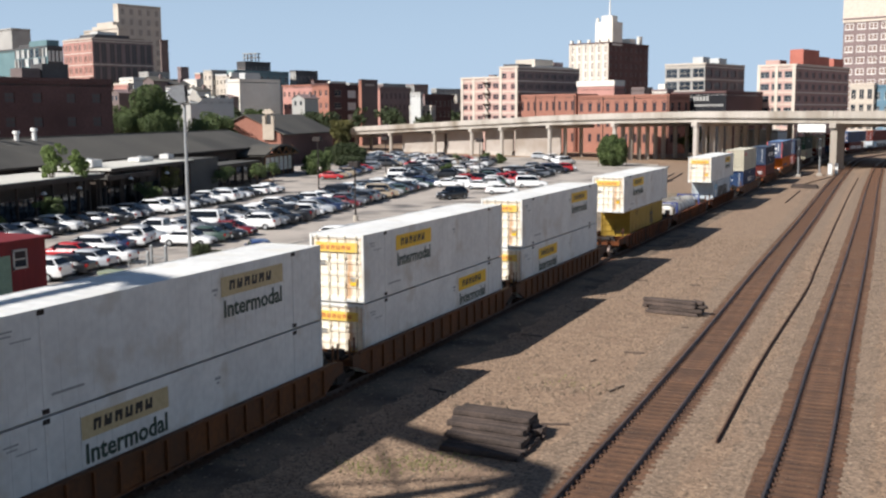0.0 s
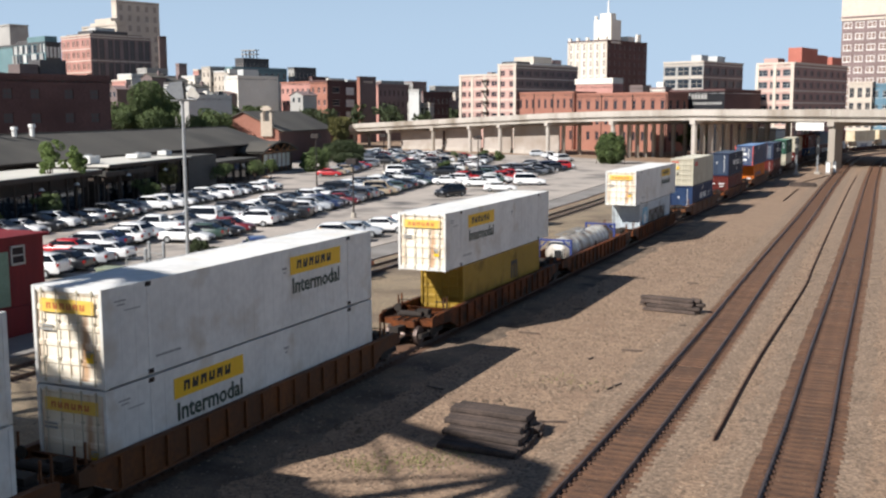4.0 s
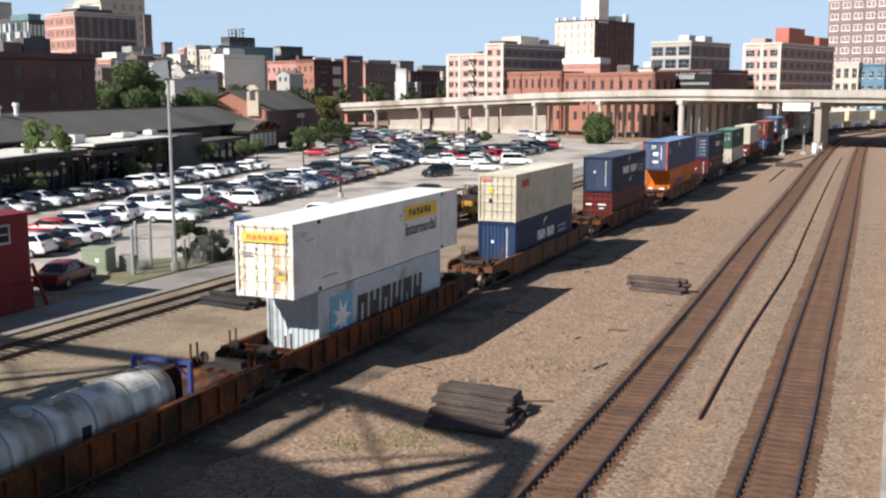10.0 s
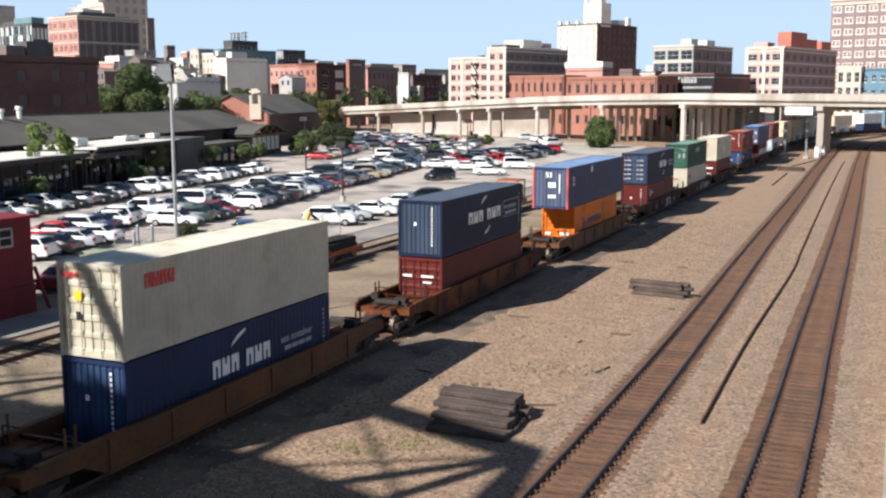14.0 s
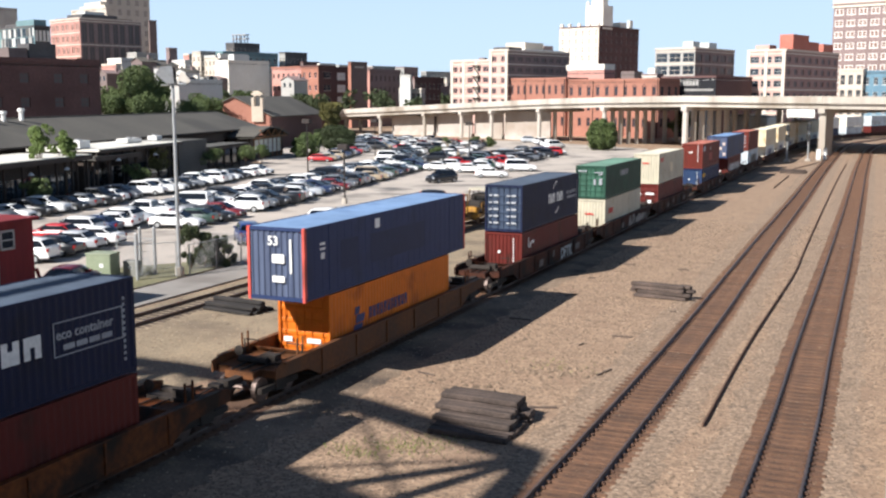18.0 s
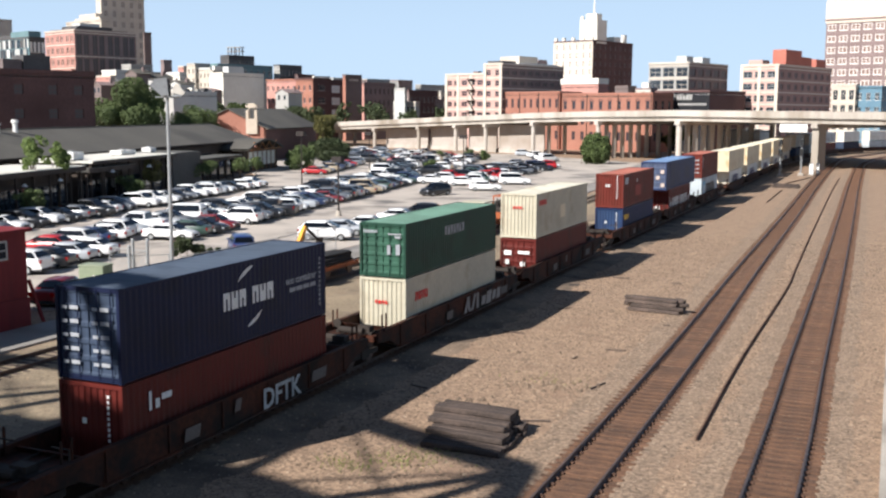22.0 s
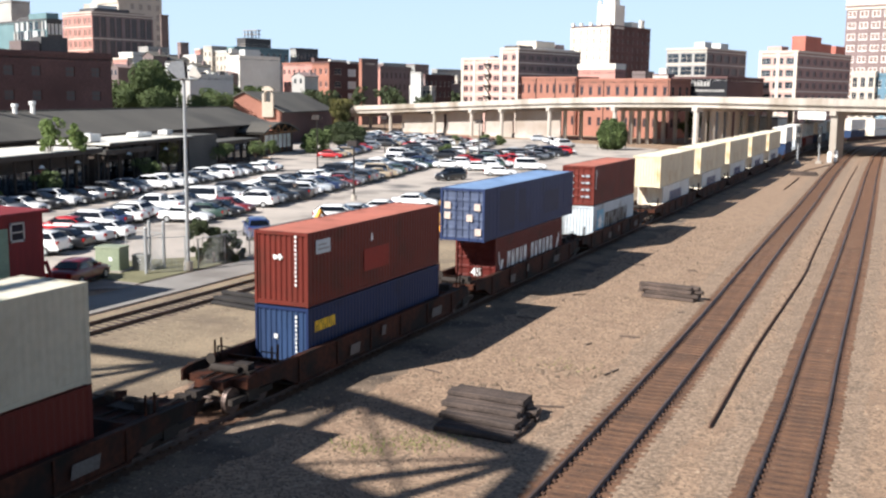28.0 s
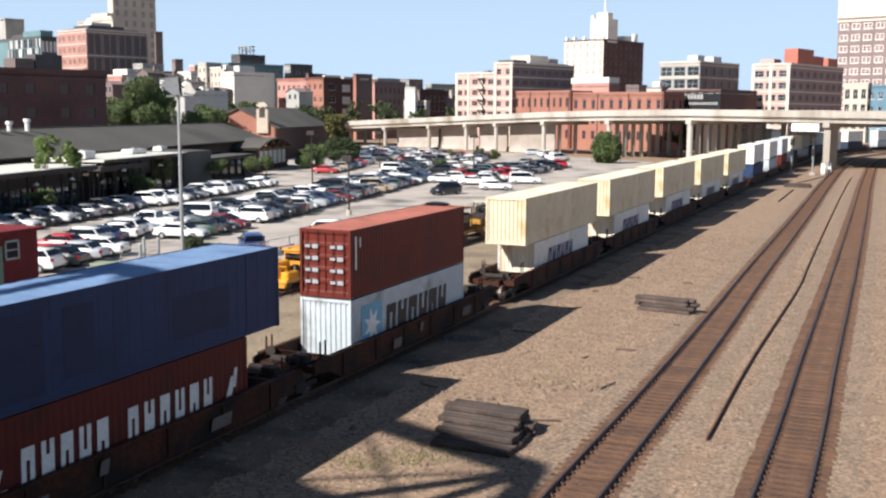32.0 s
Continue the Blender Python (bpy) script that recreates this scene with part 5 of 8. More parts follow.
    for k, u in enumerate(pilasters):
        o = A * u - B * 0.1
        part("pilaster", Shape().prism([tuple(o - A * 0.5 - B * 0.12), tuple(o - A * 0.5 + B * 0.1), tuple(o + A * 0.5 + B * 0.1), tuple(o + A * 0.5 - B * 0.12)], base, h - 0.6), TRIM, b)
    # several sides take a darker brick than their front, shade put into colour
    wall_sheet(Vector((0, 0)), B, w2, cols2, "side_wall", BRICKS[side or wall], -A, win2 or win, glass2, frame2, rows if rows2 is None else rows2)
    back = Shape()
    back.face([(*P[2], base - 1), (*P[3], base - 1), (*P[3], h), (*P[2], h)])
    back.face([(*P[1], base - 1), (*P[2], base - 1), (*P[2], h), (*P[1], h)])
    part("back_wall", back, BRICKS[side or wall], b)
    part("roof", Shape().prism([tuple(p) for p in P], h - parapet - 0.3, h - parapet), roof or ROOFGREY, b)
    if cornice:
        c = Shape()
        for (p, q, n) in ((P[3], P[0], -B), (P[0], P[1], -A), (P[1], P[2], B), (P[2], P[3], A)):
            o = n * cornice * 0.5
            c.prism([tuple(p + o), tuple(q + o), tuple(q - o * 0.4), tuple(p - o * 0.4)], h - 0.5, h + 0.08)
        part("cornice", c, TRIM if trim else BRICKS[side or wall], b)
    return b


def roof_box(b, u, v, w, d, z0, z1, color, name="penthouse"):
    """A small block on a roof, u along the front, v back from the corner."""
    A, B = GRID_A, GRID_B
    o = A * u + B * v
    q = [o, o + B * d, o + B * d + A * w, o + A * w]
    return part(name, Shape().prism([tuple(p) for p in q], z0, z1), BRICKS[color] if isinstance(color, str) else color, b)


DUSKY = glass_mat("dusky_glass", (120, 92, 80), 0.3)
# dull glass for side walls, their shaded look put into its colour
SIDE_GLASS = glass_mat("shaded_side_glass", (70, 62, 60), 0.4)
PALE_GLASS = glass_mat("pale_window_glass", (222, 222, 216), 0.3)
b = tower("pinkish brick office block with tall dark windows", "office building", (-306.3, 329.7), 23.6, 28.2, 43.4, "salmon", "brown", rows=6, cols1=3, cols2=4, first=14, win=(0.7, 0.55), win2=(0.8, 0.86), base=0, rows2=3, frame=BRICKS["pink"], frame2=BRICKS["stair"], glass=DUSKY, glass2=SIDE_GLASS, double=True, bold=2.5, trim=True)
roof_box(b, 3, 3, 12, 16, 42, 45.2, "charcoal")
roof_box(b, 1, 1, 20, 24, 42.4, 43.9, "stair", "roof_terrace")
roof_box(b, 6, 6, 6, 9, 45.2, 46.6, "lightgrey")
SAND = glass_mat("shaded_sandy_glass", (150, 138, 128), 0.4)
b = tower("tall beige stone office tower", "tower", (-407.1, 459.6), 5.2, 27.3, 74.0, "beige", "beige", rows=7, cols1=0, cols2=5, first=34, win=(0.4, 0.6), glass=SAND, glass2=SAND, frame=BRICKS["beige"], frame2=BRICKS["beige"])
b = tower("stepped beige stone wing of an office tower", "tower", (-398.1, 448.9), 36.5, 4.4, 60.0, "beige", "beige")
roof_box(b, 2, 0.5, 26, 4, 59, 61.5, "beige", "roof_step")
roof_box(b, 6, 0.5, 17, 4, 61.5, 63.4, "beige", "roof_step")
# dark brick on this wing stands in for its shade
tower("low wing of the beige tower", "tower", (-381.2, 463.3), 1.1, 4.6, 53.6, "stair", "stair")
b = tower("apartment block with teal and white panels", "apartment building", (-304.5, 303.6), 53.3, 6.4, 38.6, "teal", "charcoal", rows=5, cols1=0, cols2=4, first=12, win=(0.7, 0.8), glass2=PALE_GLASS, base=0)
PANES = [Shape().prism([(0, 0), (GRID_A.x * 0.95, GRID_A.y * 0.95), (GRID_A.x * 0.95 - GRID_B.x * 0.1, GRID_A.y * 0.95 - GRID_B.y * 0.1), (-GRID_B.x * 0.1, -GRID_B.y * 0.1)], 0, 3.2).mesh("facade_panel", m) for m in (BRICKS["lightgrey"], BRICKS["grey"], GLASS, GLASS, PALE_GLASS, BRICKS["charcoal"])]
pick = random.Random(4)
for r in range(5):
    for c in range(20):
        o = GRID_A * (0.3 + 1.32 * c + 0.55 * (r % 2)) - GRID_B * 0.04
        part("facade_panel", pick.choice(PANES), None, b, at=Matrix.Translation((o.x, o.y, 20.6 + 3.5 * r)))
roof_box(b, 2, 1, 14, 5, 38, 41, "teal")
roof_box(b, 14, 1.5, 12, 4, 38, 40, "charcoal")
tower("grey concrete tower behind the town", "tower", (-436.8, 411.3), 54, 10.3, 58.3, "grey", "grey")
b = tower("long dark red brick warehouse", "warehouse", (-143.1, 90.6), 14, 53, 17.6, "dark", "dark", rows=2, cols1=3, cols2=5, first=8.5, win=(0.36, 0.42), cornice=0.3, double=True, frame=BRICKS["brown"], frame2=BRICKS["dark"], glass2=SIDE_GLASS)
roof_box(b, 2, 41.5, 4, 4.7, 16.5, 20.1, "charcoal")
roof_box(b, 2, 38, 4, 3.2, 16.5, 19.3, "stair")
for k in range(5):
    roof_box(b, 8, 37 + 2 * k, 1.4, 1.2, 16.5, 18.1, "grey", "roof_unit")
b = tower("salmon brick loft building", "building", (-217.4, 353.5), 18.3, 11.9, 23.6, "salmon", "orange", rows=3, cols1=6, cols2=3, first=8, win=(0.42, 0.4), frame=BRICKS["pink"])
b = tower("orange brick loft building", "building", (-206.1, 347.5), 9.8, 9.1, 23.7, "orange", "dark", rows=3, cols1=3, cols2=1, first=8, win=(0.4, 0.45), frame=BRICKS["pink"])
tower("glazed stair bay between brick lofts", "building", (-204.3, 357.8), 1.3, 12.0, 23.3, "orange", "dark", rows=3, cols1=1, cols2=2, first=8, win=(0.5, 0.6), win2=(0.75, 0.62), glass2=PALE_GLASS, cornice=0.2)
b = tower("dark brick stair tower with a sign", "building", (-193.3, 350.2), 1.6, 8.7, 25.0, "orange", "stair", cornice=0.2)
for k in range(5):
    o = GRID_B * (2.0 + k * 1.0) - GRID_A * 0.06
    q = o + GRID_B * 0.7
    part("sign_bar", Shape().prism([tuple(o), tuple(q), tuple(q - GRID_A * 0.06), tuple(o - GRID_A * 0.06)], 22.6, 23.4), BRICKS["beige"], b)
tower("brown brick loft building", "building", (-194.6, 367.7), 3.2, 17.8, 22.6, "salmon", "brown", rows=3, cols1=1, cols2=7, first=8, win=(0.25, 0.4), win2=(0.4, 0.45), glass2=SIDE_GLASS, frame2=BRICKS["dark"])
b = tower("pinkish brick corner block with pale floor bands", "building", (-114.7, 309.4), 7.3, 33.9, 26.4, "pink", "brown", rows=5, cols1=2, cols2=8, trim=True, first=8.5, win=(0.5, 0.5), win2=(0.6, 0.4), glass2=SIDE_GLASS, frame=BRICKS["salmon"], frame2=BRICKS["brown"], pilasters=(0.5, 6.8))
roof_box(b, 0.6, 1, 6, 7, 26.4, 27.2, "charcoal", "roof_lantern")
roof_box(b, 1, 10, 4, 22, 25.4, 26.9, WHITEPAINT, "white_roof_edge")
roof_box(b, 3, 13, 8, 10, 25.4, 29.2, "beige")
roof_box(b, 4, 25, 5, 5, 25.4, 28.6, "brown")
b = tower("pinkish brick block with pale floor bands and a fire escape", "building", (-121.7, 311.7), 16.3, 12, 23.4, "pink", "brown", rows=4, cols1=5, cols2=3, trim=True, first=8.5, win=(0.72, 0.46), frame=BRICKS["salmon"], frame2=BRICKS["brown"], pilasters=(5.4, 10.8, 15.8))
roof_box(b, 1.5, 3, 1.2, 2, 22.4, 24.6, "brown", "chimney")
roof_box(b, 5, 3, 2.0, 2, 22.4, 24.2, "brown", "chimney")
for k in range(5):
    z = 8 + 3.4 * k
    p = GRID_A * 3.6 - GRID_B * 0.7
    q = GRID_A * 6.3 - GRID_B * 0.7
    part("fire_escape_landing", Shape().beam((p.x, p.y, z), (q.x, q.y, z), 1.2, 0.12), DARKSTEEL, b)
    if k < 4:
        part("fire_escape_stair", Shape().beam((p.x, p.y, z), (q.x, q.y, z + 3.4), 0.5, 0.1), DARKSTEEL, b)
for wide, corner, top, n, nm in ((31.5, (-64.1, 296.3), 16.8, 10, "long orange brick two-storey warehouse with arched windows"), (21.5, (-94.2, 304.6), 17.4, 9, "orange brick warehouse in two storeys")):
    b = tower(nm, "warehouse", corner, wide, 12, top, "orange", "orange", rows=3, cols1=n, cols2=3, first=2, win=(0.36, 0.52), cornice=0.3, frame=BRICKS["dark"], frame2=BRICKS["dark"])
    # arched brick heads over the windows of the upper storeys, and downpipes between them
    cw, ch = wide / n, (top - 3.2) / 3
    head = Shape()
    for k in range(7):
        a0, a1 = math.pi * k / 7, math.pi * (k + 1) / 7
        ring = [(math.cos(a) * e * cw * 0.2, math.sin(a) * e * cw * 0.2) for a, e in ((a0, 1.0), (a1, 1.0), (a1, 1.35), (a0, 1.35))]
        head.face([(GRID_A.x * -u - GRID_B.x * 0.06, GRID_A.y * -u - GRID_B.y * 0.06, z) for u, z in ring])
    head = head.mesh("window_arch", BRICKS["dark"])
    for r in (1, 2):
        for c in range(n):
            o = GRID_A * (cw * (c + 0.5))
            part("window_arch", head, None, b, at=Matrix.Translation((o.x, o.y, 2 + r * ch + ch * 0.72)))
    for u in (0.4, wide * 0.36, wide * 0.7):
        o = GRID_A * u - GRID_B * 0.15
        part("downpipe", Shape().tube((o.x, o.y, 0), (o.x, o.y, top - 0.4), 0.12, n=6), DARKSTEEL, b)
b = tower("low red building with a white roof storey", "building", (-86.1, 318.6), 13.8, 6, 20.0, "salmon", "salmon", cornice=0.0)
roof_box(b, -0.2, -0.3, 14.2, 6, 20.0, 21.8, "white", "roof_storey")
for k in range(5):
    roof_box(b, 1.2 + 2.5 * k, 0.15, 1.3, 0.3, 18.4, 19.6, "white", "window_panel")
b = tower("brown tank house behind the warehouses", "building", (-76, 316), 4.6, 5, 19.4, "stair", "stair", cornice=0.0)
b = tower("white stepped rooftop behind the warehouses", "building", (-69.5, 318), 5.4, 4, 18.6, "white", "brown", cornice=0.2)
roof_box(b, 1, 0.5, 2.4, 2, 18, 20.3, "white")
b = tower("white glazed tower block with a dark brick side", "tower", (-138.5, 501.2), 23.3, 37.3, 46.4, "white", "dark", rows=9, cols1=6, cols2=8, first=9, win=(0.34, 0.78), win2=(0.3, 0.5), glass=SAND, glass2=SIDE_GLASS, frame=BRICKS["white"], frame2=BRICKS["brown"], pilasters=(0.5, 4.3, 8.2, 12.0, 15.9, 19.7, 22.8))
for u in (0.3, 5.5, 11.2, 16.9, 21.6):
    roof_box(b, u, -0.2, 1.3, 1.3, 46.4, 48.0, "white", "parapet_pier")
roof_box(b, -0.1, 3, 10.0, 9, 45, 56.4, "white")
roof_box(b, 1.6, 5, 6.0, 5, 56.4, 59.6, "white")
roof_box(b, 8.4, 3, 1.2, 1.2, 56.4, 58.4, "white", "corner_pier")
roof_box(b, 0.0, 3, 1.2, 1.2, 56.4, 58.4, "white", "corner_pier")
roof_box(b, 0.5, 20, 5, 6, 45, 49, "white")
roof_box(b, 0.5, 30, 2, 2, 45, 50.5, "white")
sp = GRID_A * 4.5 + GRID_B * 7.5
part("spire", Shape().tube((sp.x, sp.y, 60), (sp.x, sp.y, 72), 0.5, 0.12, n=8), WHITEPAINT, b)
b = tower("grey loft building with wide windows", "building", (-68.4, 373.8), 15.9, 30.6, 29.0, "grey", "brown", rows=4, cols1=3, cols2=5, trim=True, first=10, win=(0.84, 0.72), win2=(0.66, 0.5), frame=BRICKS["beige"], frame2=BRICKS["dark"], glass2=SIDE_GLASS)
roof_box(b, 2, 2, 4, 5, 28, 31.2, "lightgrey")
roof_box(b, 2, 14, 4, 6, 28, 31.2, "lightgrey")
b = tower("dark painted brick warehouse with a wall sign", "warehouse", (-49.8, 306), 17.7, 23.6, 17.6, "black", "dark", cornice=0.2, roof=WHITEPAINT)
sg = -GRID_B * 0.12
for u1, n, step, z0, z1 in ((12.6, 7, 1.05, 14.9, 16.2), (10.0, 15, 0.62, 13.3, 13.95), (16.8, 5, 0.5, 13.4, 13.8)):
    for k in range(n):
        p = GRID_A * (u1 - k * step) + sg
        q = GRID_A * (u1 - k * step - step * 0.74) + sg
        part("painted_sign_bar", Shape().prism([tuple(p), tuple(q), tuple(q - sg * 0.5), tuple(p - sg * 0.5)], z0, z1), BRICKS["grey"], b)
b = tower("pale-banded brick loft building with red roof houses", "building", (-33.3, 328.3), 11.9, 41.8, 25.8, "pink", "salmonside", rows=6, cols1=3, cols2=8, trim=True, first=3.0, win=(0.8, 0.52), win2=(0.42, 0.42), glass2=SIDE_GLASS, frame=BRICKS["grey"], frame2=BRICKS["brown"], pilasters=(0.5, 6.0, 11.6))
roof_box(b, 0.05, 5, 4.2, 12, 25, 30.4, "redbox")
roof_box(b, 0.05, 17, 3, 8, 25, 28.6, "redbox")
roof_box(b, 0.1, 29, 3.5, 8, 25, 28.4, "redbox")
roof_box(b, 7, 4, 4.5, 5, 25, 27.4, "pink")
b = tower("tall brick tower with white-framed windows and white crown", "tower", (19.0, 499.6), 53.7, 19, 54.0, "brown", "brown", rows=10, cols1=10, cols2=3, first=2.0, win=(0.72, 0.56), glass=DUSKY, cornice=1.6, frame=WHITEPAINT, bold=4.0)
roof_box(b, -0.3, -0.4, 54.3, 20, 52.2, 62.6, TRIM, "crown_band")
tower("low cream corner shop building", "building", (-15.1, 429.7), 9.2, 4, 22.4, "beige", "beige", rows=3, cols1=3, cols2=1, first=4, win=(0.6, 0.66), trim=True)
tower("low sky-blue shop building", "building", (-5.8, 429.5), 9.9, 13, 21.7, "sky", "sky", rows=3, cols1=3, cols2=3, first=4, win=(0.5, 0.5), frame=WHITEPAINT)
# three plain blocks stand in for white box trailers
for x, w, top in ((-38.1, 5.0, 6.95), (-35.1, 2.6, 6.95), (-32.9, 1.7, 6.7)):
    tower("white box trailer as a plain block behind the viaduct", "building", (x, 285), w, 6, top, "white", "white", cornice=0.0, parapet=0.2)
# houses climbing the hill
PERGOLA = (-253.1, 359.9, 33.8)
tower("charcoal mansion on the hill top", "house", (-253.1, 359.9), 5.7, 13.2, 33.8, "charcoal", "charcoal", rows=2, cols1=3, cols2=6, first=25.4, win=(0.4, 0.5), cornice=0.2, name="house")
tower("teal-roofed long house on the hill", "house", (-248.1, 345.1), 13.1, 27.9, 29.6, "teal", "teal", rows=1, cols1=3, cols2=9, first=24.4, win=(0.4, 0.5), cornice=0.2, name="house")
tower("charcoal box house on the hill", "house", (-238.8, 375.8), 4.0, 12.2, 30.4, "grey", "charcoal", rows=2, cols1=2, cols2=6, first=20.9, win=(0.4, 0.5), cornice=0.2, name="house")
tower("cream terrace house in the town", "house", (-238.7, 327.2), 7.1, 16.0, 27.2, "beige", "lightgrey", rows=3, cols1=3, cols2=5, first=15.6, win=(0.4, 0.5), cornice=0.2, name="house")
tower("cream upper terrace house", "house", (-246.1, 327.9), 5.4, 7.0, 29.0, "beige", "grey", rows=2, cols1=2, cols2=3, first=20.6, win=(0.4, 0.5), cornice=0.2, name="house")
tower("white terrace house in the town", "house", (-229.5, 321.5), 7.6, 2.1, 23.6, "white", "white", rows=2, cols1=3, cols2=1, first=15.2, win=(0.4, 0.5), cornice=0.2, name="house")
tower("light grey rendered block", "house", (-216.0, 306.5), 1.9, 16.7, 22.0, "lightgrey", "lightgrey", rows=0, cols1=0, cols2=0, first=20.0, win=(0.4, 0.5), cornice=0.2, name="house")
tower("white roof house in the town", "house", (-214.3, 315.5), 1.0, 3.6, 24.4, "white", "white", rows=0, cols1=0, cols2=0, first=22.4, win=(0.4, 0.5), cornice=0.2, name="house")
tower("long grey rendered wall block", "house", (-209.8, 267.6), 4.0, 21.3, 16.4, "lightgrey", "grey", rows=0, cols1=0, cols2=0, first=14.4, win=(0.4, 0.5), cornice=0.2, name="house")
tower("small white gabled house", "house", (-214.9, 276.2), 3.8, 3.0, 19.1, "white", "white", rows=1, cols1=1, cols2=1, first=13.9, win=(0.4, 0.5), cornice=0.2, name="house")
tower("salmon terrace house in the town", "house", (-255.6, 333.3), 3.7, 7.1, 28.3, "salmon", "beige", rows=1, cols1=2, cols2=3, first=23.1, win=(0.4, 0.5), cornice=0.2, name="house")
tower("white town house on the hill", "house", (-244.6, 316.5), 8.3, 3.0, 25.2, "white", "lightgrey", rows=2, cols1=2, cols2=2, first=16.8, win=(0.4, 0.5), cornice=0.2, name="house")
tower("grey town house on the hill", "house", (-240.8, 357.8), 2.1, 16.0, 18.4, "lightgrey", "grey", rows=0, cols1=0, cols2=0, first=14.9, win=(0.4, 0.5), cornice=0.2, name="house")
tower("white garage block in the town", "house", (-248.9, 287.1), 9.1, 7.8, 25.0, "white", "lightgrey", rows=0, cols1=0, cols2=0, first=23.0, win=(0.4, 0.5), cornice=0.2, name="house")
tower("peach rendered house in the town", "house", (-237.1, 270.9), 9.0, 1.9, 22.4, "salmon", "beige", rows=1, cols1=3, cols2=1, first=17.2, win=(0.4, 0.5), cornice=0.2, name="house")
tower("brown roofed house in the town", "house", (-267.6, 336.6), 2.3, 3.7, 31.0, "brown", "brown", rows=0, cols1=0, cols2=0, first=29.0, win=(0.4, 0.5), cornice=0.2, name="house")
tower("grey stepped house in the town", "house", (-283.7, 336.3), 7.0, 10.0, 29.5, "grey", "grey", rows=1, cols1=2, cols2=4, first=24.3, win=(0.4, 0.5), cornice=0.2, name="house")
tower("teal garden house in the town", "house", (-271.1, 333.8), 3.1, 6.8, 26.1, "teal", "charcoal", rows=1, cols1=1, cols2=3, first=20.9, win=(0.4, 0.5), cornice=0.2, name="house")
tower("dark grey slate house", "house", (-207.4, 256.7), 3.9, 5.0, 20.6, "lightgrey", "charcoal", rows=0, cols1=0, cols2=0, first=18.6, win=(0.4, 0.5), cornice=0.2, name="house")
tower("brown brick roof house", "house", (-233.9, 382.1), 2.6, 9.3, 26.6, "brown", "dark", rows=0, cols1=0, cols2=0, first=22.9, win=(0.4, 0.5), cornice=0.2, name="house")
tower("white roof block in the town", "house", (-223.0, 377.2), 1.3, 8.9, 25.6, "white", "white", rows=0, cols1=0, cols2=0, first=20.5, win=(0.4, 0.5), cornice=0.2, name="house")
tower("dark brown brick warehouse", "warehouse", (-154.6, 325.1), 2.4, 13.5, 18.4, "brown", "dark", rows=2, cols1=1, cols2=6, first=10.0, win=(0.4, 0.5), cornice=0.2, name="house")
tower("white sign block in the town", "house", (-151.6, 315.4), 4.7, 1.0, 18.6, "lightgrey", "grey", rows=0, cols1=0, cols2=0, first=17.5, win=(0.4, 0.5), cornice=0.2, name="house")
tower("white flat-roofed house with a dark window band", "house", (-162.4, 338.0), 5.0, 0.9, 19.5, "white", "grey", rows=1, cols1=1, cols2=0, first=16.9, win=(0.6, 0.35), cornice=0.2, name="house")
tower("grey glazed hall with a white roof edge", "warehouse", (-149.2, 318.8), 10.3, 2.0, 14.5, "grey", "grey", rows=2, cols1=4, cols2=0, first=7.5, win=(0.75, 0.7), cornice=0.4, name="house", trim=True)
tower("brown brick house row behind the town", "house", (-172.1, 361.1), 0.6, 17.7, 19.2, "brown", "dark", rows=2, cols1=0, cols2=7, first=12.5, win=(0.4, 0.5), cornice=0.3, name="house")
tower("grey low house in the town", "house", (-166.3, 363.8), 2.9, 10.9, 15.9, "grey", "brown", rows=1, cols1=2, cols2=4, first=10.7, win=(0.4, 0.5), cornice=0.2, name="house")
tower("light grey far house", "house", (-206.1, 422.4), 5.3, 9.3, 25.2, "grey", "brown", rows=2, cols1=2, cols2=4, first=16.8, win=(0.4, 0.5), cornice=0.2, name="house")
tower("far brown house row", "house", (-223.2, 424.9), 3.7, 14.9, 25.9, "brown", "grey", rows=2, cols1=2, cols2=4, first=17.5, win=(0.4, 0.5), cornice=0.2, name="house")
tower("far grey house row", "house", (-201.2, 435.8), 3.5, 17.9, 23.5, "grey", "grey", rows=2, cols1=2, cols2=5, first=15.1, win=(0.4, 0.5), cornice=0.2, name="house")
tower("pale far house in the town", "house", (-231.8, 408.8), 5.6, 7.6, 26.0, "lightgrey", "grey", rows=1, cols1=2, cols2=3, first=20.8, win=(0.4, 0.5), cornice=0.2, name="house")
b = tower("long pale grey wall of a workshop below the hill", "workshop", (-161.5, 206.3), 6.0, 12.9, 15.7, "grey", "lightgrey", cornice=0.2, name="house")
for k in range(7):
    roof_box(b, 0.6, 0.6 + 1.75 * k, 1.6, 0.7 + 0.3 * (k % 3), 14.4, 16.3 + 0.4 * (k % 2), ("white", "grey", "charcoal")[k % 3], "roof_unit")
b = tower("white flat-roofed block on the hill", "building", (-200.1, 281.1), 6.0, 16.7, 23.3, "white", "white", cornice=0.2, name="house")
roof_box(b, 1, 3, 3, 6, 22, 25.4, "lightgrey")
lat = thing("roof_pergola", "dark timber pergola on a hill-top mansion", "pergola", pose(PERGOLA[0], PERGOLA[1], 0))
for u in (0, 3.5, 7.0):
    for v in (0, 4.0):
        p = GRID_A * u * 0.6 + GRID_B * (v + 3)
        part("pergola_post", Shape().box(p.x - 0.15, p.x + 0.15, p.y - 0.15, p.y + 0.15, PERGOLA[2] - 1.2, PERGOLA[2] + 3.2), DARKSTEEL, lat)
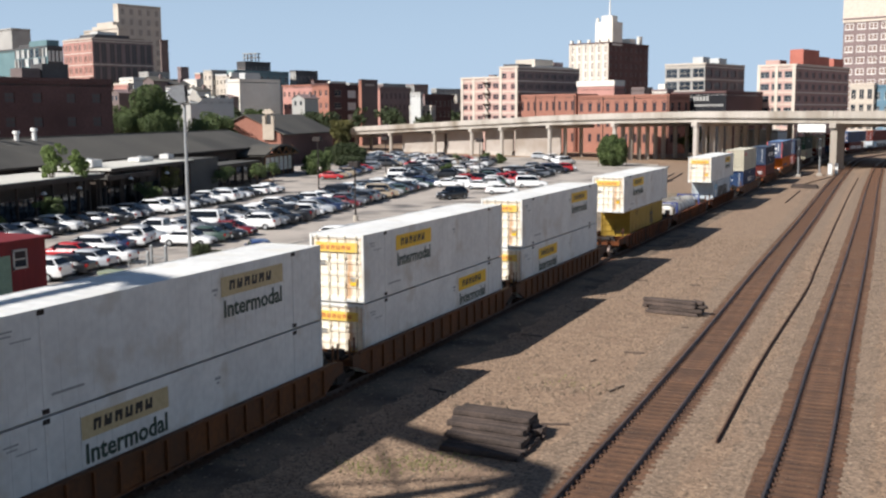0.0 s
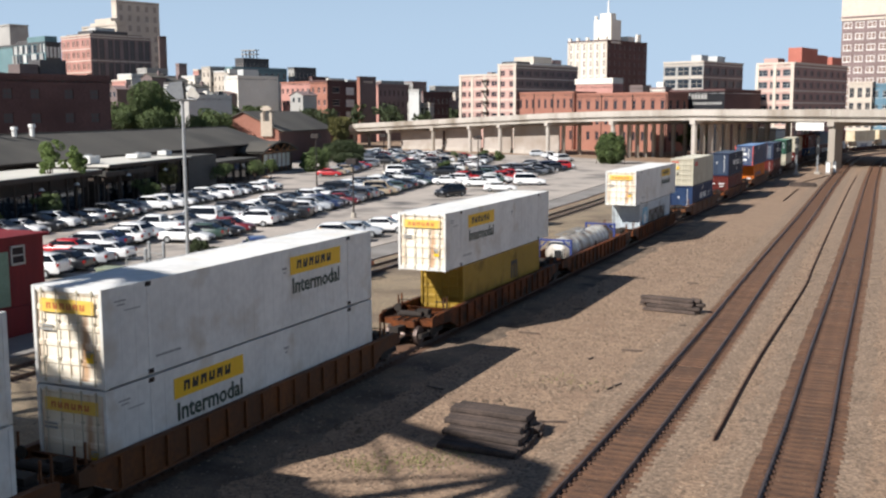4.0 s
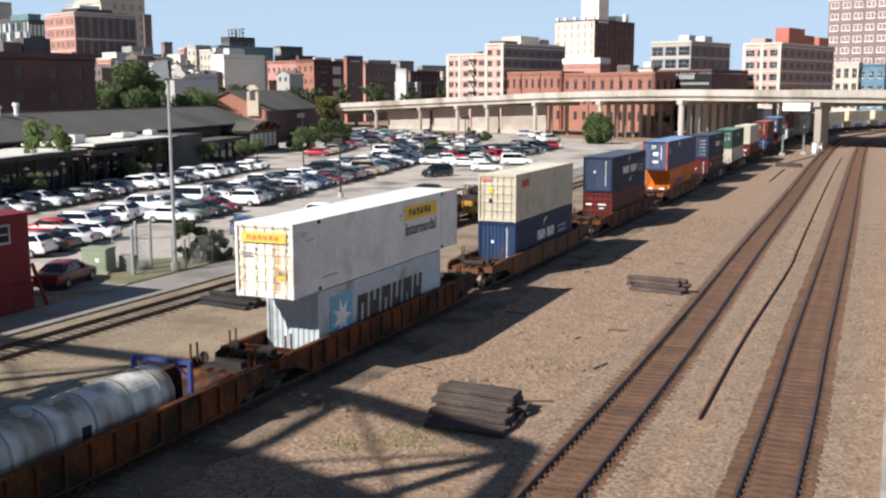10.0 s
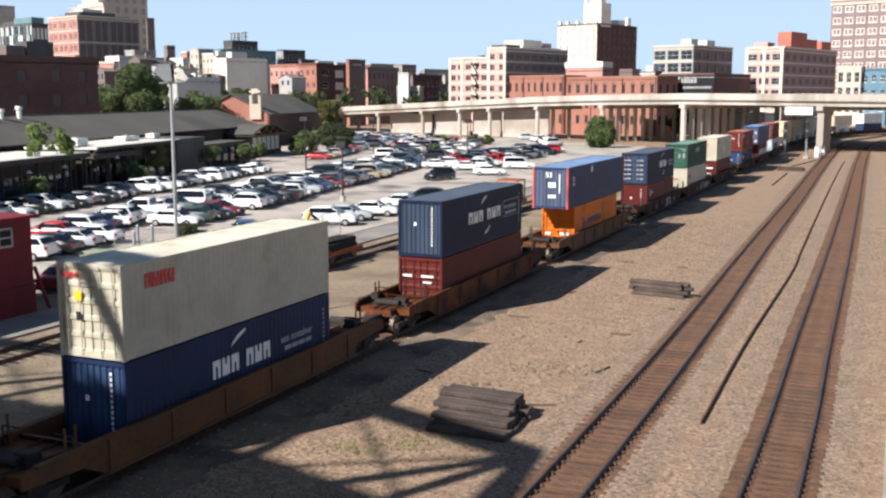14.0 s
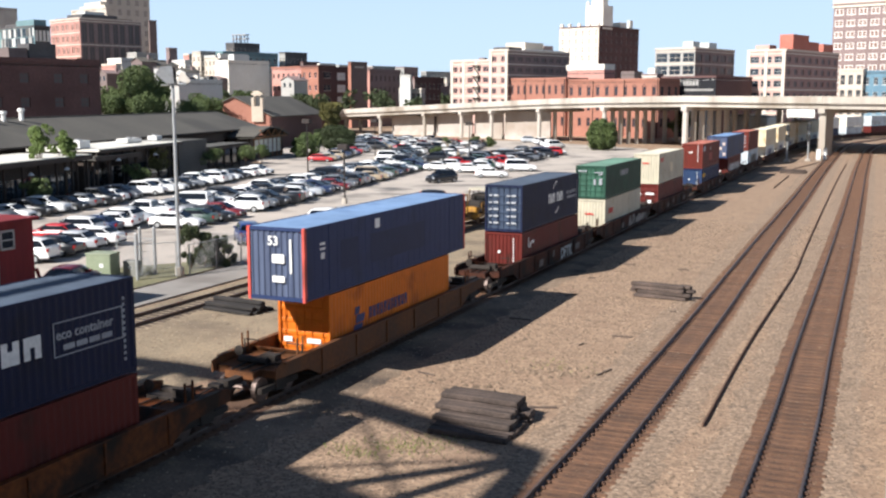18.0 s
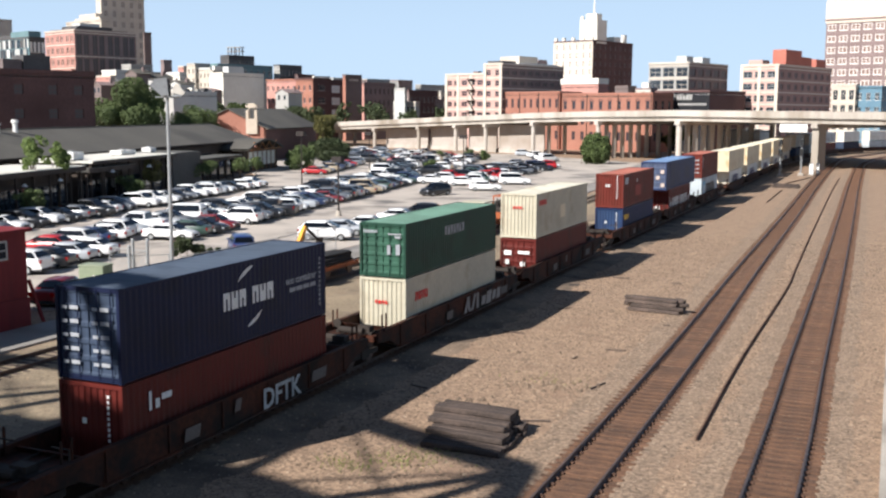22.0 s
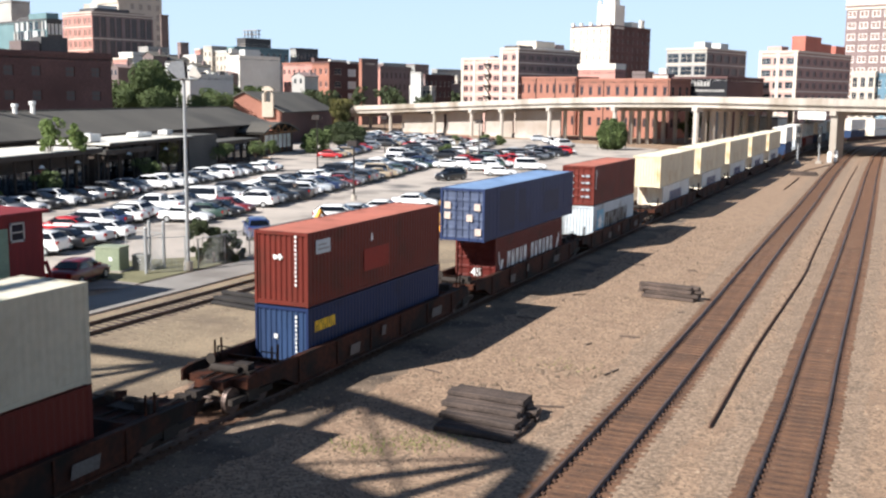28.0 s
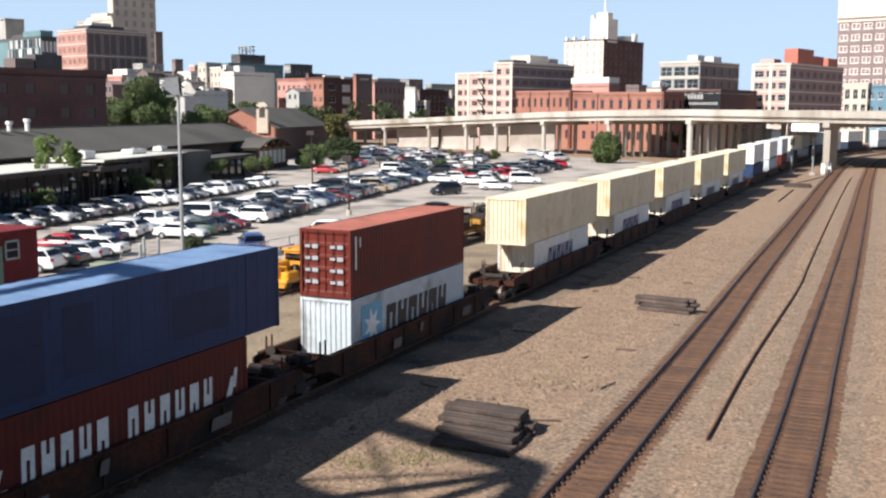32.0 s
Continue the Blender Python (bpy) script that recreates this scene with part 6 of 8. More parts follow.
for z in (1.6, 3.2):
    p, q = GRID_A * 5.0 + GRID_B * 2.5, GRID_A * -0.8 + GRID_B * 7.5
    part("pergola_roof", Shape().prism([(p.x, p.y), (q.x, p.y), (q.x, q.y), (p.x, q.y)], PERGOLA[2] + z, PERGOLA[2] + z + 0.35), BRICKS["grey"], lat)
rng = random.Random(5)
for k in range(16):
    az = radians(41 - 17.5 * k / 15 + rng.uniform(-0.4, 0.4))
    dd = rng.uniform(455, 500)
    x, y = -math.sin(az) * dd, math.cos(az) * dd
    h = (24.5 if az > radians(30.5) else 20.5) + rng.uniform(-2, 2)
    col = rng.choice(["lightgrey", "grey", "grey", "white", "brown", "beige", "charcoal"])
    tower({"lightgrey": "light grey rendered town house", "grey": "grey rendered town house", "white": "white rendered town house", "brown": "brown brick town house",
           "beige": "beige rendered town house", "charcoal": "charcoal clad town house"}[col],
          "house", (x, y), rng.uniform(7, 13), rng.uniform(7, 12), h, col, rng.choice([col, "grey"]), rows=1, cols1=3, cols2=3, first=h - 6, win=(0.35, 0.5), cornice=0.2, name="house")

# ---- market hall beside the car park ----
MARKET = pose(-90, 72, 0, 0, 0, 14.57)
SHINGLE = surface("grey_shingle_roof", (98, 94, 86), (82, 79, 73), 0.9, fine=4, coarse=0.12, bump=0.15, stain=(74, 71, 66), stain_scale=0.06)
DARKWALL = surface("dark_stained_wall", (74, 62, 54), (56, 48, 42), 0.85, fine=3, coarse=0.4, bump=0.15)
GREYWALL = surface("dark_grey_cladding", (84, 82, 80), (70, 68, 66), 0.8, fine=3, coarse=0.3, bump=0.1)
WHITEROOF = surface("white_roof_membrane", (226, 222, 210), (204, 200, 188), 0.8, fine=2, coarse=0.2, bump=0.1)
WOOD = surface("brown_timber", (150, 106, 70), (118, 82, 54), 0.8, fine=5, coarse=0.8, bump=0.2)


def build_hall():
    h = thing("market_hall", "long low market hall with a grey gable roof", "hall", MARKET)
    y0, y1 = -30.0, 106.0
    part("front_wall", Shape().box(-1.3, -1.0, y0, y1, -0.2, 5.0), DARKWALL, h)
    part("back_wall", Shape().box(-18.4, -18.1, y0, y1, -0.2, 5.0), DARKWALL, h)
    for y in (y0, y1 - 0.3):
        g = Shape()
        a = [(-18.4, -0.2), (-1.0, -0.2), (-1.0, 5.3), (-9.7, 8.3), (-18.4, 5.3)]
        for k in range(5):
            p, q = a[k], a[(k + 1) % 5]
            g.face([(p[0], y, p[1]), (q[0], y, q[1]), (q[0], y + 0.3, q[1]), (p[0], y + 0.3, p[1])])
        g.face([(p[0], y, p[1]) for p in a])
        g.face([(p[0], y + 0.3, p[1]) for p in reversed(a)])
        part("gable_wall", g, DARKWALL, h)
    for s in (-1, 1):
        r = Shape()
        e, t = (0.0, 5.45), (-9.7, 8.55)
        pts = [e, t, (t[0], t[1] - 0.25), (e[0], e[1] - 0.25)]
        if s < 0:
            pts = [(-19.4 - x, z) for x, z in pts]
        for k in range(4):
            p, q = pts[k], pts[(k + 1) % 4]
            r.face([(p[0], y0 - 0.6, p[1]), (q[0], y0 - 0.6, q[1]), (q[0], y1 + 0.6, q[1]), (p[0], y1 + 0.6, p[1])])
        for y in (y0 - 0.6, y1 + 0.6):
            r.face([(p[0], y, p[1]) for p in pts])
        part("roof_slope", r, SHINGLE, h)
    part("ridge_cap", Shape().box(-9.95, -9.45, y0 - 0.6, y1 + 0.6, 8.5, 8.62), SHINGLE, h)
    part("gutter", Shape().box(-0.02, 0.16, y0 - 0.6, y1 + 0.6, 5.2, 5.42), DARKWALL, h)
    for k in range(16):
        y = y0 + 6 + k * 8.0
        o = Shape().box(-1.02, -0.95, y, y + 4.6, 0.6, 3.6)
        part("shop_window", o, GLASS, h)
    for k, (y, x, t) in enumerate(((11, -8.8, 1.6), (20, -8.6, 0.5), (27, -9.0, 0.7), (31, -8.7, 0.6), (35, -8.6, 0.9), (2, -9.0, 0.5))):
        v = Shape().tube((x, y, 8.0), (x, y, 8.5 + t), 0.32, n=12)
        v.tube((x, y, 8.5 + t), (x, y, 8.9 + t), 0.5, 0.42, n=12)
        part("roof_vent", v, WHITEPAINT, h)


def pavilion(label, x0, x1, y0, y1, top, roof, posts, thick=0.45, wall=DARKWALL, slope=0.0):
    p = thing("shop_pavilion", label, "pavilion", MARKET, group="low shop fronts of the market")
    part("roof_slab", Shape().prism([(x0, y0), (x1, y0), (x1, y1), (x0, y1)], top - thick, top), roof, p)
    part("fascia", Shape().box(x1 - 0.02, x1 + 0.06, y0, y1, top - thick - 0.15, top - 0.08), DARKWALL if posts else GREYWALL, p)
    part("rear_wall", Shape().box(x0 + 0.3, x0 + 0.6, y0 + 0.3, y1 - 0.3, -0.2, top - thick), wall, p)
    for y in (y0 + 0.3, y1 - 0.6):
        part("side_wall", Shape().box(x0 + 0.6, x1 - 1.6, y, y + 0.3, -0.2, top - thick), wall, p)
    if posts:
        n = max(2, int((y1 - y0) / 3.2))
        pm = Shape().box(-0.11, 0.11, -0.11, 0.11, -0.2, top - thick).mesh("post", DARKWALL)
        for k in range(n + 1):
            part("post", pm, None, p, at=Matrix.Translation((x1 - 0.5, y0 + 0.4 + k * (y1 - y0 - 0.8) / n, 0)))
        gm = Shape().box(-0.05, 0.0, 0.1, (y1 - y0 - 1.2) / n - 0.1, 0.3, 2.9).mesh("shop_window", GLASS)
        for k in range(n):
            part("shop_window", gm, None, p, at=Matrix.Translation((x1 - 1.9, y0 + 0.6 + k * (y1 - y0 - 1.2) / n, 0)))
        part("shop_front", Shape().box(x1 - 1.9, x1 - 1.7, y0 + 0.5, y1 - 0.5, 2.95, top - thick), wall, p)
        part("base_wall", Shape().box(x1 - 1.9, x1 - 1.7, y0 + 0.5, y1 - 0.5, -0.2, 0.3), wall, p)
    else:
        part("front_wall", Shape().box(x1 - 0.3, x1 - 0.02, y0, y1, -0.2, top - thick), wall, p)
    return p


build_hall()
for y, z in ((4.0, 3.4), (11.0, 3.5), (23.0, 3.8), (33.0, 3.9), (39.0, 3.7)):
    w = thing("wall_lamp", "small white dish lamp over the shop windows", "lamp", MARKET @ pose(11.0, y, z), group="lamps of the shops")
    part("shade", Shape().tube((0, 0, 0), (0, 0, 0.28), 0.34, 0.08, n=12), WHITEPAINT, w)
    part("bracket", Shape().tube((0, 0, 0.28), (-0.5, 0, 0.5), 0.03, n=6), DARKSTEEL, w)
pavilion("dark grey shop front with a flat roof", 2.5, 10.4, -24, -4.5, 4.9, ROOFGREY, False, wall=GREYWALL)
pavilion("shop front under a white flat roof with dark windows", 2.0, 10.9, -3.5, 16.8, 4.9, WHITEROOF, True)
pavilion("shop front under a grey canopy", 2.0, 10.6, 18, 30, 4.5, ROOFGREY, True)
p = pavilion("shop front under a pale-edged flat roof", 1.5, 10.6, 19, 42.5, 5.3, WHITEROOF, True, thick=0.3)
pavilion("dark grey boxy shop with plain walls", 1.5, 9.4, 43, 54, 5.2, ROOFGREY, False, wall=GREYWALL)
pavilion("low dark shop front with an awning", 1.5, 6.6, 56, 80, 3.6, ROOFGREY, True)
for x, y, w, d, z, t in ((7.5, 20, 1.8, 2.4, 5.3, 0.95), (5.5, 24, 1.6, 2.0, 5.3, 0.7), (6.0, 36, 1.6, 4.2, 5.3, 0.6), (5.0, 46, 1.4, 1.8, 5.2, 0.7)):
    u = thing("rooftop_air_conditioner", "pale grey rooftop air-conditioning unit", "air conditioner", MARKET @ pose(x, y, z), group="rooftop units")
    part("casing", Shape().soft(-w / 2, w / 2, -d / 2, d / 2, 0.1, t, 0.06), WHITEPAINT, u)
    part("base_frame", Shape().box(-w / 2 + 0.1, w / 2 - 0.1, -d / 2 + 0.1, d / 2 - 0.1, 0, 0.1), DARKSTEEL, u)
    part("fan_cowl", Shape().tube((0, 0, t), (0, 0, t + 0.15), 0.4, n=14), GREYSTEEL, u)
# glazed entrance with an arched gable
e = thing("market_entrance", "glazed market entrance under a low arched timber gable", "entrance", MARKET)
part("entrance_wall", Shape().box(-0.6, 3.6, 89, 108, -0.2, 3.9), DARKWALL, e)
arch = Shape()
pts = [(88 + 20.5 * k / 10, 4.2 + 1.7 * math.sin(math.pi * k / 10)) for k in range(11)]
for (ya, za), (yb, zb) in zip(pts, pts[1:]):
    arch.face([(-0.8, ya, za), (4.8, ya, za), (4.8, yb, zb), (-0.8, yb, zb)])
    arch.face([(4.8, ya, za - 0.35), (4.8, yb, zb - 0.35), (4.8, yb, zb), (4.8, ya, za)])
    arch.face([(-0.8, ya, za - 0.35), (-0.8, yb, zb - 0.35), (4.8, yb, zb - 0.35), (4.8, ya, za - 0.35)])
part("arched_roof", arch, SHINGLE, e)
tr = Shape()
for k in range(4):
    tr.beam((4.5, 90 + 4.2 * k, 3.9), (4.5, 92.1 + 4.2 * k, 5.3), 0.2, 0.2)
    tr.beam((4.5, 92.1 + 4.2 * k, 5.3), (4.5, 94.2 + 4.2 * k, 3.9), 0.2, 0.2)
tr.beam((4.5, 89, 3.9), (4.5, 108, 3.9), 0.22, 0.25)
part("timber_truss", tr, WOOD, e)
for k in range(6):
    part("window_pane", Shape().box(3.6, 3.66, 91 + 2.6 * k, 93.3 + 2.6 * k, 0.9, 3.5), PALE_GLASS, e)
for k in range(7):
    part("mullion", Shape().box(3.6, 3.75, 90.75 + 2.6 * k, 90.95 + 2.6 * k, -0.2, 3.7), WOOD, e)
# brick chapel-like building with a bell gable
c = thing("brick_gable_building", "orange-brown brick building with a dark gable roof and a bell gable", "building", MARKET)
x0, x1, y0, y1 = -24, -6.5, 131, 172
# the right side's shade is put into the colour with darker brick
part("side_wall", Shape().box(x1 - 0.4, x1, y0, y1, -0.2, 7.4), BRICKS["dark"], c)
part("rear_wall", Shape().box(x0, x0 + 0.4, y0, y1, -0.2, 7.4), BRICKS["orange"], c)
for y in (y0, y1 - 0.4):
    g = Shape()
    a = [(x0, -0.2), (x1, -0.2), (x1, 7.4), ((x0 + x1) / 2, 11.4), (x0, 7.4)]
    for k in range(5):
        p, q = a[k], a[(k + 1) % 5]
        g.face([(p[0], y, p[1]), (q[0], y, q[1]), (q[0], y + 0.4, q[1]), (p[0], y + 0.4, p[1])])
    g.face([(p[0], y, p[1]) for p in a])
    g.face([(p[0], y + 0.4, p[1]) for p in reversed(a)])
    part("gable_wall", g, BRICKS["orange"], c)
for s in (-1, 1):
    r = Shape()
    mid = (x0 + x1) / 2
    ex = mid + s * ((x1 - x0) / 2 + 0.7)
    for dz in (0, -0.25):
        r.face([(ex, y0 - 0.5, 7.2 + dz), (ex, y1 + 0.5, 7.2 + dz), (mid, y1 + 0.5, 11.7 + dz), (mid, y0 - 0.5, 11.7 + dz)])
    r.face([(ex, y0 - 0.5, 6.95), (ex, y1 + 0.5, 6.95), (ex, y1 + 0.5, 7.2), (ex, y0 - 0.5, 7.2)])
    for y in (y0 - 0.5, y1 + 0.5):
        r.face([(ex, y, 6.95), (mid, y, 11.45), (mid, y, 11.7), (ex, y, 7.2)])
    part("roof_slope", r, SHINGLE, c)
bell = Shape()
mid = (x0 + x1) / 2
for a, b_, z0, z1 in ((4.4, 5.0, 9.4, 11.3), (6.4, 7.0, 9.4, 11.3), (4.4, 7.0, 11.9, 12.4), (4.4, 7.0, 6, 9.4), (4.9, 6.5, 12.4, 12.8)):
    bell.box(mid + a, mid + b_, y0 - 0.6, y0 + 0.6, z0, z1)
for k in range(6):
    a0, a1 = math.pi * k / 6, math.pi * (k + 1) / 6
    bell.side([(y0 - 0.6, 11.3 + 0.5 * math.sin(a0)), (y0 + 0.6, 11.3 + 0.5 * math.sin(a0)), (y0 + 0.6, 11.9), (y0 - 0.6, 11.9)], mid + 5.7 - 0.7 * math.cos(a0), mid + 5.7 - 0.7 * math.cos(a1))
part("bell_gable", bell, BRICKS["bell"], c)

# ---- car park ----
lot = Shape()
lot.prism([(-41.2, 46), (-41.2, 60), (-41.2, 90), (-42.4, 130), (-45.5, 180), (-52, 232), (-92, 262), (-150, 268), (-150, 215), (-118, 172), (-101.5, 152), (-79.5, 74), (-70, 40), (-47.5, 40)], -0.32, -0.1)
tagged(part("parking_lot", lot, ASPHALT), "grey worn asphalt of a car park", "car park", kind="structure")
LANE = surface("worn_lane_concrete", (152, 147, 141), (128, 123, 117), 0.9, fine=12, coarse=0.25, bump=0.2, stain=(112, 106, 100), stain_scale=0.2)
lane = Shape()
ribbon(lane, [Vector(p) for p in ((-39.2, 10), (-39.2, 31), (-39.2, 45), (-39.2, 60), (-39.2, 90), (-40.4, 130), (-43.5, 180), (-50, 226))], [(-1.75, -0.3), (-1.75, -0.09), (1.6, -0.09), (1.6, -0.3)])
tagged(part("service_lane", lane, LANE), "pale concrete lane between car park and siding", "lane", kind="structure")
STRIPE = surface("worn_white_line", (206, 204, 198), (170, 167, 160), 0.85, fine=12, bump=0)

CAR_COLORS = {
    "white": (236, 236, 234), "silver": (178, 182, 186), "grey": (104, 108, 114), "black": (30, 32, 36), "navy": (38, 52, 84),
    "red": (176, 32, 36), "maroon": (112, 30, 36), "green": (58, 78, 70), "tan": (168, 152, 128), "blue": (46, 64, 112)}
CAR_PAINT = {}
for k, v in CAR_COLORS.items():
    CAR_PAINT[k] = surface(k + "_car_paint", v, tuple(x * 0.94 for x in v), 0.28, 0.0, fine=2, coarse=0.5, bump=0, coat=0.6)
LAMP_RED = surface("red_lamp_lens", (150, 20, 20), None, 0.2, bump=0)
LAMP_CLEAR = surface("clear_lamp_lens", (210, 214, 216), None, 0.15, bump=0)
# outline seen from the side: (x along, z) from the tail to the nose, lower body, then the window band, then the roof
CAR_KINDS = {
    "sedan": (4.75, 1.82, [(-2.37, 0.55), (-2.33, 0.95), (-1.5, 1.0), (1.0, 0.96), (1.9, 0.86), (2.33, 0.7), (2.37, 0.45)], [(-1.75, 1.0), (-1.05, 1.4), (-0.1, 1.46), (0.35, 1.42), (1.15, 0.97)]),
    "suv": (4.7, 1.9, [(-2.33, 0.6), (-2.35, 1.12), (-1.6, 1.14), (1.05, 1.1), (1.95, 1.02), (2.3, 0.85), (2.35, 0.5)], [(-2.2, 1.14), (-1.7, 1.6), (-0.8, 1.7), (0.15, 1.67), (1.2, 1.1)]),
    "hatchback": (4.2, 1.78, [(-2.1, 0.55), (-2.1, 1.0), (-1.6, 1.02), (0.85, 0.98), (1.6, 0.88), (2.06, 0.7), (2.1, 0.45)], [(-1.95, 1.02), (-1.4, 1.4), (-0.5, 1.5), (0.2, 1.46), (1.05, 0.98)]),
    "pickup": (5.6, 2.0, [(-2.8, 0.7), (-2.8, 1.22), (-1.0, 1.22), (1.4, 1.2), (2.4, 1.12), (2.75, 0.95), (2.8, 0.6)], [(-0.95, 1.22), (-0.8, 1.8), (0.2, 1.86), (0.75, 1.82), (1.5, 1.2)]),
    "van": (5.0, 2.0, [(-2.5, 0.6), (-2.5, 1.15), (-1.6, 1.16), (1.2, 1.1), (2.1, 0.95), (2.45, 0.8), (2.5, 0.5)], [(-2.44, 1.16), (-2.25, 1.85), (-0.6, 1.92), (0.6, 1.85), (1.5, 1.1)]),
}
WHEEL = Shape()
WHEEL.tube((0, -0.11, 0), (0, 0.11, 0), 0.33, n=14)
WHEEL.tube((0, -0.125, 0), (0, 0.125, 0), 0.19, n=10, mat=1)
WHEEL_MESH = WHEEL.mesh("wheel", [RUBBER, GREYSTEEL])
CAR_FIRST = {}


def build_car(kind, color, at, far=False):
    """A parked car; x runs from its tail to its nose."""
    if (kind, color, far) in CAR_FIRST:
        return copy_thing(CAR_FIRST[kind, color, far], at)
    L, W, low, up = CAR_KINDS[kind]
    word = {"sedan": "saloon car", "suv": "sport utility car", "hatchback": "small hatchback car", "pickup": "pickup truck", "van": "minivan"}[kind]
    c = thing("parked_car", f"{color} {word} parked on the asphalt", "car", at, group="cars in the car park")
    m = CAR_PAINT[color]
    h = W / 2
    b = Shape()
    sill = 0.24

    def fine(pts, n):
        """More points along an outline, rounded between its corners."""
        out = []
        P = [pts[0]] + list(pts) + [pts[-1]]
        for k in range(1, len(P) - 2):
            p0, p1, p2, p3 = P[k - 1:k + 3]
            for e in range(n):
                t = e / n
                out.append(tuple(0.5 * (2 * p1[c] + (p2[c] - p0[c]) * t * 0.6 + (3 * (p2[c] - p1[c]) * 2 - (p2[c] - p0[c]) * 0.6 * 2 - (p3[c] - p1[c]) * 0.6) * t * t
                                 + ((p2[c] - p0[c]) * 0.6 + (p3[c] - p1[c]) * 0.6 - 4 * (p2[c] - p1[c])) * t ** 3) for c in (0, 1)))
        return out + [pts[-1]]
    # lower body: rounded rings across the width, drawn in at nose, tail and sill
    rings = []
    for x, z in fine(low, 3):
        w = h * (1 - 0.2 * max(0.0, (abs(x) / (L / 2) - 0.55) / 0.45) ** 2.2)
        half = [(0.95 * w, sill), (0.985 * w, sill + 0.13), (w, 0.52 * z + 0.1), (0.985 * w, 0.78 * z), (0.93 * w, 0.93 * z), (0.8 * w, 0.995 * z), (0.35 * w, z + 0.035)]
        rings.append([(x, -y, zz) for y, zz in half] + [(x, y, zz) for y, zz in reversed(half)])
    i = len(b.v)
    m_ = len(rings[0])
    for r in rings:
        b.v += r
    for a in range(len(rings) - 1):
        for k in range(m_ - 1):
            q = i + a * m_ + k
            b.f.append((q, q + 1, q + 1 + m_, q + m_))
            b.m.append(1 if k in (0, m_ - 2) else 0)
    b.face(rings[0][::-1])
    b.face(rings[-1])
    b.face([(low[0][0], -h * 0.8, sill), (low[0][0], h * 0.8, sill), (low[-1][0], h * 0.8, sill), (low[-1][0], -h * 0.8, sill)], 1)
    # bumpers and grille
    b.box(L / 2 - 0.12, L / 2 + 0.03, -h * 0.7, h * 0.7, sill, sill + 0.16, 1)
    b.box(L / 2 - 0.1, L / 2 + 0.015, -0.42, 0.42, sill + 0.2, sill + 0.36, 1)
    b.box(-L / 2 - 0.03, -L / 2 + 0.12, -h * 0.72, h * 0.72, sill, sill + 0.2, 1)
    for s in (-1, 1):
        b.box(up[-1][0] - 0.55, up[-1][0] - 0.38, min(s * h * 0.93, s * (h + 0.12)), max(s * h * 0.93, s * (h + 0.12)), low[3][1] + 0.02, low[3][1] + 0.16)
    part("car_body", b, [m, RUBBER], c, smooth=True)
    # greenhouse: a rounded painted shell with dark panes let into it
    line = fine(up, 5)
    zb, zt = min(up[0][1], up[-1][1]) - 0.05, max(p[1] for p in up)
    shell = []
    for x, z in line:
        f = max(0.0, (z - zb) / (zt - zb))
        w = h * (0.9 - 0.2 * f ** 1.3)
        shell.append([(x, -h * 0.9, zb), (x, -w, z - 0.07 * f), (x, -w * 0.88, z), (x, 0, z + 0.03 * f), (x, w * 0.88, z), (x, w, z - 0.07 * f), (x, h * 0.9, zb)])
    roof = Shape()
    for r in shell:
        roof.v += r
    for a in range(len(shell) - 1):
        for k in range(6):
            q = a * 7 + k
            roof.f.append((q, q + 1, q + 8, q + 7))
            roof.m.append(0)
    part("roof", roof, m, c, smooth=True)
    # one dark band of glass round the shell
    lerp = lambda p, q, t: (p[0] + (q[0] - p[0]) * t, p[1] + (q[1] - p[1]) * t)
    r0, r1, f0, f1 = lerp(up[0], up[1], 0.12), lerp(up[0], up[1], 0.88), lerp(up[-1], up[-2], 0.04), lerp(up[-1], up[-2], 0.9)
    zlo, zhi = max(up[0][1], up[-1][1]) + 0.03, zt - 0.13
    ylo, yhi = h * 0.9 + 0.012, h * (0.9 - 0.2 * ((zhi - zb) / (zt - zb)) ** 1.3) + 0.03
    loops = []
    for (rx, rz), (fx, fz), yr, ys, z, off in ((r0, f0, h * 0.76, ylo, zlo, 0.05), (r1, f1, h * 0.6, yhi, zhi, 0.05)):
        xa, xb = rx + (0.2 if off else 0), fx - 0.2
        loops.append([(rx - off, -yr, rz + 0.04), (rx - off, yr, rz + 0.04), (xa, ys, z), (xb, ys, z), (fx + off, yr, fz + 0.05), (fx + off, -yr, fz + 0.05), (xb, -ys, z), (xa, -ys, z)])
    g = Shape()
    g.v = loops[0] + loops[1]
    for k in range(8):
        g.f.append((k, (k + 1) % 8, 8 + (k + 1) % 8, 8 + k))
        g.m.append(0)
    part("window_band", g, CARGLASS, c)
    wheels = L * 0.3
    for x in (-wheels, wheels * 1.03):
        for y in (-h + 0.1, h - 0.1):
            part("wheel", WHEEL_MESH, None, c, at=Matrix.Translation((x, y, 0.33)))
    for s in () if far else (-1, 1):
        part("headlight", Shape().box(L / 2 - 0.2, L / 2 - 0.02, s * (h - 0.35) - 0.2, s * (h - 0.35) + 0.2, low[-2][1] - 0.17, low[-2][1] - 0.03), LAMP_CLEAR, c)
        part("tail_light", Shape().box(-L / 2 - 0.02, -L / 2 + 0.1, s * (h - 0.25) - 0.14, s * (h - 0.25) + 0.14, low[1][1] - 0.3, low[1][1] - 0.06), LAMP_RED, c)
    if kind == "pickup":
        part("cargo_bed", Shape().box(-2.6, -1.05, -0.75, 0.75, 1.2, 1.235), BLACKPAINT, c)
    CAR_FIRST[kind, color, far] = c
    return c


rng = random.Random(11)
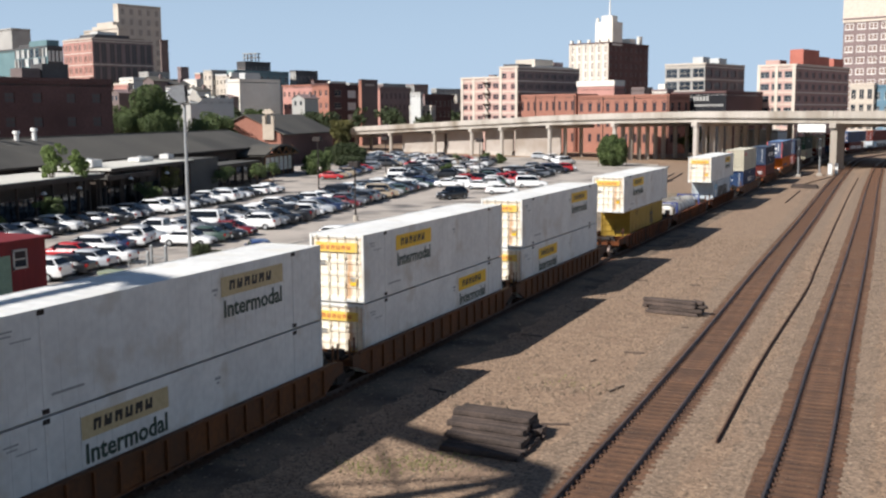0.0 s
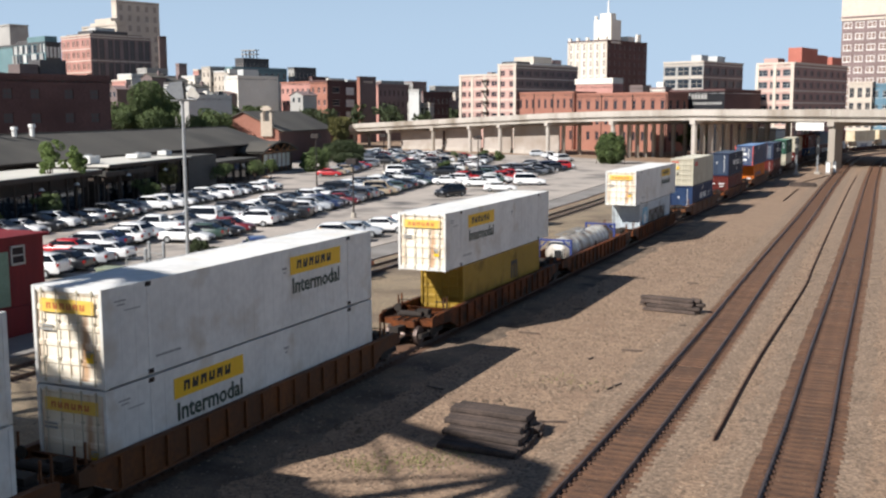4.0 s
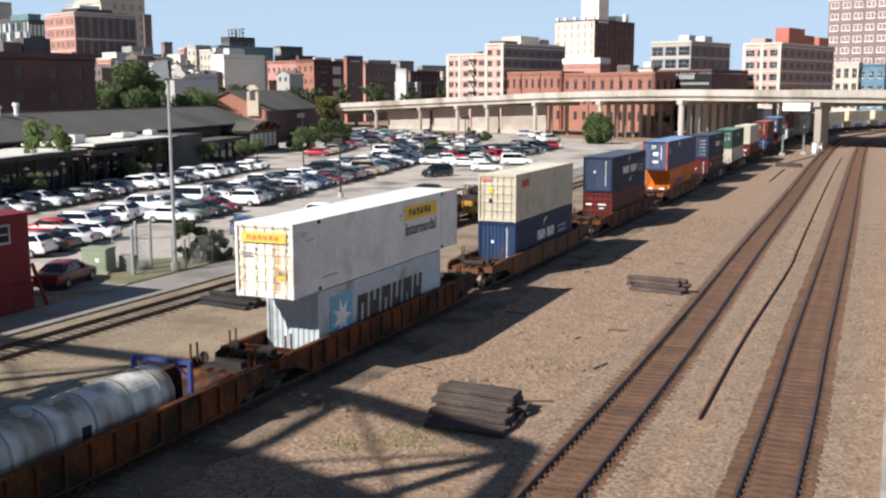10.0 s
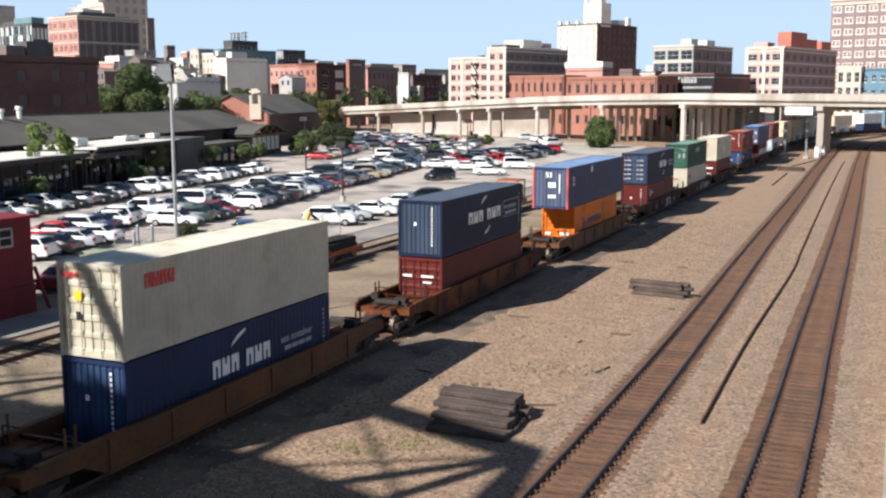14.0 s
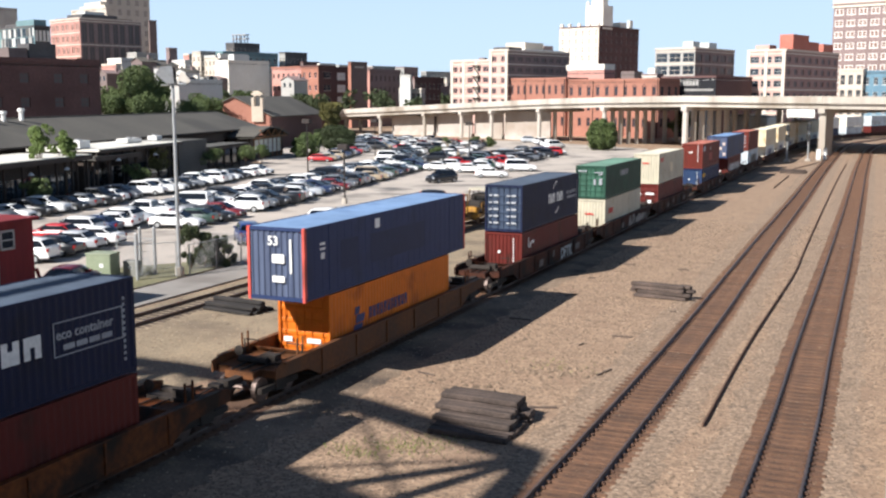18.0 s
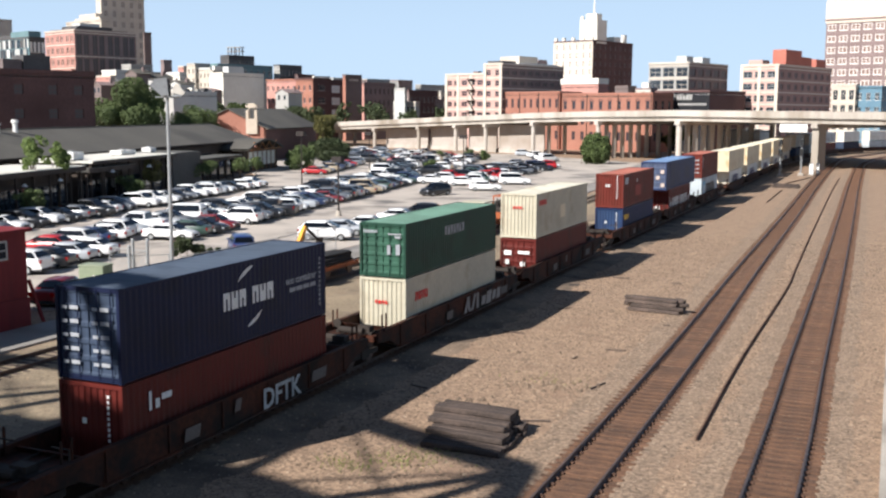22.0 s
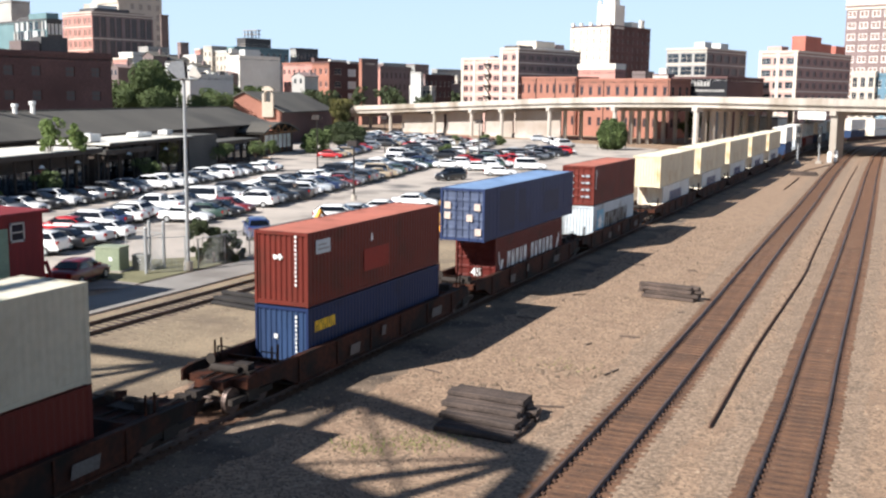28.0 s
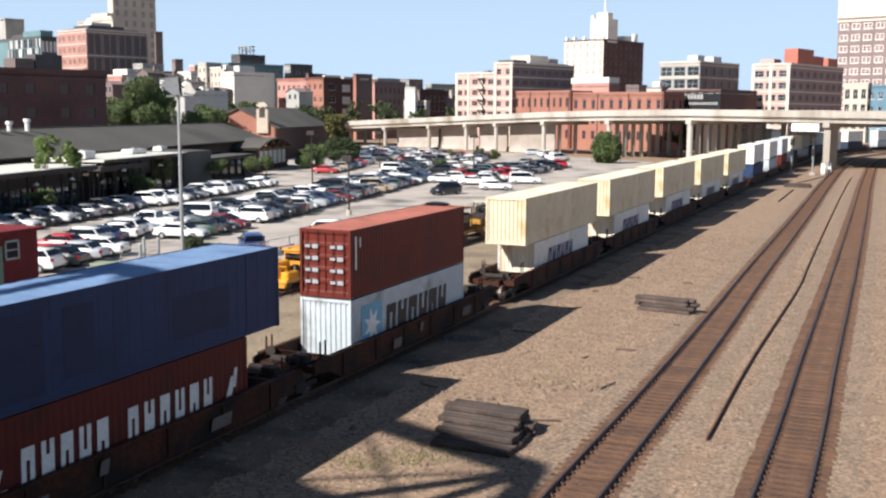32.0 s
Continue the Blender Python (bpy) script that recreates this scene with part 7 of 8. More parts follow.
MIX_COLOR = ["white"] * 12 + ["silver"] * 3 + ["grey"] * 6 + ["black"] * 13 + ["navy"] * 2 + ["red"] + ["maroon"] + ["green"] + ["tan"] * 2
MIX_KIND = ["sedan"] * 8 + ["suv"] * 6 + ["hatchback"] * 2 + ["pickup"] + ["van"]


def park_row(x0, y0, slope, y1, first=(), skip=0.08, step=2.75, turn=14, flip=None, jitter=0.25):
    """A row of cars side by side along x = x0 + slope * (y - y0)."""
    y, k = y0, 0
    while y < y1:
        if k < len(first):
            color, kind = first[k]
        else:
            color, kind = rng.choice(MIX_COLOR), rng.choice(MIX_KIND)
            if rng.random() < skip:
                y += step
                continue
        if color:
            back = rng.random() < 0.35 if flip is None else flip
            build_car(kind, color, pose(x0 + slope * (y - y0) + rng.uniform(-jitter, jitter), y, -0.1, 0, 0, turn + rng.uniform(-2.5, 2.5) + (180 if back else 0)), y > 140)
        y += step * rng.uniform(0.96, 1.05)
        k += 1


park_row(-55.3, 53.0, -0.15, 62, [("white", "suv"), ("black", "sedan"), ("silver", "sedan")], flip=True)
park_row(-60.9, 61.6, -0.2, 70, [("red", "sedan"), ("white", "suv"), ("navy", "sedan")], flip=True)
park_row(-57.4, 72.6, -0.18, 152, [("white", "sedan"), ("green", "sedan"), ("black", "sedan"), ("maroon", "sedan"), (None, None), ("white", "suv"), ("grey", "suv"), ("black", "suv"), ("black", "pickup"), ("white", "suv"), ("white", "sedan"), ("silver", "suv"), ("navy", "suv"), ("black", "sedan"), ("maroon", "sedan"), ("grey", "suv"), ("black", "suv")], skip=0.03)
park_row(-63.2, 71.2, -0.18, 154, [("white", "suv"), ("silver", "sedan"), ("white", "pickup"), ("white", "sedan"), ("grey", "sedan"), ("white", "van"), ("black", "suv"), ("white", "sedan"), ("black", "suv"), ("white", "sedan"), ("white", "sedan"), ("black", "sedan"), ("white", "suv")], skip=0.06)
park_row(-74.6, 66, -0.2, 132, [("black", "sedan"), ("grey", "suv"), ("white", "sedan"), ("black", "suv"), ("white", "suv"), ("black", "sedan"), ("grey", "sedan"), ("black", "pickup"), ("white", "sedan"), ("grey", "suv"), (None, None), ("white", "suv"), ("white", "suv"), ("white", "sedan"), ("black", "sedan"), ("grey", "sedan"), ("white", "suv"), ("white", "suv"), ("silver", "suv")], skip=0.05)
park_row(-94.6, 160, -0.3, 196, [("red", "sedan")], skip=0.05)
park_row(-76.5, 152, -0.22, 168, [("white", "suv")], skip=0.05)
park_row(-77, 170, -0.25, 232, skip=0.1)
park_row(-84.5, 168, -0.25, 236, skip=0.08)
park_row(-60.0, 146, -0.08, 202, [("white", "sedan"), ("white", "suv"), ("green", "suv"), ("white", "suv"), ("white", "sedan"), ("red", "suv"), ("red", "pickup"), ("white", "suv")], skip=0.1)
park_row(-66.0, 148, -0.08, 206, skip=0.1)
park_row(-98, 200, -0.3, 246, skip=0.15)
park_row(-106, 204, -0.3, 250, skip=0.1)
park_row(-115, 212, -0.3, 252, skip=0.12)
park_row(-124, 220, -0.3, 254, skip=0.12)
park_row(-133, 226, -0.3, 256, skip=0.15)
park_row(-72, 226, -0.5, 250, [("white", "van"), ("black", "suv"), ("white", "suv"), ("white", "suv"), ("black", "sedan")], skip=0.2, turn=60)
park_row(-88, 254, 0, 256, [("silver", "suv")])
# single cars beside the lane
for kind, color, x, y, a in (("suv", "blue", -46.6, 67.4, 130), ("suv", "white", -45.4, 78.5, 20), ("sedan", "white", -45.2, 86.3, 18), ("sedan", "white", -45.6, 93.8, 18), ("suv", "black", -45.5, 98.5, 200),
                             ("suv", "black", -56.6, 127.4, 250), ("sedan", "white", -53.5, 138, 18), ("van", "white", -54, 152, 18), ("sedan", "silver", -45.8, 82.2, 18),
                             ("sedan", "maroon", -44.6, 46.2, 105)):
    build_car(kind, color, pose(x, y, -0.1, 0, 0, a))

# parking lines between the nearer stalls
for x0, y0, slope, n in ((-55.2, 71.2, -0.18, 29), (-65.4, 69.8, -0.18, 30)):
    for k in range(n):
        y = y0 + 2.75 * k
        s = Shape().box(-2.4, 2.4, -0.05, 0.05, 0, 0.006)
        tagged(part("parking_line", s, STRIPE, at=pose(x0 + slope * (y - y0) - 2.4, y, -0.098, 0, 0, 14)), "worn white parking line", "road marking", kind="structure")


def lamp_post(label, x, y, tall, heads, material=GREYSTEEL):
    p = thing("lamp_post", label, "lamp post", pose(x, y, -0.2), group="lamp posts of the car park")
    part("pole", Shape().tube((0, 0, 0), (0, 0, tall), 0.11, 0.08, n=12), material, p)
    part("footing", Shape().tube((0, 0, 0), (0, 0, 0.7), 0.3, n=14), CONCRETE, p)
    part("cross_arm", Shape().beam((-0.9, 0, tall), (0.9, 0, tall), 0.1, 0.1), material, p)
    for s in heads:
        part("lamp_head", Shape().soft(s * 0.95 - 0.32, s * 0.95 + 0.32, -0.45, 0.3, tall - 0.1, tall + 0.5, 0.08), DARKSTEEL if s > 0 else material, p)
    return p


def hood(profile, y0, y1):
    """A lamp housing with the outline profile (x, z), as deep as y0 to y1."""
    q = Shape()
    for y in (y0, y1):
        q.face([(x, y, z) for x, z in profile])
    for (x0, z0), (x1, z1) in zip(profile, profile[1:] + profile[:1]):
        q.face([(x0, y0, z0), (x1, y0, z1), (x1, y1, z1), (x0, y1, z0)])
    return q


def floodlight_pole(x, y, tall):
    """A slim pole with two big hooded floodlights at its top, turned away from one another."""
    p = thing("floodlight_pole", "tall pale grey pole with two large hooded floodlights", "lamp post", pose(x, y, -0.2, 0, 0, 38))
    part("pole", Shape().tube((0, 0, 0), (0, 0, tall), 0.13, 0.095, n=14), GREYSTEEL, p)
    part("footing", Shape().tube((0, 0, 0), (0, 0, 0.7), 0.3, n=14), CONCRETE, p)
    part("cross_arm", Shape().beam((-0.7, 0, tall + 0.02), (0.85, 0, tall + 0.02), 0.09, 0.09), GREYSTEEL, p)
    a = part("lamp_housing", hood([(-1.02, 0.72 + tall), (-0.7, 1.12 + tall), (0.0, 1.2 + tall), (0.1, 0.12 + tall), (-0.35, 0.08 + tall)], -0.42, 0.42), GREYSTEEL, p)
    part("lens", Shape().soft(0.07, 0.24, -0.36, 0.36, tall + 0.1, tall + 0.85, 0.03), BLACKPAINT, a)
    part("bracket", Shape().beam((-0.1, -0.3, tall + 0.05), (0.1, -0.3, tall + 0.5), 0.06, 0.06), DARKSTEEL, p)
    b = part("lamp_housing", hood([(0.24, 0.3 + tall), (0.5, 0.85 + tall), (0.68, 0.83 + tall), (1.08, 0.28 + tall), (0.9, 0.12 + tall)], -0.4, 0.4), BRICKS["white"], p)
    part("lens", Shape().soft(0.3, 0.9, -0.34, 0.34, tall + 0.06, tall + 0.14, 0.02), LAMP_CLEAR, b)


floodlight_pole(-41.57, 52.5, 12.1)
for x, y, t in ((-75.6, 124.2, 8.0), (-54.5, 97, 6.0), (-90, 172, 7.0), (-66, 160, 7.0)):
    lamp_post("dark car park lamp post", x, y, t, (-0.3, 0.3), DARKSTEEL)

# ---- railway yard: loose ties, rails, machines, shed and fence ----
def rough_tie(seed, wood=None):
    """A worn tie: an eight-sided beam whose edges and ends are split and uneven."""
    q, t = random.Random(seed), Shape()
    rings = []
    for k in range(7):
        x = -1.5 + 3.0 * k / 6 + (q.uniform(-0.06, 0.06) if k in (0, 6) else 0)
        w, h = 0.15 + q.uniform(-0.015, 0.015), 0.215 + q.uniform(-0.02, 0.01)
        c = 0.035 + q.uniform(-0.012, 0.02)
        y = q.uniform(-0.012, 0.012)
        rings.append([(x + (q.uniform(-0.04, 0.04) if k in (0, 6) else 0), y + a, b) for a, b in ((-w + c, 0), (w - c, 0), (w, c), (w, h - c), (w - c, h), (-w + c, h), (-w, h - c), (-w, c))])
    for A, B in zip(rings, rings[1:]):
        for k in range(8):
            j = (k + 1) % 8
            t.face([A[k], A[j], B[j], B[k]])
    t.face(rings[0][::-1])
    t.face(rings[-1])
    return t.mesh("old_tie", wood or OLDTIE)


TIE_MESHES = [rough_tie(k) for k in range(5)]


def tie_stack(x, y, turn, layout, label, scale=1.0, meshes=None):
    """Old ties lying side by side; layout: (across, level, shift) of each."""
    s = thing("tie_stack", label, "tie stack", pose(x, y, -0.2, 0, 0, turn), group="stacks of old ties")
    r = random.Random(int(x * 10))
    for a, level, shift in layout:
        part("old_tie", r.choice(meshes or TIE_MESHES), None, s, at=Matrix.LocRotScale((shift, a, 0.21 * level), Euler((r.uniform(-0.06, 0.06), 0, r.uniform(-0.05, 0.05))), (scale, 1, 1)))


r = random.Random(21)
steps = []
for level, (first, last) in enumerate(((0, 8), (2, 8), (4, 8), (6, 8))):
    for k in range(first, last + 1):
        steps.append((0.2 + 0.34 * k + r.uniform(-0.05, 0.05), level, r.uniform(-0.1, 0.1) - 0.16 * level - 0.08))
tie_stack(-12.78, 30.75, -2, steps, "stepped pile of dark old wooden railway ties on gravel", 0.95)
tie_stack(-12.1, 58.2, -9, [(-0.3, 0, 0), (0, 0, 0.1), (0.3, 0, -0.1), (-0.25, 1, 0.25), (0.1, 1, -0.3), (0.35, 1, 0.1), (-0.2, 2, -0.2), (0.15, 2, 0.3), (-0.1, 3, -0.25), (0.1, 3, 0.15)], "uneven stack of dark old railway ties", 1.02)
tie_stack(-15.0, 166, -5, [(-0.5, 0, 0), (-0.1, 0, 0.2), (0.3, 0, -0.2), (0.7, 0, 0), (-0.3, 1, 0.1), (0.2, 1, -0.1), (0.5, 1, 0.1), (0.1, 2, 0)], "far stack of dark old railway ties", 1.2)
tie_stack(-32.3, 45.6, -6, [(-0.9, 0, 0), (-0.5, 0, 0.1), (-0.1, 0, -0.1), (0.3, 0, 0), (0.7, 0, 0.1), (-0.6, 1, 0), (-0.2, 1, 0.1), (0.3, 1, -0.1), (0, 2, 0)], "low pile of black ties beside the siding", 1.1, [rough_tie(k, BLACKTIE) for k in range(3)])


def loose_rail(pts, label):
    s = Shape()
    ribbon(s, smooth_path(pts), [(x * 0.8, z * 0.8 - 0.05) for x, z in RAIL_PROFILE])
    tagged(part("loose_rail", s, RUSTPLATE), label, "rail")


loose_rail([(-5.75, 35.3), (-5.95, 48.4), (-5.9, 69), (-6.2, 80), (-7.1, 115), (-8.1, 159), (-8.7, 195)], "long rusty spare rail lying between the tracks")
loose_rail([(-14.6, 137), (-15.0, 160)], "short rusty rail lying on gravel")
loose_rail([(-16.2, 172), (-13.2, 196)], "rusty rail beside the track")

# scattered stones and ballast
st = Shape()
r = random.Random(3)
def stone(x, y, d, z=-0.2):
    a = r.uniform(0, 6.28)
    k = [(x + d * r.uniform(0.7, 1.2) * math.cos(a + i * 1.257), y + d * r.uniform(0.7, 1.2) * math.sin(a + i * 1.257)) for i in range(5)]
    h = d * r.uniform(0.5, 1.0)
    t = (x + r.uniform(-0.2, 0.2) * d, y + r.uniform(-0.2, 0.2) * d, z + h)
    for i in range(5):
        j = (i + 1) % 5
        st.face([(*k[i], z - 0.01), (*k[j], z - 0.01), t])
for i in range(20000):
    y = 22 + 75 * r.random() ** 1.8
    x = r.uniform(-19, 0.5)
    stone(x, y, r.choice((0.03, 0.04, 0.055, 0.045)) * (1 + (y - 22) / 80))
for i in range(2600):
    y = 24 + 60 * r.random() ** 1.5
    x = r.uniform(-34, -24)
    stone(x, y, r.choice((0.04, 0.06, 0.05)))
for cx, cy, n, w in ((-12.9, 40.2, 60, 1.2), (-14.9, 36.6, 14, 0.8), (-19.0, 31.5, 20, 0.8), (-16.4, 46, 12, 2.0)):
    for i in range(n):
        stone(cx + r.gauss(0, w), cy + r.gauss(0, w * 0.5), r.uniform(0.07, 0.2))
tagged(part("loose_stones", st, BALLAST), "loose tan and grey stones on the ground", "stones", kind="stuff")
br = Shape()
for i in range(14):
    x, y, a, l = r.uniform(-18.5, -10.5), 26 + 45 * r.random(), r.uniform(0, 3.1), r.uniform(0.3, 1.3)
    br.beam((x, y, -0.15), (x + l * math.cos(a), y + l * math.sin(a), -0.15), 0.06, 0.05)
tagged(part("timber_scraps", br, OLDTIE), "scraps of dark timber on the gravel", "debris", kind="stuff")

# thin weeds in the gravel
wd = Shape()
WEED = surface("thin_dry_weeds", (132, 136, 78), (98, 104, 56), 0.9, fine=4, bump=0, island=0.3)
for cx, cy, n, w in ((-14.3, 29.4, 260, 0.7), (-15.6, 28.2, 180, 0.6), (-13.2, 30.4, 80, 0.4), (-13.0, 41.0, 60, 0.9), (-12.4, 60.5, 40, 0.7)):
    for i in range(n):
        x, y, a = cx + r.gauss(0, w), cy + r.gauss(0, w * 0.7), r.uniform(0, 6.28)
        h, d = r.uniform(0.05, 0.13), r.uniform(0.015, 0.03)
        wd.face([(x - d * math.cos(a), y - d * math.sin(a), -0.205), (x + d * math.cos(a), y + d * math.sin(a), -0.205), (x + r.uniform(-0.06, 0.06), y + r.uniform(-0.06, 0.06), -0.2 + h)])
tagged(part("weeds", wd, WEED), "thin yellowish green weeds growing in gravel", "weeds", kind="stuff")

# kerb and pale service strip on the other side of the tracks
strip = Shape().box(0.45, 9.0, -20, 330, -0.3, -0.14)
tagged(part("service_road", strip, CONCRETE), "pale gravel service road beside the tracks", "road", kind="structure")
kb = Shape().box(0.15, 0.4, -20, 330, -0.3, 0.0)
tagged(part("kerb", kb, CONCRETE), "low pale concrete kerb beside the tracks", "kerb", kind="structure")
for y, w in ((100, 0.9), (57, 0.5), (38, 0.5)):
    c = thing("lineside_box", "grey steel lineside equipment box", "equipment box", pose(0.75, y, -0.14), group="lineside boxes")
    part("box_body", Shape().soft(-0.4, 0.4, -w / 2, w / 2, 0.1, 1.5 if w > 0.6 else 0.9, 0.04), GREYSTEEL, c)
    part("plinth", Shape().box(-0.45, 0.45, -w / 2 - 0.05, w / 2 + 0.05, 0, 0.1), CONCRETE, c)

# red shed
REDWALL = surface("red_painted_boards", (132, 36, 40), (108, 30, 34), 0.75, fine=3, coarse=0.4, bump=0.15, streak=True)
shed = thing("red_shed", "dark red painted shed with a white-framed window", "shed", pose(-41.5, 40.5, -0.2))
part("shed_body", Shape().box(-5.0, 0, -14, 0, 0, 5.0), REDWALL, shed)
part("shed_roof", Shape().prism([(-5.3, -14.3), (0.25, -14.3), (0.25, 0.25), (-5.3, 0.25)], 5.0, 5.16), REDWALL, shed)
part("skirt", Shape().box(0.004, 0.12, -14, 0.0, 0, 1.5), REDWALL, shed)
win = part("shed_window", Shape().box(0.004, 0.05, -2.15, -1.4, 3.75, 4.55), GLASS, shed)
for e in ((-2.24, -2.15, 3.66, 4.64), (-1.4, -1.31, 3.66, 4.64), (-2.24, -1.31, 4.55, 4.65), (-2.24, -1.31, 3.64, 3.75), (-2.15, -1.4, 4.11, 4.18)):
    part("window_frame", Shape().box(0.004, 0.09, *e), STRIPE, win)
part("shed_door", Shape().box(0.004, 0.07, -3.2, -2.4, 1.6, 4.4), surface("pale_green_door_paint", (132, 160, 140), None, 0.6, bump=0.05), shed, "pale green door")
part("prop", Shape().beam((0.1, 0.9, 0), (0.05, 0.05, 2.4), 0.14, 0.14), REDWALL, shed)

# utility boxes and fence round a patch of grass
gp = Shape().prism([(-47.4, 47.6), (-41.25, 47.6), (-41.25, 58.5), (-43.5, 58.5), (-47.4, 53.5)], -0.3, -0.06)
tagged(part("grass_patch", gp, GRASS), "patch of dry grass beside the car park", "grass", kind="structure")
ub = thing("transformer_box", "pale green steel transformer box", "utility box", pose(-45.6, 50.1, -0.06, 0, 0, 12))
part("box_body", Shape().soft(-0.85, 0.85, -0.6, 0.6, 0.1, 1.55, 0.05), surface("pale_green_steel", (138, 148, 122), (120, 130, 106), 0.6, bump=0.05), ub)
part("pad", Shape().box(-1.0, 1.0, -0.8, 0.8, 0, 0.1), CONCRETE, ub)
part("box_lid", Shape().box(-0.88, 0.88, -0.63, 0.63, 1.5, 1.58), surface("green_steel_lid", (150, 158, 134), None, 0.6, bump=0), ub)
part("warning_label", Shape().box(0.1, 0.35, -0.615, -0.6, 0.7, 0.95), WHITE_MARK, ub)
ub = thing("meter_box", "grey steel meter box", "utility box", pose(-44.2, 51.2, -0.06, 0, 0, 12))
part("box_body", Shape().soft(-0.5, 0.5, -0.35, 0.35, 0, 1.0, 0.04), surface("weathered_grey_steel", (132, 132, 126), None, 0.6, bump=0.05), ub)
part("warning_label", Shape().box(-0.1, 0.1, -0.365, -0.35, 0.5, 0.7), WHITE_MARK, ub)


def fence(pts, tall, label, pitch=2.4):
    f = thing("chain_link_fence", label, "fence", pose(0, 0, -0.1))
    wire = Shape()
    for (ax, ay), (bx, by) in zip(pts, pts[1:]):
        a, b = Vector((ax, ay, 0)), Vector((bx, by, 0))
        n = max(1, round((b - a).length / pitch))
        for k in range(n + 1):
            p = a.lerp(b, k / n)
            part("post", Shape().tube((p.x, p.y, 0), (p.x, p.y, tall), 0.04, n=8), GREYSTEEL, f)
        part("top_rail", Shape().tube((a.x, a.y, tall - 0.05), (b.x, b.y, tall - 0.05), 0.025, n=6), GREYSTEEL, f)
        m = int((b - a).length / 0.16)
        d = (b - a) / m
        for k in range(m + 1):
            p = a + d * k
            for s in (1, -1):
                q = p + d * s * (tall - 0.2) / 0.16 * 0.16 / max(d.length, 1e-6) * 0.9
                lo, hi = (p.x, p.y, 0.05), (q.x, q.y, tall - 0.05)
                t = 1.0
                e = (b - a).normalized()
                u = (q - a).dot(e)
                if u < 0 or u > (b - a).length:
                    c = max(0.0, min((b - a).length, u))
                    w = (p - a).dot(e)
                    t = abs(c - w) / max(abs(u - w), 1e-6)
                top = Vector(lo).lerp(Vector(hi), t)
                if t > 0.03:
                    wire.beam(lo, top, 0.008, 0.008)
    tagged(part("wire_mesh", wire, GREYSTEEL, f), kind="stuff")


fence([(-47.2, 53.2), (-43.6, 52.6), (-43.0, 50.2), (-41.4, 52.0)], 2.3, "chain-link fence round the grass patch")
fence([(-41.3, 53.2), (-41.3, 73)], 2.0, "chain-link fence between lane and car park", 3.0)
for x, y, t in ((-42.9, 50.1, 2.9), (-44.9, 52.8, 2.9), (-43.4, 52.4, 3.0)):
    g = thing("gate_post", "pale steel gate post", "post", pose(x, y, -0.1), group="gate posts")
    part("post", Shape().tube((0, 0, 0), (0, 0, t), 0.1, n=10), GREYSTEEL, g)
    part("post_cap", Shape().tube((0, 0, t), (0, 0, t + 0.08), 0.12, 0.06, n=10), GREYSTEEL, g)
for x, y in ((-28.1, 46.0), (-27.6, 47.3), (-28.6, 60)):
    g = thing("stake", "rusty steel stake in the gravel", "stake", pose(x, y, -0.2), group="stakes")
    part("stake_rod", Shape().tube((0, 0, 0), (0, 0, 1.4), 0.05, n=6), RAILSTEEL, g)

# yellow track machines on the siding
MACHINE = surface("machine_yellow_paint", (190, 138, 46), (150, 106, 36), 0.6, fine=4, coarse=0.6, bump=0.05, stain=(66, 48, 30), stain_scale=0.9, stain_amount=0.6)
MACHINE2 = surface("machine_orange_paint", (178, 92, 44), (140, 72, 34), 0.6, fine=4, coarse=0.6, bump=0.05, stain=(110, 66, 34), stain_scale=0.8)
MGREEN = surface("machine_green_paint", (60, 98, 70), (46, 76, 54), 0.5, bump=0.05)


def wheels(parent, ys, rad=0.38):
    for y in ys:
        for s in (-0.75, 0.75):
            w = Shape().tube((s - 0.07, y, rad), (s + 0.07, y, rad), rad, n=18)
            part("wheel", w, RAILSTEEL, parent)


CRANE = surface("bright_crane_yellow", (236, 166, 44), (214, 144, 36), 0.5, fine=4, coarse=0.6, bump=0.05, stain=(130, 88, 34), stain_scale=0.9, stain_amount=0.15)


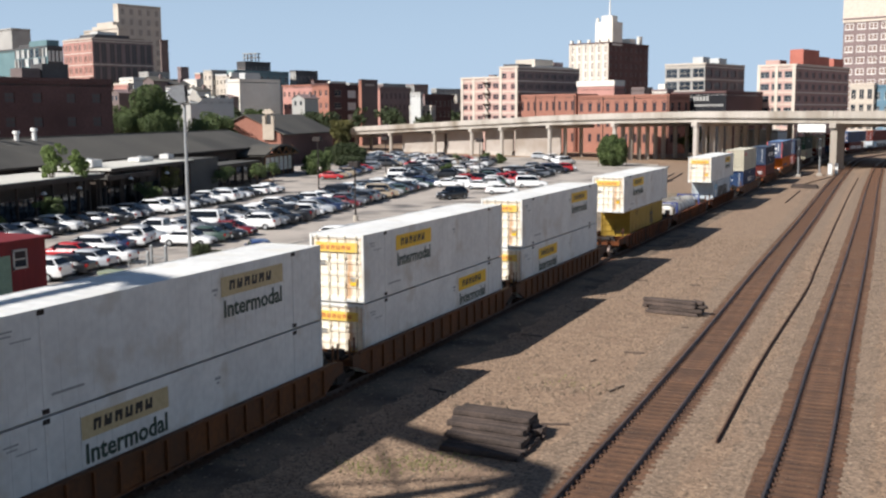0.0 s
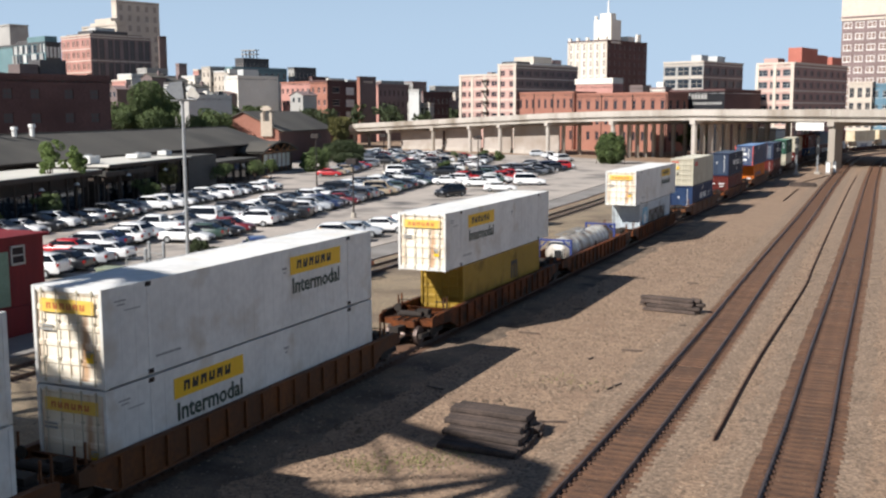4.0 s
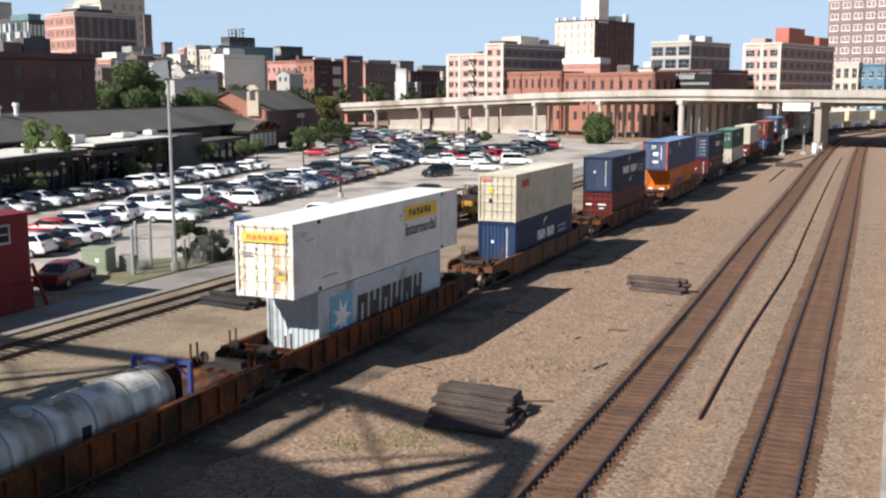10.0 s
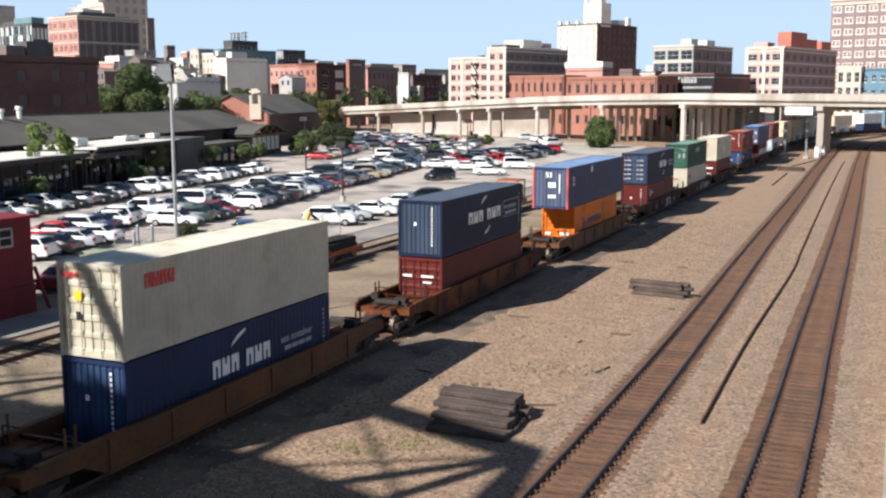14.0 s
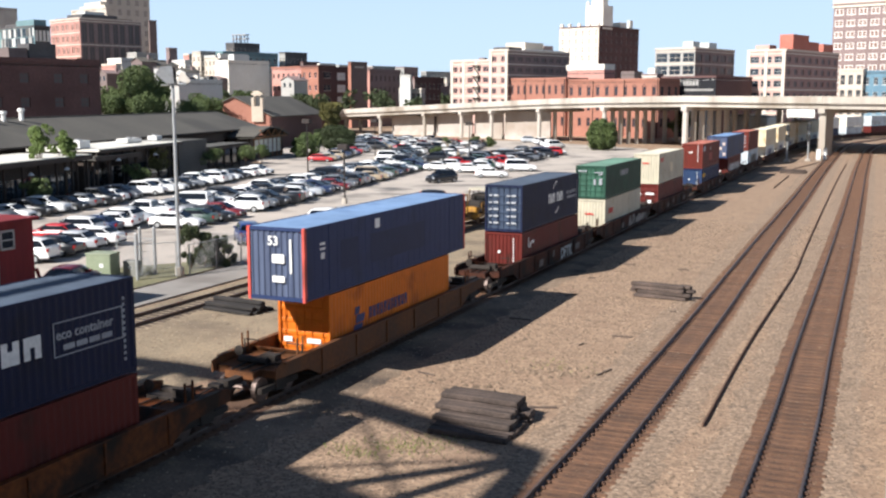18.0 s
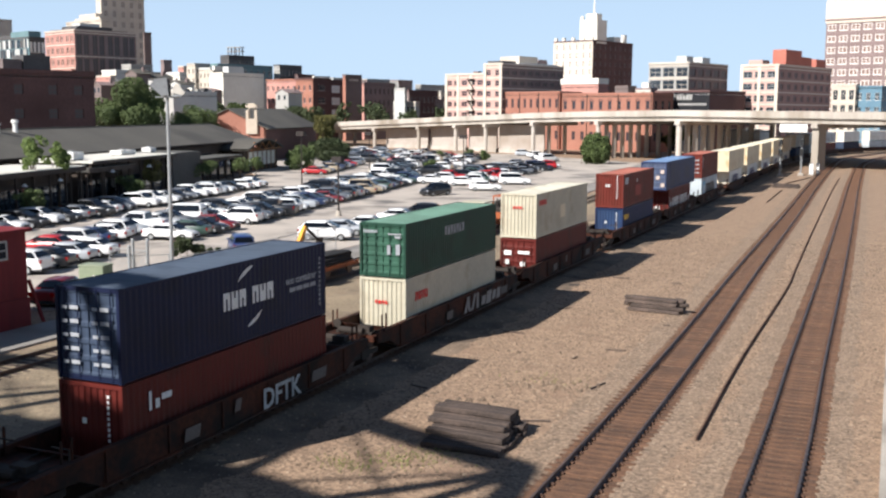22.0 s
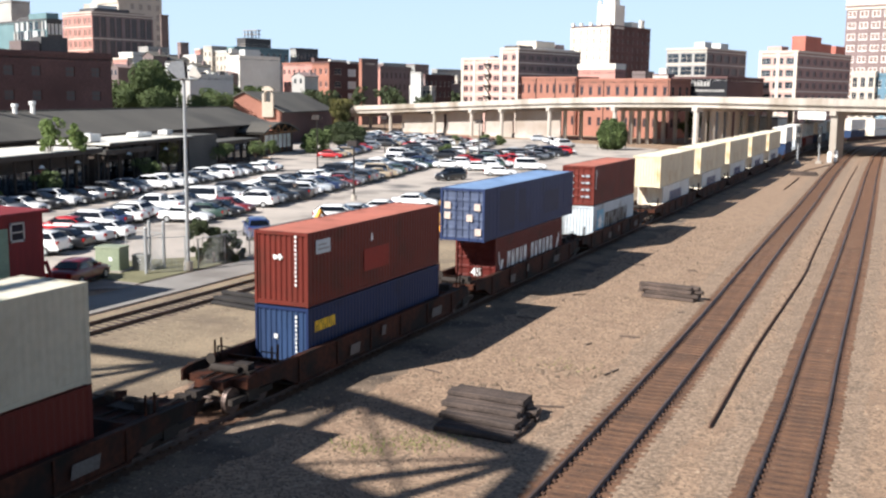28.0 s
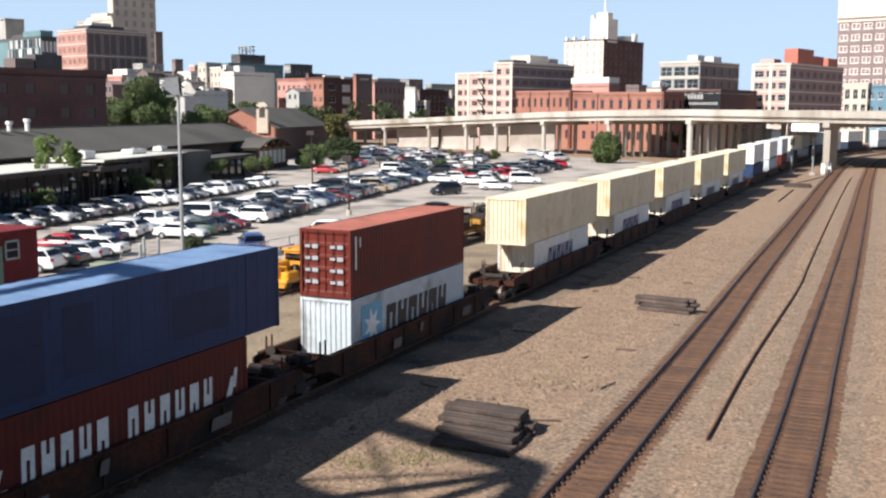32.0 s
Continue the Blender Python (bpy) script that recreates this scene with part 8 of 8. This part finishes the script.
def rail_crane():
    c = thing("rail_crane", "yellow rail crane standing on the siding", "track machine", pose(-35.3, 53.2, 0) @ Matrix.Scale(0.78, 4))
    part("frame", Shape().soft(-1.3, 1.3, 0, 6.4, 0.7, 0.95, 0.05), CRANE, c)
    wheels(c, (1.1, 5.2))
    b = Shape().soft(-1.15, 0.45, 0.15, 1.9, 0.95, 2.3, 0.1)
    eng = part("engine_cover", b, CRANE, c)
    part("grille", Shape().box(-0.8, 0.1, 0.11, 0.15, 1.35, 1.7), BLACKPAINT, eng)
    part("exhaust_box", Shape().soft(-0.75, -0.1, 0.7, 1.3, 2.3, 2.5, 0.05), WHITEPAINT, eng)
    cab = part("cab", Shape().soft(-0.55, 1.2, 2.5, 4.9, 0.95, 2.95, 0.08), CRANE, c)
    part("window_pane", Shape().box(-0.4, 1.0, 2.46, 2.5, 2.15, 2.75), CARGLASS, cab)
    part("window_pane", Shape().box(1.2, 1.24, 2.7, 3.9, 1.8, 2.7), CARGLASS, cab)
    part("cab_roof", Shape().soft(-0.7, 1.35, 2.35, 5.05, 2.95, 3.07, 0.03), CRANE, cab)
    part("guard_rail", Shape().tube((-1.2, 2.1, 0.95), (-1.2, 2.1, 3.1), 0.05, n=6).tube((-1.2, 2.1, 3.1), (-1.2, 5.0, 3.1), 0.05, n=6).tube((-1.2, 5.0, 3.1), (-1.2, 5.0, 0.95), 0.05, n=6), surface("red_rail_paint", (210, 90, 60), None, 0.6, bump=0), c)
    part("boom", Shape().beam((0.2, 4.7, 2.7), (0.2, 6.2, 4.6), 0.3, 0.36), CRANE, c)
    part("jib", Shape().beam((0.2, 6.1, 4.65), (0.3, 8.4, 3.2), 0.16, 0.18), GRIME, c)
    part("hydraulic_ram", Shape().tube((0.2, 5.2, 2.6), (0.2, 6.2, 3.9), 0.09, n=8), GREYSTEEL, c)
    g = Shape()
    for s in (-1, 1):
        g.beam((0.3 + s * 0.3, 8.4, 3.1), (0.3 + s * 0.1, 8.4, 2.5), 0.12, 0.14)
    g.beam((0.0, 8.4, 3.2), (0.6, 8.4, 3.2), 0.2, 0.5)
    part("grapple", g, GRIME, c)
    part("step", Shape().box(-1.3, 1.3, -0.35, 0, 0.35, 0.6), CRANE, c)
    part("headlight", Shape().box(-1.0, -0.7, -0.37, -0.35, 0.42, 0.56), LAMP_CLEAR, c)
    part("side_tank", Shape().soft(0.5, 1.25, 0.3, 1.9, 0.95, 1.5, 0.08), CRANE, c)
    part("hose_reel", Shape().tube((0.55, 2.15, 1.5), (0.95, 2.15, 1.5), 0.4, n=14), BLACKPAINT, c)
    for x in (-1.2, 1.2):
        part("grab_rail", Shape().tube((x, 0.1, 0.95), (x, 0.1, 2.0), 0.035, n=6).tube((x, 0.1, 2.0), (x * 0.4, 0.1, 2.0), 0.035, n=6), CRANE, c)
    for x in (-0.9, -0.1):
        part("lamp", Shape().soft(x, x + 0.22, 2.4, 2.5, 2.98, 3.16, 0.03), BLACKPAINT, cab)
    d = thing("tie_cart", "low rail cart loaded with black ties behind the crane", "track machine", pose(-35.2, 58.9, 0))
    part("cart_frame", Shape().box(-1.1, 1.1, 0, 4.6, 0.55, 0.8), MACHINE2, d)
    wheels(d, (0.8, 3.8))
    part("tail_board", Shape().box(-1.1, 1.1, -0.2, 0, 0.45, 1.0), MACHINE2, d)
    rr = random.Random(8)
    load = Shape().soft(-0.12, 0.12, -2.1, 2.1, 0, 0.2, 0.02).mesh("loaded_tie", BLACKTIE)
    for level in range(3):
        for k in range(7 - level):
            part("loaded_tie", load, None, d, at=pose(-0.85 + 0.27 * k + 0.13 * level, 2.35 + rr.uniform(-0.25, 0.25), 0.81 + 0.21 * level, 0, 0, rr.uniform(-4, 4)))


rail_crane()


def track_machine(y, label, tone, boom):
    c = thing("track_machine", label, "track machine", pose(-35.2, y, 0), group="track machines")
    part("frame", Shape().soft(-1.2, 1.2, 0.4, 6.2, 0.65, 0.95, 0.05), tone, c)
    wheels(c, (1.2, 5.2))
    if boom:
        part("engine", Shape().soft(-0.5, 0.5, 2.0, 3.1, 0.95, 1.75, 0.12), MGREEN, c)
    else:
        part("engine", Shape().soft(-0.8, 0.8, 1.9, 3.3, 0.95, 1.9, 0.12), GRIME, c)
        part("side_panel", Shape().box(0.8, 0.84, 2.0, 3.2, 1.0, 1.8), tone, c)
    cab = part("cab", Shape().soft(-0.95, 0.95, 3.7, 5.8, 0.95, 2.4, 0.1), GRIME, c)
    for x in (-0.97, 0.95):
        part("window_pane", Shape().box(x, x + 0.02, 3.95, 5.5, 1.6, 2.25), CARGLASS, cab)
    part("window_pane", Shape().box(-0.7, 0.7, 3.68, 3.7, 1.5, 2.25), CARGLASS, cab)
    part("canopy", Shape().soft(-1.1, 1.1, 3.6, 6.0, 2.8, 2.92, 0.04), PAINTS["bone"] if tone is MACHINE and not boom else tone, c)
    for x in (-1.0, 1.0):
        for yy in (3.65, 5.95):
            part("canopy_post", Shape().box(x - 0.05, x + 0.05, yy - 0.05, yy + 0.05, 0.95, 2.8), tone, c)
    part("exhaust", Shape().tube((-0.5, 3.4, 0.95), (-0.5, 3.4, 2.7), 0.06, n=8), GRIME, c)
    for x in (-1.15, 1.15):
        part("hose", Shape().tube((x, 0.6, 1.0), (x * 0.8, 2.4, 1.5), 0.05, n=6).tube((x * 0.8, 2.4, 1.5), (x, 4.0, 1.0), 0.05, n=6), RUBBER, c)
    if boom:
        part("boom", Shape().beam((-0.6, 0.2, 0.9), (-0.5, 2.9, 2.9), 0.3, 0.35), tone, c)
        part("boom", Shape().beam((-0.5, 2.9, 2.9), (-0.4, 5.0, 2.6), 0.22, 0.26), tone, c)
        part("blade", Shape().box(-1.1, 1.1, -0.4, 0.1, 0.15, 0.6), CRANE, c)
    part("tool_head", Shape().soft(-0.9, 0.9, 0.6, 1.6, 0.4, 1.5, 0.08), tone, c)


track_machine(76.6, "yellow and green track machine with a raised boom", MACHINE, True)
track_machine(84.2, "yellow track machine under a canopy", MACHINE, False)
track_machine(92.0, "orange flat track machine", MACHINE2, False)

# ---- trees and bushes ----
def tree(x, y, tall, crown, label, leaf=None, low=0.35, leaves=1800, size=0.28, seed=1, name="tree", ground=0.0):
    """A tapered trunk with limbs and a crown of many small leaves in uneven clumps."""
    r = random.Random(seed)
    t = thing(name, label, "bush" if name == "bush" else "tree", pose(x, y, ground - 0.2))
    trunk = Shape()
    base = tall * low
    rad = max(0.06, tall * 0.022)
    trunk.tube((0, 0, 0), (0.05 * tall * r.uniform(-1, 1), 0, base), rad, rad * 0.75, n=8)
    tips = []
    for k in range(7 if name == "tree" else 5):
        a = k * 2.4 + r.uniform(-0.4, 0.4)
        rr = crown * r.uniform(0.35, 0.75)
        p = (rr * math.cos(a), rr * math.sin(a), base + (tall - base) * r.uniform(0.25 if name == "tree" else 0.02, 0.8))
        trunk.tube((0, 0, base * r.uniform(0.7, 1.0)), p, rad * 0.5, rad * 0.12, n=5)
        tips.append(p)
    part("trunk", trunk, BARK, t)
    tips.append((0, 0, base + (tall - base) * 0.75))
    clumps = []
    for p in tips:
        for k in range(3):
            q = (p[0] + r.gauss(0, crown * 0.22), p[1] + r.gauss(0, crown * 0.22), p[2] + r.gauss(0, (tall - base) * 0.1))
            clumps.append((q, crown * r.uniform(0.22, 0.42)))
    s = Shape()
    for k in range(leaves):
        c, w = r.choice(clumps)
        d = Vector((r.gauss(0, 1), r.gauss(0, 1), r.gauss(0, 0.8)))
        d = d.normalized() * w * r.uniform(0.55, 1.0) ** 0.5
        p = Vector(c) + d
        p.z = min(max(p.z, base * 0.5), tall)
        u = Vector((r.gauss(0, 1), r.gauss(0, 1), r.gauss(0, 1))).normalized()
        v = u.orthogonal().normalized()
        e = size * r.uniform(0.6, 1.3)
        s.face([p - u * e, p + v * e * 0.5, p + u * e, p - v * e * 0.5])
    tagged(part("crown", s, leaf or LEAF, t), kind="stuff")
    return t


def hedge(x, y, turn, long, deep, tall, label, leaves=4000, size=0.2, seed=1, dome=False, leaf=None):
    """A clipped row of shrubs: leaves round a rounded block, on short stems."""
    r = random.Random(seed)
    t = thing("hedge", label, "hedge", pose(x, y, -0.2, 0, 0, turn))
    stems = Shape()
    for k in range(max(2, int(long / 1.5))):
        u = -long / 2 + (k + 0.5) * long / max(2, int(long / 1.5))
        stems.tube((u, r.uniform(-0.2, 0.2), 0), (u + r.uniform(-0.3, 0.3), 0, tall * 0.8), 0.06, 0.02, n=5)
    part("stems", stems, BARK, t)
    s = Shape()
    for k in range(leaves):
        u, v, w = r.uniform(-1, 1), r.uniform(-1, 1), r.uniform(0, 1)
        side = r.random()
        if side < 0.45:
            w = 1.0
        elif side < 0.75:
            v = r.choice((-1, 1))
        elif side < 0.85:
            u = r.choice((-1, 1))
        lump = 1 - 0.22 * r.random() - 0.12 * math.sin(u * long * 1.1 + seed) ** 2
        p = Vector((u * long / 2, v * deep / 2 * lump, max(0.1, w * tall * lump)))
        if dome:
            d = Vector((r.gauss(0, 1), r.gauss(0, 1), r.gauss(0, 1))).normalized()
            lump = (1 - 0.25 * r.random()) * (1 - 0.14 * math.sin(d.x * 5 + seed) ** 2 - 0.1 * math.sin(d.z * 7 + d.y * 4) ** 2)
            p = Vector((d.x * long / 2 * lump, d.y * deep / 2 * lump, tall * (0.47 + 0.53 * d.z * lump)))
        a = Vector((r.gauss(0, 1), r.gauss(0, 1), r.gauss(0, 1))).normalized()
        b = a.orthogonal().normalized()
        e = size * r.uniform(0.6, 1.3)
        s.face([p - a * e, p + b * e * 0.5, p + a * e, p - b * e * 0.5])
    tagged(part("leaves", s, leaf or LEAF3, t), kind="stuff")


hedge(-123.6, 215.5, 20, 11.0, 6.0, 5.3, "tall dark green hedge at the edge of the car park", 12000, 0.26, 61, True)
hedge(-113, 199, 60, 9.0, 3.0, 2.8, "low dark green hedge beside parked cars", 6000, 0.2, 62, True)
tree(-138, 163, 17.6, 6.6, "large green leafy tree behind the market roof", leaves=38000, size=0.2, seed=1, low=0.22)
tree(-134, 172, 11.6, 4.0, "green tree behind the market roof", leaves=9000, size=0.2, seed=2, low=0.25)
tree(-143, 191, 12.4, 5.2, "broad green tree behind the market", leaves=11000, size=0.2, seed=3)
tree(-150, 208, 11.0, 4.6, "green tree behind the market", leaves=9000, size=0.2, seed=4)
tree(-82.6, 81.9, 8.6, 1.2, "slim young tree before the shops", LEAF4, leaves=3200, size=0.14, seed=5, low=0.55)
tree(-83.6, 86.6, 7.9, 1.2, "light green young tree before the shops", LEAF4, leaves=3200, size=0.14, seed=6, low=0.55)
tree(-89.6, 109.5, 5.2, 1.8, "yellowish young tree before the shops", LEAF2, leaves=2000, size=0.16, seed=7)
for k, (x, y, h, w) in enumerate(((-78.6, 77.5, 3.4, 1.2), (-84.6, 99.5, 3.4, 1.4), (-93, 126, 4.0, 1.7), (-99, 143, 3.6, 1.6), (-100.5, 150, 3.4, 1.4), (-76.8, 68.5, 3.0, 1.0))):
    tree(x, y, h, w, "small green tree beside the car park", leaves=1300, size=0.15, seed=20 + k)
tree(-127.7, 221.3, 10.3, 3.7, "yellowish green tree at the end of the market", LEAF2, leaves=6500, size=0.26, seed=8, low=0.3)
for k, (x, y, h, w) in enumerate(((-112, 186, 4.2, 2.6), (-106, 172, 3.4, 2.2), (-109, 178, 4.0, 2.4))):
    tree(x, y, h, w, "dark green shrubs at the edge of the car park", leaves=3000, size=0.22, seed=30 + k, low=0.12, name="bush")
hedge(-60.2, 222, 0, 7.8, 6.5, 7.2, "round green bush before the viaduct", 12000, 0.26, 9, True, LEAF)
tree(-53, 275, 7.5, 3.6, "green tree under the viaduct", leaves=1500, size=0.4, seed=10)
for k, (x, y, h, w) in enumerate(((-88, 226, 2.6, 1.8), (-93, 229, 2.4, 1.8), (-98, 222, 2.4, 1.6), (-79, 176, 2.4, 1.4))):
    tree(x, y, h, w, "dark green hedge bush in the car park", leaves=1400, size=0.18, seed=40 + k, low=0.1, name="bush")
for k, (x, y, h, w) in enumerate(((-42.6, 55.0, 3.3, 0.8), (-42.1, 55.9, 3.0, 0.8), (-41.9, 56.9, 2.6, 0.8), (-41.9, 57.9, 2.0, 0.7))):
    tree(x, y, h, w, "dark green bush beside the lamp post", LEAF3, leaves=6000, size=0.08, seed=50 + k, low=0.08, name="bush")
r = random.Random(77)
for k in range(26):
    az, d = radians(r.uniform(22, 40)), r.uniform(330, 480)
    x, y = -math.sin(az) * d, math.cos(az) * d
    tree(x, y, r.uniform(11, 15) + hill(x, y) * 0.6, r.uniform(3, 5), "green tree among the town houses", LEAF3, leaves=900, size=0.6, seed=100 + k, ground=0)
for k in range(16):
    az, d = radians(32.5 + 0.62 * k), r.uniform(285, 325)
    tree(-math.sin(az) * d, math.cos(az) * d, r.uniform(9.0, 15.5), r.uniform(2.6, 4.2), "green tree on the hillside", r.choice((LEAF, LEAF3)), leaves=1500, size=0.45, seed=200 + k, low=0.5)


def gabled_house(x, y, w, d, eave, ridge, wall, roof, label):
    """A small house on the street grid with a gable roof and two windows in its front."""
    h = thing("house", label, "house", pose(x, y, 0, 0, 0, -17.5))
    body = Shape().box(-w / 2, w / 2, 0, d, 0, eave)
    for yy in (0.0, d):
        body.face([(-w / 2, yy, eave), (w / 2, yy, eave), (0, yy, ridge)])
    part("house_wall", body, BRICKS[wall], h)
    for s_ in (-1, 1):
        e = s_ * (w / 2 + 0.3)
        z = eave - 0.6 * (ridge - eave) / w
        sl = Shape()
        for lift in (0.06, 0.26):
            sl.face([(e, -0.3, z + lift), (e, d + 0.3, z + lift), (0, d + 0.3, ridge + lift), (0, -0.3, ridge + lift)])
        sl.face([(e, -0.3, z + 0.06), (0, -0.3, ridge + 0.06), (0, -0.3, ridge + 0.26), (e, -0.3, z + 0.26)])
        sl.face([(e, -0.3, z + 0.06), (e, d + 0.3, z + 0.06), (e, d + 0.3, z + 0.26), (e, -0.3, z + 0.26)])
        part("roof_slope", sl, roof, h)
        part("window", Shape().box(s_ * w * 0.22 - 0.5, s_ * w * 0.22 + 0.5, -0.05, 0.0, eave - 2.2, eave - 0.7), GLASS, h)
    part("chimney", Shape().box(w * 0.2, w * 0.2 + 0.7, d * 0.6, d * 0.6 + 0.7, eave, ridge + 1.0), BRICKS["brown"], h)


tower("large plain grey flat-roofed block on the hillside", "building", (-203.1, 287.5), 1.8, 16.6, 21.2, "grey", "grey", rows=0, first=18, cornice=0.25, name="house")
b = tower("pale stepped house with a flat roof on the hillside", "house", (-218.5, 301.1), 1.9, 6.0, 25.0, "lightgrey", "beige", rows=2, cols1=0, cols2=2, first=19, win=(0.4, 0.45), cornice=0.25, name="house")
roof_box(b, 0.3, 1.0, 1.4, 3.0, 25.0, 26.6, "white")
for k in (0, 5, 7, 9, 10, 12):
    az, d = radians(32.3 + 0.8 * k + r.uniform(-0.15, 0.15)), r.uniform(335, 352)
    e = r.uniform(17.0, 22.5) if k > 4 else r.uniform(16.0, 19.5)
    wall, word = r.choice((("lightgrey", "light grey"), ("grey", "grey"), ("beige", "pale beige"), ("stair", "brown")))
    gabled_house(-math.sin(az) * d, math.cos(az) * d, r.uniform(4.5, 7.5), r.uniform(5, 8), e, e + r.uniform(0.7, 1.5), wall, r.choice((ROOFGREY, SHINGLE, BRICKS["teal"], BRICKS["brown"])), f"small {word} gabled house on the hillside")
# far wooded ridge on the skyline
s = Shape()
for k in range(9000):
    az, d = radians(r.uniform(-8, 52)), r.uniform(900, 1250)
    x, y = -math.sin(az) * d, math.cos(az) * d
    top = 17 + 7 * math.sin(az * 7 + 1.0) + (6 if az > radians(24) else 0)
    z = top * r.random() ** 0.5
    e = r.uniform(2.0, 4.5)
    p = Vector((x, y, z))
    u = Vector((r.gauss(0, 1), r.gauss(0, 0.4), r.gauss(0, 1))).normalized()
    v = u.orthogonal().normalized()
    s.face([p - u * e, p + v * e * 0.7, p + u * e, p - v * e * 0.7])
tagged(part("far_woods", s, LEAF), "far dark green wooded ridge behind the town", "woods", kind="stuff")

# ---- the bridge from which the view is taken: steel truss over the yard, footway beside it ----
def build_truss():
    b = thing("truss_bridge", "dark riveted steel truss bridge over the railway yard", "bridge", kind="structure")
    low = [(-13.5, 8.6), (-25.5, 8.6), (-35, 8.6), (-45, 8.6), (-55, 8.6), (-65, 8.6), (-74.5, 8.6), (-86.5, 8.6)]
    top = [(-25.5, 24.6), (-35, 27.0), (-45, 28.2), (-55, 28.2), (-65, 27.0), (-74.5, 24.6)]
    for y in (-0.8, -8.6):
        chord = [low[0]] + top + [low[-1]]
        for p, q in zip(chord, chord[1:]):
            part("top_chord", Shape().beam((p[0], y, p[1]), (q[0], y, q[1]), 0.65, 0.75), DARKSTEEL, b)
        part("bottom_chord", Shape().beam((low[0][0], y, 8.6), (low[-1][0], y, 8.6), 0.6, 0.7), DARKSTEEL, b)
        for (x, z) in top:
            part("upright", Shape().beam((x, y, 8.6), (x, y, z), 0.4, 0.45), DARKSTEEL, b)
        for k in range(len(top) - 1):
            p, q = (top[k], low[k + 2]) if k < 3 else (top[k + 1], low[k + 1])
            part("diagonal", Shape().beam((p[0], y, p[1]), (q[0], y, q[1]), 0.35, 0.4), DARKSTEEL, b)
    for k, (x, z) in enumerate(top):
        part("top_strut", Shape().beam((x, -0.8, z), (x, -8.6, z), 0.4, 0.5), DARKSTEEL, b)
        if k:
            px, pz = top[k - 1]
            for a, c in ((-0.8, -8.6), (-8.6, -0.8)):
                part("lateral_brace", Shape().beam((px, a, pz), (x, c, z), 0.12, 0.12), DARKSTEEL, b)
    # unseen steel sheet added on the far truss to cast solid shade ahead
    sheet = [(-24.0, 8.0), (-24.0, 25.9), (-29.1, 27.05), (-34.8, 28.3), (-45.0, 29.6), (-55.0, 29.6), (-65.0, 28.4), (-74.5, 26.0), (-74.5, 8.0)]
    s = Shape()
    for y in (-8.95, -9.0):
        q = [(x, y, z) for x, z in sheet]
        s.face(q if y < -8.98 else q[::-1])
    part("side_sheeting", s, DARKSTEEL, b)
    part("deck", Shape().box(-86.5, -13.5, -8.6, -0.8, 7.9, 8.25), CONCRETE, b)
    part("footway_deck", Shape().box(-13.4, 30, -8.6, 0.5, 8.9, 9.45), CONCRETE, b)
    part("parapet_rail", Shape().box(-13.4, 30, 0.4, 0.5, 9.45, 10.5), DARKSTEEL, b)
    for x in (-13.0, 12.0, 29.0):
        part("bridge_column", Shape().box(x - 0.6, x + 0.6, -5.6, -3.4, -0.3, 8.9), CONCRETE, b)
    for x in (-86.0,):
        part("bridge_column", Shape().box(x - 0.6, x + 0.6, -5.6, -3.4, -0.3, 7.9), CONCRETE, b)


build_truss()

build_track(TRACK_1, "railway track with rusty rails on brown wooden ties")
build_track(TRACK_2, "railway track beside a spare rail, brown wooden ties")
build_track(TRAIN_TRACK, "railway track under the freight train", count=0)
build_track(SIDING, "siding of old rails beside a concrete lane", near=(30, 56), far=200, count=45, wood=OLDTIE, sunk=0.02)


# ---- what moves ----
def motions():
    for ob, s, z in MOVERS:
        walk(ob, [(t * 0.5, on_train(s - travel(t * 0.5), 0, z)) for t in range(65)])


motions()
